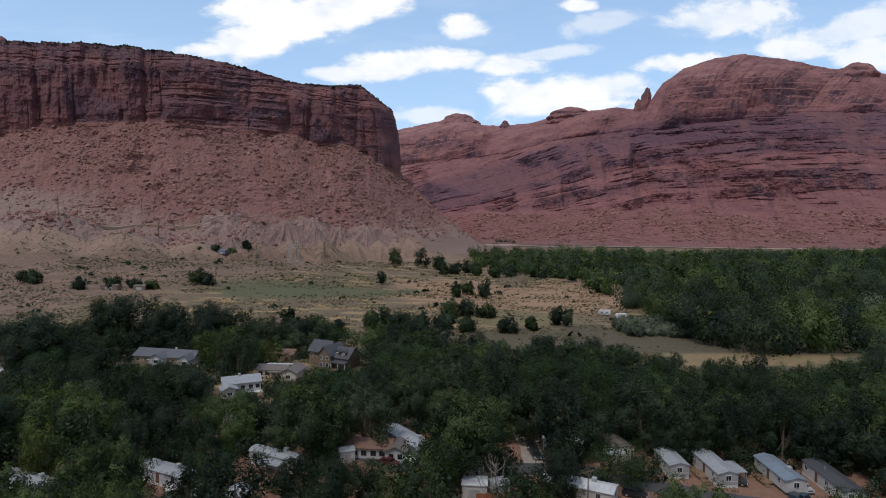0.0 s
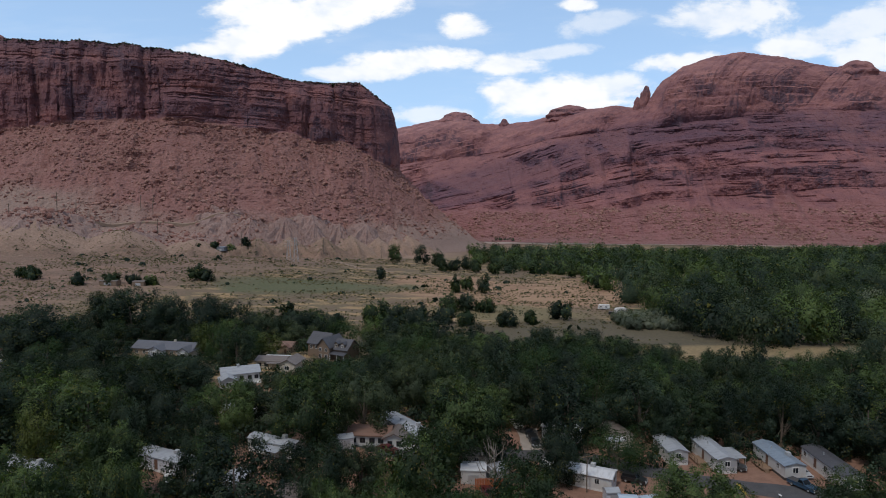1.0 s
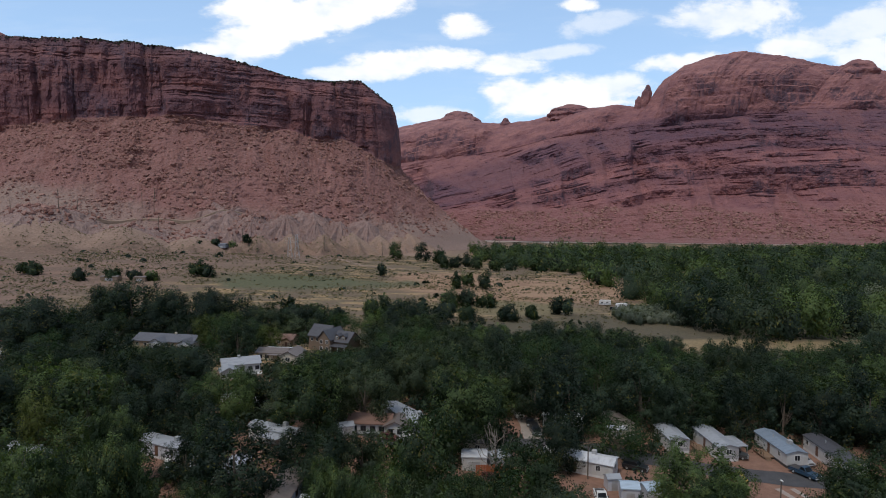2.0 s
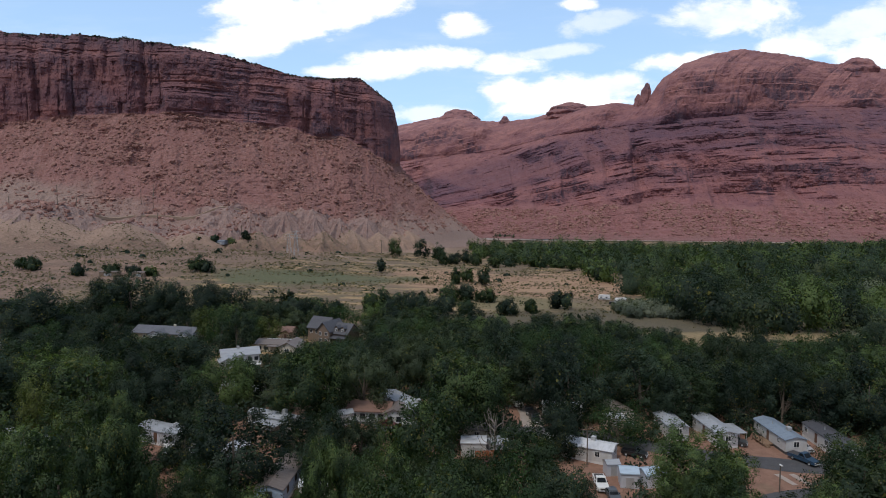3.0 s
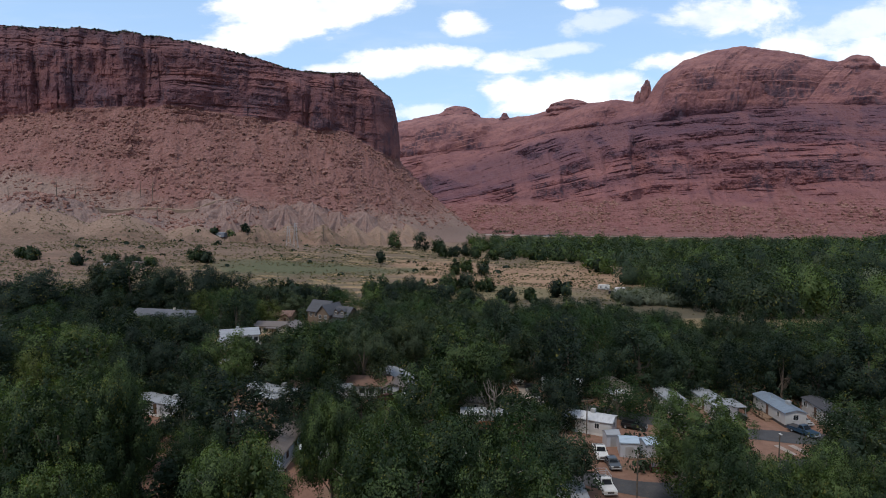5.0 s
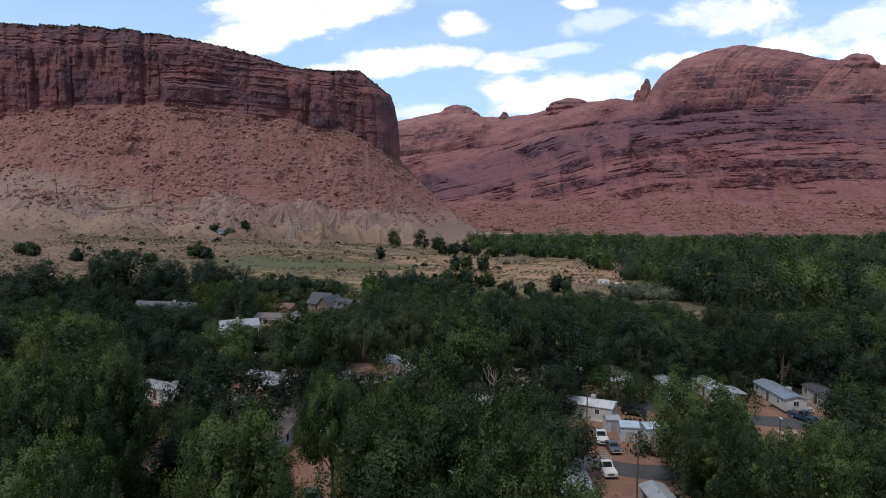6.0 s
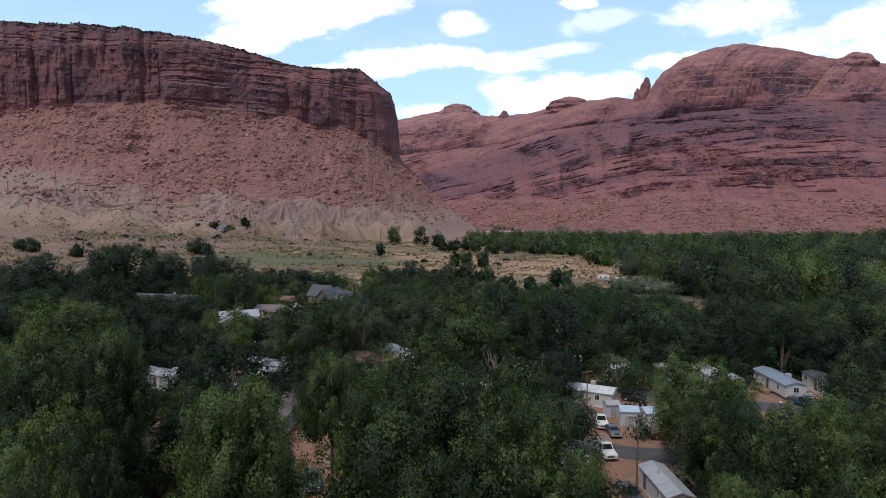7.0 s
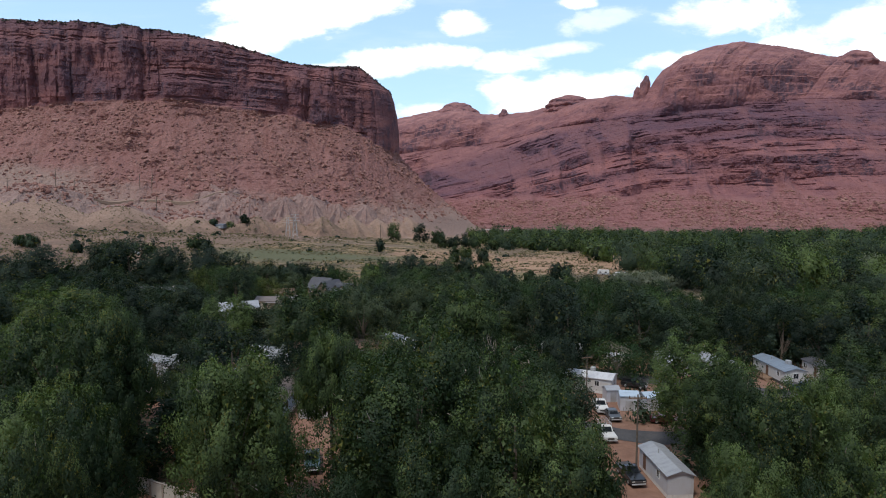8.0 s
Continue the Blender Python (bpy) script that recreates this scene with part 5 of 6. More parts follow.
# ---- mobile homes, houses, sheds ----
GLASS, _n, _s = material("window_glass", 0.08)
_n.put((0.02, 0.025, 0.03), _s.inputs["Base Color"])
DARK = plain("dark_paint", (0.07, 0.065, 0.065), 0.6)
BROWN_TRIM = plain("brown_trim", (0.16, 0.085, 0.055), 0.7)
TIMBER = plain("weathered_timber", (0.24, 0.155, 0.10), 0.85)
GALV = plain("galvanised_metal", (0.50, 0.51, 0.52), 0.45, 0.3)
WALLS = {
    "white": siding("white_siding", (0.58, 0.58, 0.57)), "grey": siding("grey_siding", (0.40, 0.40, 0.41)), "blue": siding("pale_blue_siding", (0.36, 0.46, 0.58)),
    "cream": siding("cream_siding", (0.58, 0.52, 0.43)), "tan": siding("tan_siding", (0.36, 0.27, 0.20)), "pale": siding("pale_grey_siding", (0.55, 0.57, 0.62)),
    "umber": siding("umber_siding", (0.20, 0.145, 0.105)), "slate": siding("slate_siding", (0.20, 0.22, 0.26)), "ribbed": siding("ribbed_white_steel", (0.62, 0.63, 0.64), True),
}
ROOFS = {
    "grey": metal_roof("grey_roof", (0.34, 0.36, 0.39)), "blue": metal_roof("blue_grey_roof", (0.21, 0.26, 0.32)), "white": metal_roof("white_roof", (0.58, 0.59, 0.61)),
    "dark": metal_roof("dark_shingle_roof", (0.075, 0.075, 0.085), 0.05), "brown": metal_roof("brown_roof", (0.20, 0.115, 0.085)), "red": metal_roof("red_roof", (0.42, 0.10, 0.075)),
    "umber": metal_roof("umber_roof", (0.17, 0.14, 0.125)), "sky": metal_roof("light_blue_roof", (0.42, 0.52, 0.62), 0.05), "slate": metal_roof("slate_roof", (0.12, 0.125, 0.145), 0.02),
}


def window(parent, side, at, z, w, h, half, y_end=0.0, frame_mat=None):
    """A framed window on a side: left, right or front; at is the distance along that side."""
    frame_mat = frame_mat or WHITE
    bm = bmesh.new()
    b2 = bmesh.new()
    t = 0.09
    bars = ((-w / 2 - t, w / 2 + t, h, h + t), (-w / 2 - t, w / 2 + t, -t, 0), (-w / 2 - t, -w / 2, 0, h), (w / 2, w / 2 + t, 0, h), (-0.025, 0.025, 0, h))
    for a0, a1, c0, c1 in bars:
        if side == "front":
            box(bm, at + a0, at + a1, y_end - 0.07, y_end + 0.02, z + c0, z + c1)
        else:
            x = half if side == "right" else -half
            box(bm, x - 0.02 if side == "right" else x - 0.07, x + 0.07 if side == "right" else x + 0.02, at + a0, at + a1, z + c0, z + c1)
    if side == "front":
        box(b2, at - w / 2, at + w / 2, y_end - 0.035, y_end + 0.02, z, z + h)
    else:
        x = half if side == "right" else -half
        box(b2, x - 0.02 if side == "right" else x - 0.035, x + 0.035 if side == "right" else x + 0.02, at - w / 2, at + w / 2, z, z + h)
    win = part("window", bm, frame_mat, parent)
    part("pane", b2, GLASS, win)
    return win


def door(parent, side, at, half, mat, y_end=0.0, z=0.55):
    bm = bmesh.new()
    if side == "front":
        box(bm, at - 0.45, at + 0.45, y_end - 0.05, y_end + 0.03, z, z + 2.0, 0.01)
    else:
        x = half if side == "right" else -half
        box(bm, x - 0.05, x + 0.05, at - 0.45, at + 0.45, z, z + 2.0, 0.01)
    d = part("door", bm, mat, parent)
    bm = bmesh.new()
    if side == "front":
        box(bm, at + 0.3, at + 0.36, y_end - 0.1, y_end - 0.05, z + 0.95, z + 1.05)
    else:
        x = half + 0.05 if side == "right" else -half - 0.1
        box(bm, x, x + 0.05, at + 0.3, at + 0.36, z + 0.95, z + 1.05)
    part("handle", bm, GALV, d)
    return d


def cooler(parent, x, y, z):
    """A swamp cooler on a roof: box with louvres and legs."""
    bm = bmesh.new()
    box(bm, x - 0.45, x + 0.45, y - 0.45, y + 0.45, z + 0.12, z + 0.95, 0.04)
    for k in range(4):
        box(bm, x - 0.36, x + 0.36, y - 0.475, y - 0.44, z + 0.25 + k * 0.15, z + 0.33 + k * 0.15)
    box(bm, x - 0.3, x + 0.3, y - 0.3, y + 0.3, z - 0.4, z + 0.13)
    return part("roof_cooler", bm, GALV, parent, "pale metal evaporative cooler on the roof")


def mobile_home(x, y, w, ln, turn, wall, roof, label, skirt=WHITE, eave=2.95, rise=0.55, band=None, has_cooler=True, awning="", deck=False, rounded=False, front_windows=1, accent=None):
    """A single-wide home; its front end is at the origin and it runs back along y."""
    root = new("mobile_home")
    h = w / 2
    bm = bmesh.new()
    crest = [(-h, eave), (0, eave + rise), (h, eave)] if not rounded else [(-h, eave - 0.25), (-h * 0.86, eave + 0.06), (-h * 0.4, eave + rise * 0.8), (h * 0.4, eave + rise * 0.8), (h * 0.86, eave + 0.06), (h, eave - 0.25)]
    prism(bm, [(-h, 0.55)] + crest + [(h, 0.55)], 0, ln)
    part("body", bm, wall, root)
    bm = bmesh.new()
    o = 0.22
    top = [(-h - o, eave - 0.1)] + [(a * 1.02, b + 0.03) for a, b in crest] + [(h + o, eave - 0.1), (h + o, eave + 0.02)] + [(a, b + 0.13) for a, b in crest[::-1]] + [(-h - o, eave + 0.02)]
    prism(bm, top, -0.25, ln + 0.25)
    part("roof", bm, roof, root)
    bm = bmesh.new()
    for x0, x1, y0, y1 in ((-h, h, 0.02, 0.08), (-h, h, ln - 0.08, ln - 0.02), (-h + 0.02, -h + 0.08, 0.08, ln - 0.08), (h - 0.08, h - 0.02, 0.08, ln - 0.08)):
        box(bm, x0, x1, y0, y1, -0.1, 0.55)
    part("skirting", bm, skirt, root)
    if band:
        bm = bmesh.new()
        box(bm, -h - 0.02, h + 0.02, -0.025, 0.02, 0.6, 1.25)
        box(bm, -h - 0.02, h + 0.02, -0.022, 0.02, 1.45, eave - 0.15)
        part("front_panel", bm, band, root, "dark grey panel on the end wall")
    trim = WHITE if accent is None else accent
    for k in range(front_windows):
        window(root, "front", (k - (front_windows - 1) / 2) * 1.6, 1.55, 1.0, 1.0, h, -0.03, trim)
    n = max(2, int(ln / 3.6))
    for k in range(n):
        at = (k + 0.6) * ln / n
        for side in ("left", "right"):
            if side == "left" and k == n // 2:
                door(root, "left", at, h, BROWN_TRIM)
            else:
                window(root, side, at, 1.5, 1.1 if k % 2 else 0.8, 0.95, h, 0, trim)
    if has_cooler:
        cooler(root, h * 0.25, ln * 0.3, eave + rise * 0.75)
    bm = bmesh.new()
    bmesh.ops.create_cone(bm, cap_ends=True, segments=8, radius1=0.1, radius2=0.1, depth=0.7, matrix=pose(-h * 0.3, ln * 0.62, eave + rise + 0.2))
    part("vent_pipe", bm, GALV, root)
    if awning:
        bm = bmesh.new()
        s = 1 if awning == "right" else -1
        a, b = sorted((s * (h + 0.1), s * (h + 3.0)))
        box(bm, a, b, ln * 0.15, ln * 0.65, 2.35, 2.43)
        aw = part("awning", bm, ROOFS["grey"], root, "flat pale metal awning")
        for k in range(3):
            block("post", s * (h + 2.9) - 0.04, s * (h + 2.9) + 0.04, ln * (0.17 + 0.23 * k), ln * (0.17 + 0.23 * k) + 0.08, 0, 2.35, GALV, aw)
    if deck:
        bm = bmesh.new()
        box(bm, -h - 2.2, -h - 0.03, ln * 0.35, ln * 0.7, 0.35, 0.5)
        dk = part("deck", bm, TIMBER, root, "weathered timber deck")
        for k in range(4):
            block("post", -h - 2.2, -h - 2.1, ln * (0.355 + 0.11 * k), ln * (0.355 + 0.11 * k) + 0.1, -0.1, 1.45, TIMBER, dk)
        block("rail", -h - 2.19, -h - 2.11, ln * 0.355, ln * 0.69, 1.36, 1.45, TIMBER, dk)
        for k in range(3):
            block("step", -h - 1.9, -h - 0.9, ln * 0.35 - 0.3 * (k + 1), ln * 0.35 - 0.3 * k, -0.1, 0.4 - 0.12 * k, TIMBER, dk)
    root.matrix_basis = pose(x, y, gz(x, y), 0, 0, turn)
    return tagged(root, label, "mobile home", "homes of the trailer park")


W, R = WALLS, ROOFS
mobile_home(49.8, 129.6, 4.1, 9, 2, W["white"], R["grey"], "white mobile home with grey end panels and pale roof", band=W["grey"], has_cooler=False)
mobile_home(58.2, 125.4, 4.1, 12, 3, W["white"], R["grey"], "white mobile home with wide metal awning and timber deck", band=W["grey"], has_cooler=False, awning="right", deck=True)
mobile_home(70.3, 122.2, 4.3, 12.5, 1, W["white"], R["blue"], "white mobile home with blue-grey roof and rooftop cooler", skirt=DARK, deck=True)
mobile_home(78.8, 117.2, 4.2, 15, -2, W["white"], R["dark"], "long white mobile home with dark roof", has_cooler=False, front_windows=2)
mobile_home(33.2, 118.4, 4.6, 14, 63, W["white"], R["white"], "white mobile home with bright white roof and cooler")
mobile_home(29.5, 74.6, 3.3, 9.5, 3, W["pale"], R["grey"], "pale grey mobile home beside the dirt yard", has_cooler=False, front_windows=0)
mobile_home(17.4, 79.2, 6.0, 11, -2, W["pale"], R["grey"], "grey mobile home under cottonwoods", has_cooler=False)
mobile_home(-30.2, 128.6, 3.4, 12, 63, W["white"], R["grey"], "old white trailer with rounded roof and blue awning", rounded=True, awning="left", accent=DARK)
mobile_home(-49.6, 120.6, 4.0, 13, 63, W["pale"], R["grey"], "pale blue-grey mobile home with flat roof and cooler", accent=DARK, rise=0.3)
mobile_home(-73.5, 115.6, 4.0, 14, 63, W["white"], R["grey"], "white mobile home with grey roof among trees")
mobile_home(-25.5, 143.5, 3.6, 10, 8, W["white"], R["umber"], "small white trailer with brown roof edge", has_cooler=False)
mobile_home(-2.6, 133.6, 4.4, 18, 35, W["slate"], R["grey"], "long blue-grey mobile home with pale metal roof", accent=WHITE)
mobile_home(-27.2, 96.0, 4.5, 13, -4, W["blue"], R["umber"], "pale blue mobile home with dark brown roof", has_cooler=False, accent=DARK, rise=0.75)
mobile_home(-38.8, 105.5, 3.8, 10, -6, W["cream"], R["grey"], "cream mobile home with pale metal roof", has_cooler=False, accent=DARK)
mobile_home(32.6, 144.0, 4.2, 9, 70, W["white"], R["white"], "white trailer half hidden behind a tree", has_cooler=False)
mobile_home(41.0, 139.0, 4.6, 8, 12, W["cream"], R["umber"], "cream trailer with brown roof under trees", has_cooler=False)
mobile_home(88.0, 146.0, 4.4, 14, -10, W["white"], R["white"], "white mobile home hidden behind dark trees", has_cooler=False)
mobile_home(10.5, 126.5, 4.5, 10, 75, W["cream"], R["umber"], "cream mobile home with dusty tan roof", has_cooler=False)
mobile_home(43.5, 66.0, 3.6, 11, -6, W["white"], R["grey"], "white trailer glimpsed through cottonwoods", has_cooler=False)
mobile_home(2.5, 66.0, 3.6, 11, 4, W["white"], R["white"], "white trailer hidden under cottonwoods", has_cooler=False)
mobile_home(-43.0, 150.0, 4.0, 12, 68, W["white"], R["white"], "white roofed trailer in deep shade", has_cooler=False)


def gable(parent, x0, x1, y0, y1, z0, eave, ridge, wall, roof, along="x", over=0.5, name="wing"):
    """A gabled mass with its ridge along x or y: wall mesh and a roof under it."""
    bm = bmesh.new()
    flip = along == "x"
    a0, a1, b0, b1 = (y0, y1, x0, x1) if flip else (x0, x1, y0, y1)
    mid = (a0 + a1) / 2
    prism(bm, [(a0, z0), (a1, z0), (a1, eave), (mid, ridge), (a0, eave)], b0, b1)
    m = Matrix(((0, 1, 0, 0), (1, 0, 0, 0), (0, 0, 1, 0), (0, 0, 0, 1))) if flip else Matrix()
    bm.transform(m)
    bmesh.ops.recalc_face_normals(bm, faces=bm.faces)
    w = part("wall", bm, wall, parent)
    bm = bmesh.new()
    slope = (ridge - eave) / (mid - a0)
    e = eave - slope * over
    prism(bm, [(a0 - over, e + 0.04), (mid, ridge + 0.04), (a1 + over, e + 0.04), (a1 + over, e + 0.24), (mid, ridge + 0.26), (a0 - over, e + 0.24)], b0 - over, b1 + over)
    bm.transform(m)
    bmesh.ops.recalc_face_normals(bm, faces=bm.faces)
    part("roof", bm, roof, parent)
    return w


def wall_window(parent, x, y, z, w, h, facing="south", mat=None):
    """A window with frame and pane on a south or east wall."""
    bm, b2 = bmesh.new(), bmesh.new()
    t = 0.1
    for a0, a1, c0, c1 in ((-w / 2 - t, w / 2 + t, h, h + t), (-w / 2 - t, w / 2 + t, -t, 0), (-w / 2 - t, -w / 2, 0, h), (w / 2, w / 2 + t, 0, h), (-0.03, 0.03, 0, h)):
        if facing == "south":
            box(bm, x + a0, x + a1, y - 0.08, y + 0.02, z + c0, z + c1)
        else:
            box(bm, x - 0.02, x + 0.08, y + a0, y + a1, z + c0, z + c1)
    if facing == "south":
        box(b2, x - w / 2, x + w / 2, y - 0.04, y + 0.02, z, z + h)
    else:
        box(b2, x - 0.02, x + 0.04, y - w / 2, y + w / 2, z, z + h)
    win = part("window", bm, mat or WHITE, parent)
    part("pane", b2, GLASS, win)


def house(x, y, turn, label, build):
    root = new("house")
    build(root)
    root.matrix_basis = pose(x, y, gz(x, y), 0, 0, turn) @ Matrix.Scale(0.88, 4)
    return tagged(root, label, "house", "houses behind the park")


def two_storey(r):
    gable(r, -7, 2, 0, 8, -0.5, 5.6, 9.2, W["umber"], R["dark"], "x")
    gable(r, 0, 6, -3, 7, -0.5, 5.4, 8.6, W["umber"], R["dark"], "y")
    gable(r, 6, 13, -1, 7, -0.5, 4.6, 7.8, W["umber"], R["dark"], "x")
    for x in (7.6, 10.6):
        gable(r, x - 0.8, x + 0.8, -0.6, 2.5, 4.8, 6.5, 7.3, W["umber"], R["dark"], "y", 0.25)
        wall_window(r, x, -0.62, 5.4, 0.8, 0.9)
    for x in (1.6, 4.4):
        wall_window(r, x, -3.0, 3.6, 1.0, 1.3)
        wall_window(r, x, -3.0, 0.8, 1.2, 1.5)
    for x in (-5.4, -2.8):
        wall_window(r, x, 0.0, 3.4, 1.0, 1.3)
    porch = block("porch", 6, 13, -3.4, -1.02, -0.4, 0.2, TIMBER, r)
    for x in (6.2, 9.5, 12.7):
        block("post", x, x + 0.25, -3.3, -3.05, 0.2, 2.9, WHITE, porch)
    bm = bmesh.new()
    prism(bm, [(-3.7, 2.85), (-1.0, 3.5), (-1.0, 3.65), (-3.7, 3.0)], 5.8, 13.3)
    bm.transform(Matrix(((0, 1, 0, 0), (1, 0, 0, 0), (0, 0, 1, 0), (0, 0, 0, 1))))
    bmesh.ops.recalc_face_normals(bm, faces=bm.faces)
    part("porch_roof", bm, R["dark"], porch)


def white_house(r):
    gable(r, -6, 6, 0, 7, -0.5, 3.4, 5.0, W["white"], R["grey"], "x")
    gable(r, -7, -2, -5, 0.5, -0.5, 2.6, 3.8, W["white"], R["grey"], "y")
    for x in (0.2, 2.8, 5.0):
        wall_window(r, x, 0, 1.3, 1.1, 1.1, mat=DARK)
    wall_window(r, -4.5, -5, 1.0, 1.4, 1.0)
    cooler(r, -0.5, 3.5, 4.9)
    bm = bmesh.new()
    box(bm, 1.2, 6.3, -2.4, 0, 0.1, 0.3)
    d = part("deck", bm, WHITE, r, "white painted deck")
    for k in range(6):
        block("post", 1.3 + k * 0.98, 1.38 + k * 0.98, -2.4, -2.3, 0.3, 1.2, WHITE, d)
    block("rail", 1.25, 6.3, -2.4, -2.3, 1.2, 1.28, WHITE, d)


def brown_house(r):
    gable(r, -8, 3, 0, 7, -0.5, 2.9, 4.0, W["cream"], R["umber"], "x")
    gable(r, 2.5, 8.5, -3.5, 6, -0.5, 2.9, 4.4, W["cream"], R["umber"], "y")
    block("patio_roof", -8, 2, 7.4, 10.2, 2.7, 2.85, R["white"], r, label="white flat metal patio roof")
    for x in (-6.5, -4.0):
        wall_window(r, x, 0, 1.0, 1.3, 1.2, mat=DARK)
    for x in (-2.2, -0.4):
        block("post", x, x + 0.2, -2.5, -2.3, -0.4, 2.6, BROWN_TRIM, r)
    block("carport_roof", -3, 2.6, -2.8, 0.0, 2.62, 2.78, R["umber"], r)
    wall_window(r, 5.4, -3.5, 0.9, 1.6, 1.2)


def ranch_house(r):
    gable(r, -14, 13, 0, 9, -0.5, 2.9, 5.0, W["tan"], R["slate"], "x")
    for x, w in ((-1.5, 3.0), (11.0, 2.4)):
        gable(r, x - w, x + w, -3, 4, -0.5, 2.9, 4.5, W["pale"], R["slate"], "y")
        wall_window(r, x, -3, 0.9, 1.8, 1.3)
        block("barge_board", x - w - 0.3, x + w + 0.3, -3.62, -3.54, 2.45, 2.7, WHITE, r)
    for x in (-12, -8.5, -5.5, 4, 7):
        wall_window(r, x, 0, 1.0, 1.2, 1.1)
    block("chimney", 2.2, 3.0, 4.2, 5.0, 4.4, 5.9, W["cream"], r, 0.03)


def cottage(r):
    gable(r, -4, 4, 0, 6, -0.5, 2.7, 4.1, W["tan"], R["brown"], "x")
    gable(r, 0.5, 3.5, -2, 1, -0.5, 2.5, 3.5, W["tan"], R["brown"], "y", 0.3)
    wall_window(r, -2.2, 0, 0.9, 1.4, 1.1)
    block("door", 1.5, 2.5, -2.06, -1.98, 0, 2.0, BROWN_TRIM, r)


def red_barn(r):
    gable(r, -7, 7, 0, 8, -0.5, 3.6, 5.4, W["cream"], R["red"], "x")
    for x in (-4, 0, 4):
        wall_window(r, x, 0, 1.2, 1.2, 1.1)


def low_white(r):
    gable(r, -7, 7, 0, 6, -0.5, 2.8, 3.6, W["white"], R["white"], "x")
    for x in (-5, -1, 3):
        wall_window(r, x, 0, 1.0, 1.4, 1.1)


def park_house(r):
    gable(r, -6, 4.5, 0, 6, -0.5, 2.8, 4.2, W["white"], R["brown"], "x")
    gable(r, 3.5, 8.5, -1.5, 5, -0.5, 2.7, 3.8, W["white"], R["umber"], "y")
    for x in (-4.5, -2.2, 0.2, 2.4):
        wall_window(r, x, 0, 0.9, 1.2, 1.1, mat=DARK)
    for x in (5.0, 7.2):
        wall_window(r, x, -1.5, 0.9, 1.0, 1.1, mat=DARK)
    block("porch", 3.5, 8.5, -2.6, -1.52, -0.3, 0.5, W["grey"], r)


house(-42, 218, -28, "two-storey tan house with dark gabled roofs and dormers", two_storey)
house(-59.5, 184, 24, "white house with pale blue-grey metal roof and deck", white_house)
house(-53.5, 201, -8, "low cream house with brown roof and carport", brown_house)
house(-99, 221, -12, "long ranch house with slate roof and white gables", ranch_house)
house(-58.5, 229, -10, "small tan cottage with brown roof beside the field", cottage)
house(-158, 217, 5, "barn-like house with red metal roof", red_barn)
house(-148, 199, -5, "low white building with white roof", low_white)
house(-15.5, 135, -6, "white house with brown roof in the trailer park", park_house)


def shed(x, y, w, d, h, turn, wall, roof, label):
    root = new("shed")
    gable(root, -w / 2, w / 2, 0, d, -0.1, h, h + 0.5, wall, roof, "x", 0.12)
    block("door", -w * 0.22, w * 0.22, -0.04, 0.02, 0.05, min(1.9, h - 0.1), GALV, root)
    root.matrix_basis = pose(x, y, gz(x, y), 0, 0, turn)
    return tagged(root, label, "shed", "sheds of the trailer park")


shed(31.4, 112.2, 2.5, 2.2, 2.1, 6, W["pale"], R["grey"], "small pale metal garden shed on red dirt")
shed(32.9, 107.3, 3.2, 3.4, 2.5, -8, W["pale"], R["sky"], "grey shed with light blue metal roof")
shed(37.6, 107.5, 3.6, 3.5, 2.2, 10, W["pale"], R["sky"], "small shed with light blue roof behind a tree")
shed(-20.6, 133.0, 3.2, 3.2, 2.3, 20, W["ribbed"], R["grey"], "white ribbed steel shed beside a lane")
shed(-20.4, 97.4, 4.6, 3.2, 2.7, 6, W["white"], R["white"], "white boxy shed with flat pale roof")
shed(6.0, 117.5, 4.8, 4.2, 2.6, -4, W["white"], R["white"], "white roofed shed beside an orange fence")
shed(11.6, 119.0, 3.6, 3.6, 2.4, 30, W["grey"], R["grey"], "grey gabled shed behind a bare tree")
shed(-62.0, 110.0, 3.2, 3.4, 2.3, -5, W["tan"], R["umber"], "weathered tan shed among trees")
shed(38.8, 137.0, 4.0, 3.5, 2.2, 14, W["cream"], R["white"], "cream shed with pale flat roof")

# ---- fences, poles ----
RUST = plain("orange_boards", (0.42, 0.13, 0.055), 0.8)


def board_fence(x, y, ln, h, turn, mat, label):
    root = new("fence")
    n = int(ln / 0.3)
    bm = bmesh.new()
    box(bm, 0, 0.27, 0, 0.03, 0.05, h)
    first = part("board", bm, mat, root)
    for k in range(1, n):
        ob = new("board", first.data)
        ob.parent = root
        ob.location = (k * 0.3, 0.004 * (k % 3), 0.02 * (k % 4))
    for k in range(int(ln / 2.4) + 1):
        block("post", k * 2.4, k * 2.4 + 0.1, 0.04, 0.14, -0.2, h + 0.05, TIMBER, root)
    root.matrix_basis = pose(x, y, gz(x, y), 0, 0, turn)
    return tagged(root, label, "fence")


board_fence(6.2, 115.2, 6.6, 2.2, 4, RUST, "orange-brown board fence beside a shed")


def block_wall(x, y, ln, turn):
    root = new("garden_wall")
    bm = bmesh.new()
    box(bm, 0, ln, 0, 0.2, -0.3, 1.75)
    part("panel", bm, plain("pale_stucco", (0.55, 0.53, 0.49), 0.9), root)
    block("coping", -0.05, ln + 0.05, -0.05, 0.25, 1.75, 1.85, CONCRETE, root)
    for k in range(6):
        block("pier", k * ln / 5 - 0.15, k * ln / 5 + 0.15, -0.08, 0.28, -0.3, 1.95, CONCRETE, root)
    root.matrix_basis = pose(x, y, gz(x, y), 0, 0, turn)
    tagged(root, "pale stucco garden wall below tall trees", "wall")


block_wall(-37.6, 75.3, 11.2, -28.4)


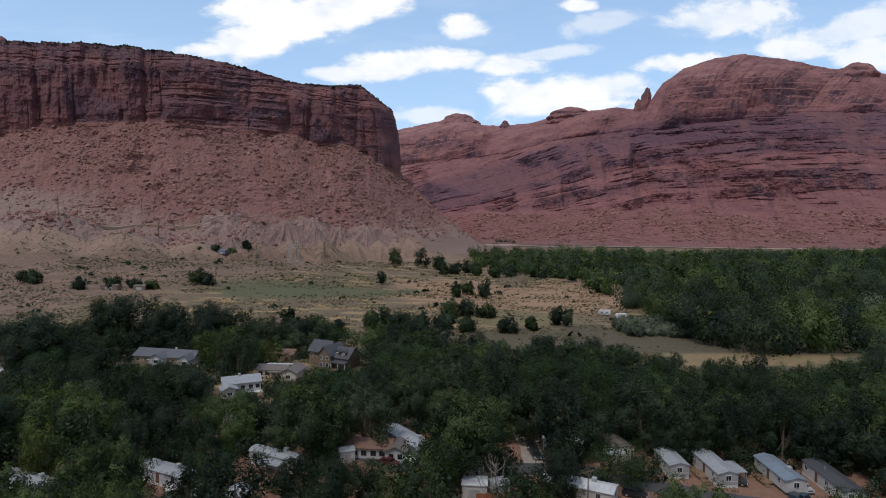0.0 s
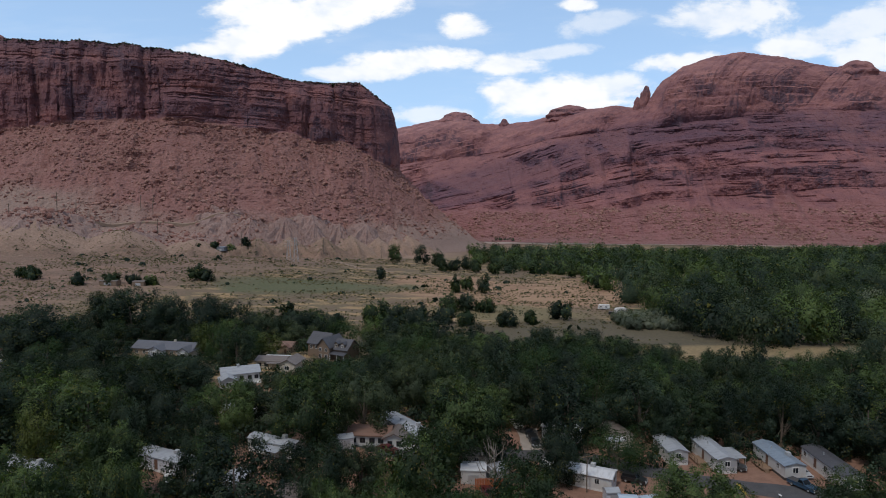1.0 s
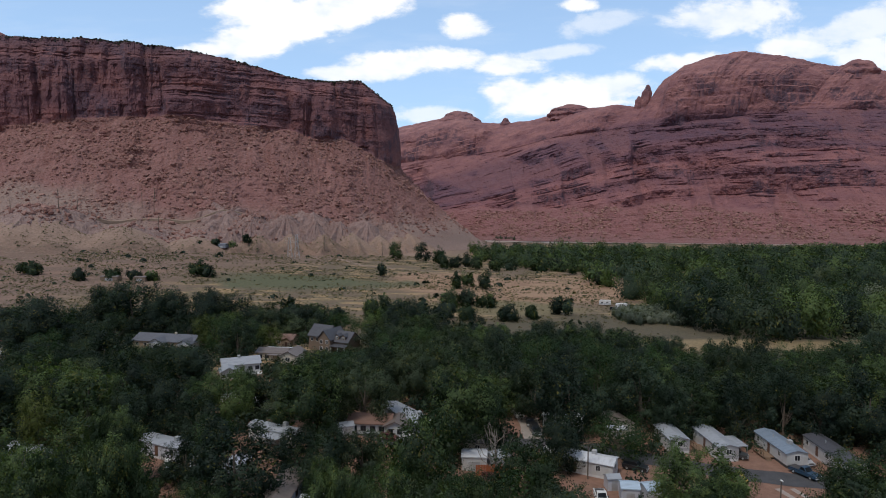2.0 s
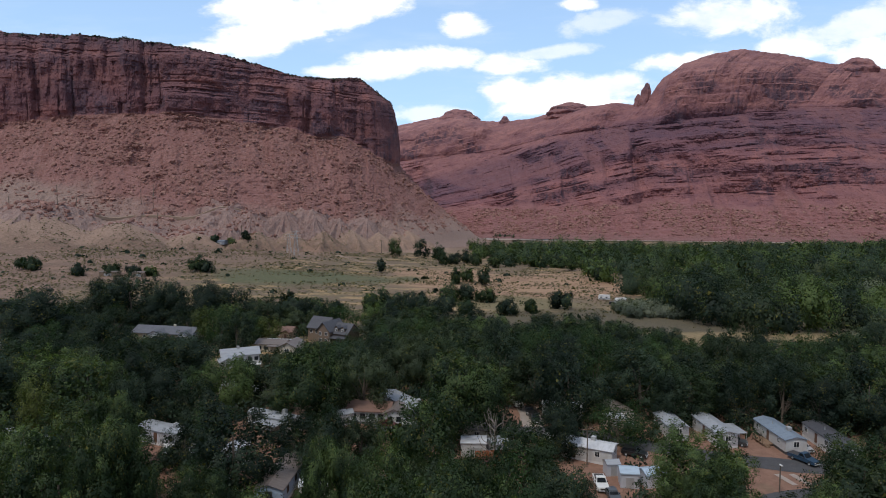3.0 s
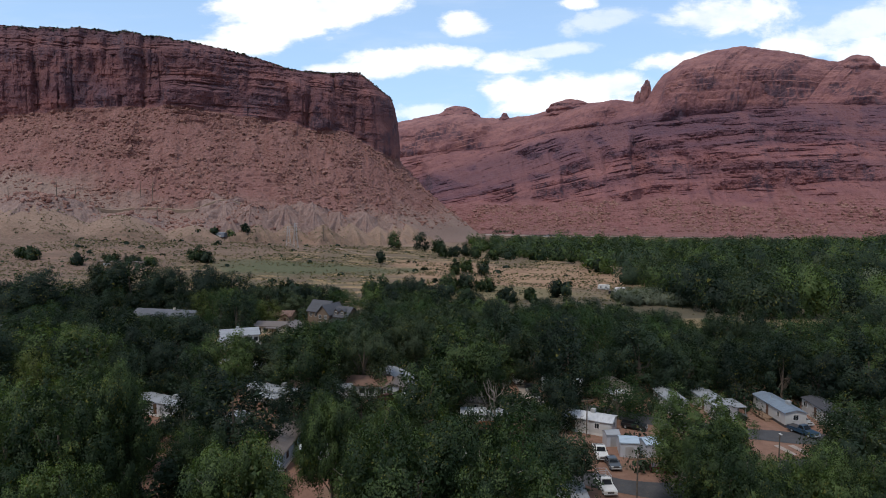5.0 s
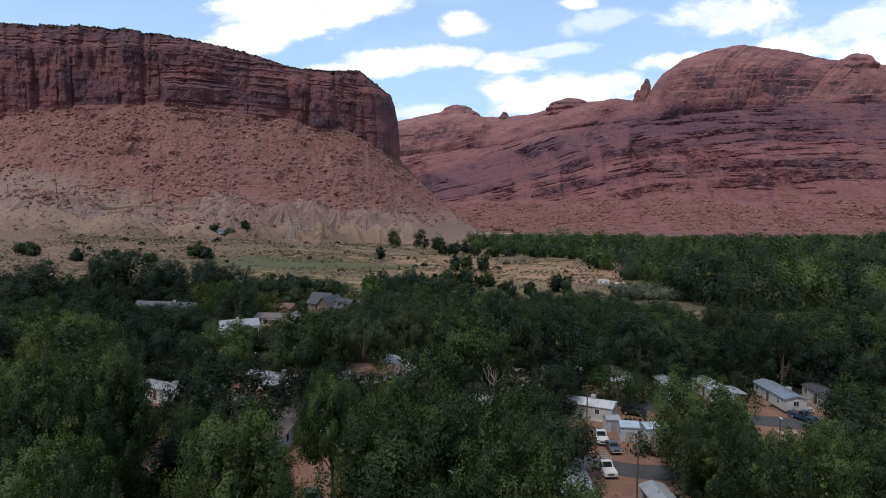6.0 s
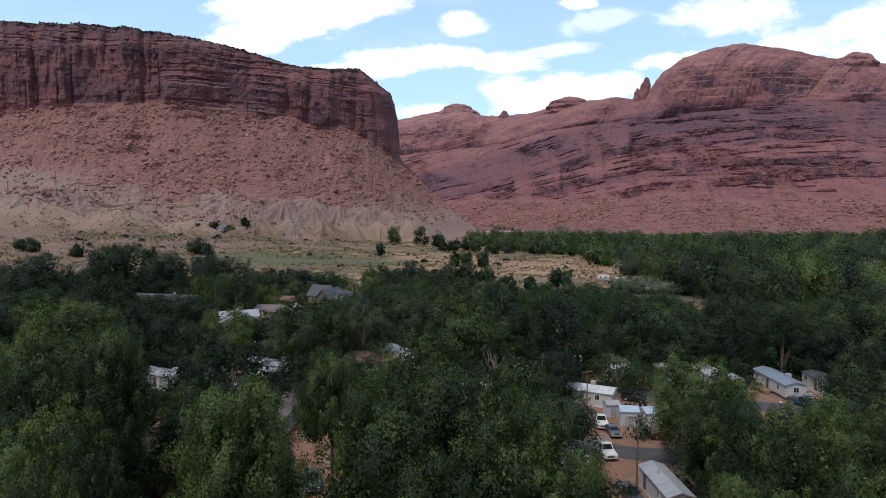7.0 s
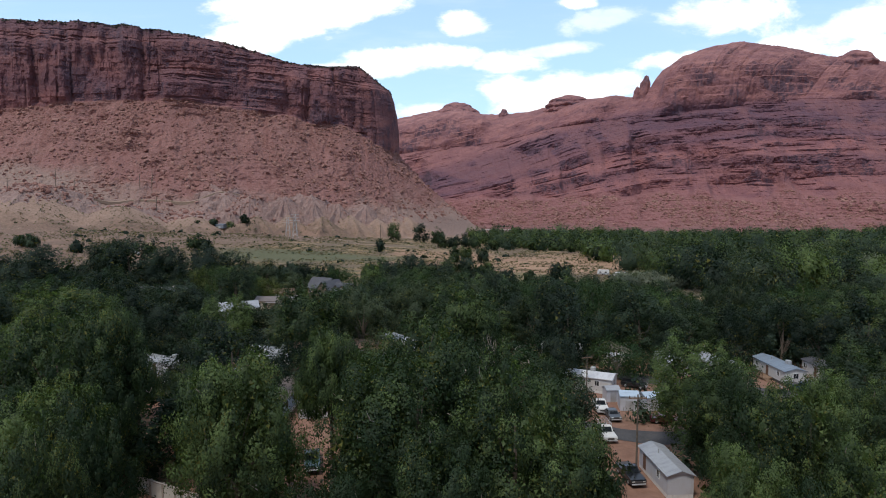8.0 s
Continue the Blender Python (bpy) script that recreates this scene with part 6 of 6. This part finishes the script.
def utility_pole(x, y, h, turn, label, arms=1, group="utility poles", thick=0.14):
    root = new("utility_pole")
    bm = bmesh.new()
    tube(bm, [(0, 0, -0.5), (0, 0, h * 0.5), (0, 0, h)], [thick, thick * 0.85, thick * 0.65], 8)
    part("pole", bm, BARK, root)
    for k in range(arms):
        z = h - 0.5 - k * 1.4
        arm = block("crossarm", -1.2, 1.2, -0.07, 0.07, z - 0.07, z + 0.07, TIMBER, root)
        for px in (-1.1, -0.4, 0.4, 1.1):
            bm = bmesh.new()
            bmesh.ops.create_cone(bm, cap_ends=True, segments=6, radius1=0.07, radius2=0.04, depth=0.25, matrix=pose(px, 0, z + 0.19))
            part("insulator", bm, DARK, arm)
    root.matrix_basis = pose(x, y, gz(x, y), 0, 0, turn)
    return tagged(root, label, "utility pole", group)


def street_lamp(x, y, h):
    root = new("street_lamp")
    bm = bmesh.new()
    tube(bm, [(0, 0, -0.3), (0, 0, h * 0.5), (0, 0, h)], [0.13, 0.11, 0.09], 8)
    part("pole", bm, BARK, root)
    bm = bmesh.new()
    box(bm, -0.16, 0.16, -0.55, 0.16, h, h + 0.16, 0.03)
    part("lamp_head", bm, WHITE, root, "white lamp head")
    root.matrix_basis = pose(x, y, gz(x, y), 0, 0, 0)
    tagged(root, "brown pole with a small white yard lamp", "street lamp")


utility_pole(26.1, 81.3, 11.0, 0, "brown wooden utility pole beside a mobile home")
utility_pole(27.6, 117.0, 7.5, 20, "thin wooden utility pole by a white trailer")
street_lamp(58.2, 105.6, 4.9)
utility_pole(24, 424, 11, 30, "lone wooden pole in the dry field", group="poles in the fields")
utility_pole(29, 420, 9, 30, "lone wooden pole in the dry field", group="poles in the fields")


def slope_z(x, y):
    """Height of the mesa's slope or of the plain at a place."""
    d = np.hypot(mesa_p[..., 0] - x, mesa_p[..., 1] - y) + (mesa_zone > 0.2) * 1e3
    i = np.unravel_index(np.argmin(d), d.shape)
    return max(gz(x, y), float(mesa_p[i][2])) if d[i] < 4 else gz(x, y)


def far_pole(x, y, h):
    root = new("utility_pole")
    bm = bmesh.new()
    tube(bm, [(0, 0, -1.0), (0, 0, h * 0.5), (0, 0, h)], [0.34, 0.3, 0.24], 6)
    part("pole", bm, BARK, root)
    block("crossarm", -1.6, 1.6, -0.12, 0.12, h - 1.3, h - 1.05, TIMBER, root)
    root.matrix_basis = pose(x, y, slope_z(x, y), 0, 0, 25)
    tagged(root, "tall dark power line pole below the mesa", "utility pole", "power line below the mesa")


for row in ((-367, 537, 12), (-340, 560, 19), (-352, 610, 14), (-268, 596, 14), (-304, 640, 15), (-292, 640, 15), (-298, 655, 15), (-190, 598, 16), (-116, 618, 15), (-62, 640, 14)):
    far_pole(*row)



def slope_track(path, width):
    """A pale dirt track benched into the foot of the mesa's slope."""
    pts = np.asarray(path, float)
    t = np.concatenate([[0], np.cumsum(np.hypot(*np.diff(pts, axis=0).T))])
    s = np.linspace(0, t[-1], int(t[-1] / 4))
    x, y = soften(np.interp(s, t, pts[:, 0]), 4), soften(np.interp(s, t, pts[:, 1]), 4)
    z = soften(np.array([slope_z(a, b) for a, b in zip(x, y)]), 4) + 1.1
    dx, dy = np.gradient(x), np.gradient(y)
    ln = np.hypot(dx, dy)
    side = np.stack([-dy / ln, dx / ln, np.full_like(x, 0.12)], -1) * width / 2
    mid = np.stack([x, y, z], -1)
    drop = np.array((0, 0, -3.0))
    v = np.concatenate([mid - side + drop, mid - side, mid + side, mid + side + drop])
    n, i = len(s), np.arange(len(s) - 1)
    f = np.concatenate([np.stack([i + a * n, i + 1 + a * n, i + 1 + (a + 1) * n, i + (a + 1) * n], -1) for a in range(3)])
    tagged(from_arrays("road", v, f, TRACK, smooth=False), "pale dirt track cut across the foot of the mesa", "road", kind="structure")


slope_track(((-332, 600), (-307, 622), (-272, 632), (-237, 642), (-203, 660), (-158, 684), (-113, 712)), 4.5)

# ---- vehicles ----
def paint(name, colour):
    m, n, s = material(name, 0.28)
    n.put(n.mix(n.ramp(n.noise(position(n), 1.2, 4.0), 0.4, 0.7, 0.0, 0.3), colour, tuple(c * 0.7 + 0.03 for c in colour)), s.inputs["Base Color"])
    n.put(0.5, s.inputs["Coat Weight"])
    return m


PAINTS = {"white": paint("white_car_paint", (0.72, 0.72, 0.70)), "black": paint("black_car_paint", (0.012, 0.013, 0.015)), "blue": paint("blue_car_paint", (0.03, 0.07, 0.12)),
          "silver": paint("silver_car_paint", (0.42, 0.43, 0.44)), "red": paint("red_car_paint", (0.085, 0.012, 0.014)), "green": paint("dark_green_car_paint", (0.015, 0.045, 0.035)),
          "grey": paint("dark_grey_car_paint", (0.06, 0.065, 0.07))}
TYRE = plain("tyre_rubber", (0.02, 0.02, 0.02), 0.9)
LENS, _n, _s = material("lamp_lens", 0.15)
_n.put((0.6, 0.6, 0.58), _s.inputs["Base Color"])


def vehicle(kind, colour, x, y, turn, label, rack=False):
    """A car with its nose towards -y, on four wheels."""
    long, wide = {"pickup": (5.6, 1.95), "sedan": (4.6, 1.8), "suv": (4.8, 1.9)}[kind]
    root = new({"pickup": "pickup_truck", "sedan": "car", "suv": "car"}[kind])
    half, b = wide / 2, long / 2
    hood = {"pickup": 1.08, "sedan": 0.92, "suv": 1.05}[kind]
    tail = {"pickup": 1.12, "sedan": 0.98, "suv": 1.1}[kind]
    roof = {"pickup": 1.85, "sedan": 1.42, "suv": 1.75}[kind]
    side = {"pickup": [(-b, 0.45), (b, 0.45), (b, tail), (b - 0.05, tail), (0.6, tail), (-b * 0.36, hood + 0.04), (-b + 0.12, hood - 0.08), (-b, 0.8)],
            "sedan": [(-b, 0.35), (b, 0.35), (b, 0.8), (b - 0.1, tail), (b * 0.55, tail + 0.02), (-b * 0.40, hood + 0.03), (-b + 0.2, hood - 0.2), (-b, 0.62)],
            "suv": [(-b, 0.42), (b, 0.42), (b, 0.9), (b - 0.05, tail), (-b * 0.42, hood + 0.04), (-b + 0.15, hood - 0.1), (-b, 0.75)]}[kind]
    m = Matrix(((0, 1, 0, 0), (1, 0, 0, 0), (0, 0, 1, 0), (0, 0, 0, 1)))

    def extrude(outline, x0, x1, taper=0.0, bevel=0.0):
        bm = bmesh.new()
        prism(bm, outline, x0, x1)
        bm.transform(m)
        if taper:
            for v in bm.verts:
                if v.co.z > hood + 0.15:
                    v.co.x *= taper
        if bevel:
            bmesh.ops.bevel(bm, geom=list(bm.edges), offset=bevel, segments=2, affect="EDGES")
        bmesh.ops.recalc_face_normals(bm, faces=bm.faces)
        return bm

    body = part("body", extrude(side, -half, half, 0, 0.05), PAINTS[colour], root)
    a0, a1, a2, a3 = {"pickup": (-b * 0.36, -b * 0.12, 0.32, 0.6), "sedan": (-b * 0.42, -b * 0.05, b * 0.36, b * 0.68), "suv": (-b * 0.42, -b * 0.12, b - 0.35, b - 0.1)}[kind]
    part("cabin", extrude([(a0, hood), (a3, tail - 0.02), (a2, roof), (a1, roof)], -half + 0.08, half - 0.08, 0.88, 0.03), PAINTS[colour], root)
    bm = bmesh.new()
    q = ((a0 + 0.06, hood + 0.07), (a1 - 0.02, roof - 0.08))
    vs = [bm.verts.new((sx * (half - 0.2 - (0.1 if k else 0)), q[k][0] - 0.03, q[k][1] + 0.02)) for k, sx in ((0, -1), (0, 1), (1, 1), (1, -1))]
    f = bm.faces.new(vs)
    bmesh.ops.solidify(bm, geom=[f], thickness=0.02)
    part("windscreen", bm, GLASS, root)
    for s in (-1, 1):
        bm = bmesh.new()
        xw = s * (half - 0.10)
        tw = s * (half * 0.88 - 0.02)
        vs = [bm.verts.new(p) for p in ((xw, a0 + 0.25, hood + 0.1), (xw, a3 - 0.15, tail + 0.06), (tw, a2 - 0.05, roof - 0.1), (tw, a1 + 0.08, roof - 0.1))]
        f = bm.faces.new(vs)
        bmesh.ops.solidify(bm, geom=[f], thickness=0.03)
        part("side_window", bm, GLASS, root)
        block("headlight", s * (half - 0.27) - 0.2, s * (half - 0.27) + 0.2, -b - 0.02, -b + 0.1, 0.68, 0.86, LENS, root, 0.02)
        block("mirror", s * half - 0.02 if s > 0 else -half - 0.2, s * half + 0.2 if s > 0 else -half + 0.02, a0 + 0.3, a0 + 0.42, hood + 0.05, hood + 0.25, DARK, root)
    block("grille", -0.5, 0.5, -b - 0.03, -b + 0.05, 0.58, 0.86, DARK, root)
    block("bumper", -half + 0.05, half - 0.05, -b - 0.1, -b + 0.1, 0.38, 0.56, GALV, root, 0.03)
    if kind == "pickup":
        block("bed", -half + 0.15, half - 0.15, 0.72, b - 0.12, tail - 0.05, tail + 0.012, DARK, root)
    for sx in (-1, 1):
        for wy in (-b * 0.62, b * 0.60):
            bm = bmesh.new()
            bmesh.ops.create_cone(bm, cap_ends=True, segments=16, radius1=0.37, radius2=0.37, depth=0.24, matrix=Matrix.Translation((sx * (half - 0.1), wy, 0.37)) @ pose(0, 0, 0, 0, 90, 0))
            wheel = part("wheel", bm, TYRE, root)
            bm = bmesh.new()
            bmesh.ops.create_cone(bm, cap_ends=True, segments=12, radius1=0.21, radius2=0.18, depth=0.26, matrix=Matrix.Translation((sx * (half - 0.09), wy, 0.37)) @ pose(0, 0, 0, 0, 90, 0))
            part("rim", bm, GALV, wheel)
    if rack:
        bm = bmesh.new()
        for px in (-half + 0.12, half - 0.12):
            for py in (-b * 0.1, b * 0.35, b - 0.15):
                box(bm, px - 0.03, px + 0.03, py - 0.03, py + 0.03, tail, 2.2)
            box(bm, px - 0.03, px + 0.03, -b * 0.12, b - 0.1, 2.17, 2.23)
        for py in (0, b * 0.3, b * 0.6, b - 0.15):
            box(bm, -half + 0.1, half - 0.1, py - 0.03, py + 0.03, 2.17, 2.23)
        part("ladder_rack", bm, GALV, root, "pale metal ladder rack")
    root.matrix_basis = pose(x, y, gz(x, y) + 0.07, 0, 0, turn)
    return tagged(root, label, "pickup truck" if kind == "pickup" else "car", "vehicles of the trailer park")


for row in (
    ("pickup", "white", 25.4, 94.6, 3, "white pickup truck with ladder rack on the lane", True), ("pickup", "white", 27.9, 107.8, -4, "white pickup truck parked on dirt"),
    ("sedan", "grey", 28.9, 103.6, 2, "dark grey car parked before a white pickup"), ("pickup", "black", 24.9, 80.0, 6, "black pickup truck on red dirt"),
    ("pickup", "blue", 69.8, 118.6, 25, "blue pickup truck parked before a mobile home"), ("sedan", "silver", 73.0, 124.5, 5, "silver car beside a white mobile home"),
    ("suv", "black", 38.0, 121.5, 60, "dark car in the shade of a tree"), ("suv", "black", 21.0, 140.5, 4, "black car parked on a gravel drive"),
    ("sedan", "black", 20.6, 146.0, -3, "black car with windscreen glinting on the drive"), ("pickup", "white", 18.2, 151.5, 10, "white pickup truck at the end of the drive"),
    ("suv", "black", -25.0, 138.0, 20, "dark car parked by a lane"), ("sedan", "red", -11.5, 131.8, 60, "red car beside a white house"),
    ("sedan", "white", -8.0, 133.5, 60, "white car beside a red one"), ("sedan", "red", 8.6, 113.2, 12, "red car before an orange fence"),
    ("pickup", "green", -17.3, 81.5, 12, "dark green pickup truck on a pale drive"), ("suv", "white", -51.6, 116.5, 25, "white car parked before a trailer"),
    ("suv", "white", -65.0, 114.5, -20, "white car under trees"), ("suv", "silver", -47.0, 117.0, 10, "silver car beside a trailer"),
    ("sedan", "silver", -58.0, 233.5, 70, "silver car behind the cottage"), ("suv", "black", 92.0, 337.0, 70, "dark car beside white camper trailers"),
    ("suv", "grey", 60.5, 127.5, 60, "dark car beside a timber deck"), ("sedan", "red", 37.0, 101.5, 80, "red and white car under a tree"),
):
    vehicle(*row)


def camper(x, y, ln, turn):
    root = new("camper_trailer")
    bm = bmesh.new()
    prism(bm, [(-ln / 2, 0.6), (ln / 2, 0.6), (ln / 2, 2.7), (ln / 2 - 0.3, 3.0), (-ln / 2 + 0.6, 3.0), (-ln / 2, 2.2)], 0, 2.5)
    part("body", bm, WHITE, root)
    for k in (-0.25, 0.2):
        block("window", k * ln - 0.5, k * ln + 0.5, -0.03, 0.02, 1.5, 2.1, GLASS, root)
    block("stripe", -ln / 2 + 0.2, ln / 2 - 0.1, -0.02, 0.02, 1.0, 1.2, PAINTS["blue"], root)
    for s in (-0.5, 0.5):
        for yy in (0.15, 2.2):
            bm = bmesh.new()
            bmesh.ops.create_cone(bm, cap_ends=True, segments=12, radius1=0.35, radius2=0.35, depth=0.22, matrix=Matrix.Translation((s, yy + 0.07, 0.35)) @ pose(0, 0, 0, 90, 0, 0))
            part("wheel", bm, TYRE, root)
    root.matrix_basis = pose(x, y, gz(x, y), 0, 0, turn)
    return tagged(root, "white camper trailer at the edge of a field", "camper trailer", "camper trailers")


camper(91.0, 353.0, 6.5, -15)
camper(97.5, 341.0, 6.0, 10)


def lattice_tower(x, y, h):
    root = new("lattice_tower")
    for sx, sy in ((-1, -1), (1, -1), (1, 1), (-1, 1)):
        bm = bmesh.new()
        tube(bm, [(sx * 2.2, sy * 2.2, -0.5), (sx * 1.0, sy * 1.0, h * 0.6), (sx * 0.5, sy * 0.5, h)], [0.14, 0.11, 0.08], 4)
        part("leg", bm, GALV, root)
    for k in range(5):
        z, r = h * (0.1 + 0.18 * k), 2.2 - 1.5 * (0.1 + 0.18 * k)
        bm = bmesh.new()
        for a, c in (((-r, -r), (r, -r)), ((r, -r), (r, r)), ((r, r), (-r, r)), ((-r, r), (-r, -r))):
            tube(bm, [(*a, z), (*c, z + h * 0.16)], [0.07, 0.07], 4)
        part("brace", bm, GALV, root)
    for k in range(3):
        block("crossarm", -4.5 + k * 0.6, 4.5 - k * 0.6, -0.1, 0.1, h * (0.72 + 0.12 * k) - 0.1, h * (0.72 + 0.12 * k) + 0.1, GALV, root)
    root.matrix_basis = pose(x, y, gz(x, y), 0, 0, 25)
    return tagged(root, "grey steel lattice pylon on the plain", "pylon", "pylons")


lattice_tower(-130, 560, 22)
lattice_tower(-140, 575, 18)


# ---- a dead tree, sheds on the plain, a gate frame ----
def dead_tree(x, y, h):
    root = new("dead_tree")
    rng = np.random.default_rng(33)
    bm = bmesh.new()
    tube(bm, [(0, 0, -0.3), (0.1, 0, h * 0.35), (0.0, 0.2, h * 0.7), (0.3, 0.1, h)], [0.24, 0.18, 0.1, 0.03], 7)
    part("trunk", bm, BARE_WOOD, root)
    for k in range(16):
        z = h * rng.uniform(0.25, 0.85)
        a = rng.uniform(0, math.tau)
        ln = (1.1 - z / h) * h * 0.55 + 0.8
        out = Vector((math.cos(a), math.sin(a), 0))
        start = Vector((0.05, 0.1, z))
        knee = start + out * ln * 0.45 + Vector((0, 0, ln * 0.35))
        tip = start + out * ln * 0.7 + Vector((0, 0, ln * 0.95))
        bm = bmesh.new()
        tube(bm, [start, knee, tip], [0.09, 0.06, 0.015], 5)
        for j in range(3):
            s0 = knee.lerp(tip, 0.2 + 0.25 * j)
            tube(bm, [s0, s0 + Vector((rng.normal() * 0.4, rng.normal() * 0.4, 0.9))], [0.035, 0.01], 4)
        part("branch", bm, BARE_WOOD, root)
    root.matrix_basis = pose(x, y, gz(x, y), 0, 0, 0)
    return tagged(root, "bare grey dead tree among the sheds", "tree")


dead_tree(9.6, 112.5, 10.5)
for sx, sy, sw in ((-214, 402, 12), (-196, 405, 8)):
    shed(sx, sy, sw, 5, 2.6, -8, W["umber"], R["umber"], "low dark shed on the dry plain")
shed(-207, 586, 10, 6, 3.4, -12, W["slate"], R["blue"], "small blue building at the foot of the mesa")


def gate_frame(x, y):
    root = new("gate_frame")
    for px in (0.0, 3.4, 6.8):
        bm = bmesh.new()
        tube(bm, [(px, 0, -0.3), (px, 0, 3.2)], [0.16, 0.14], 8)
        part("post", bm, WHITE, root)
    block("beam", -0.2, 7.0, -0.12, 0.12, 3.1, 3.35, WHITE, root)
    bm = bmesh.new()
    tube(bm, [(0.1, 0, 3.1), (-2.6, -0.6, 0.0)], [0.13, 0.13], 6)
    part("brace", bm, WHITE, root)
    root.matrix_basis = pose(x, y, gz(x, y), 0, 0, 5)
    return tagged(root, "white pipe gate frame beside a straw field", "gate")


gate_frame(133.5, 213)
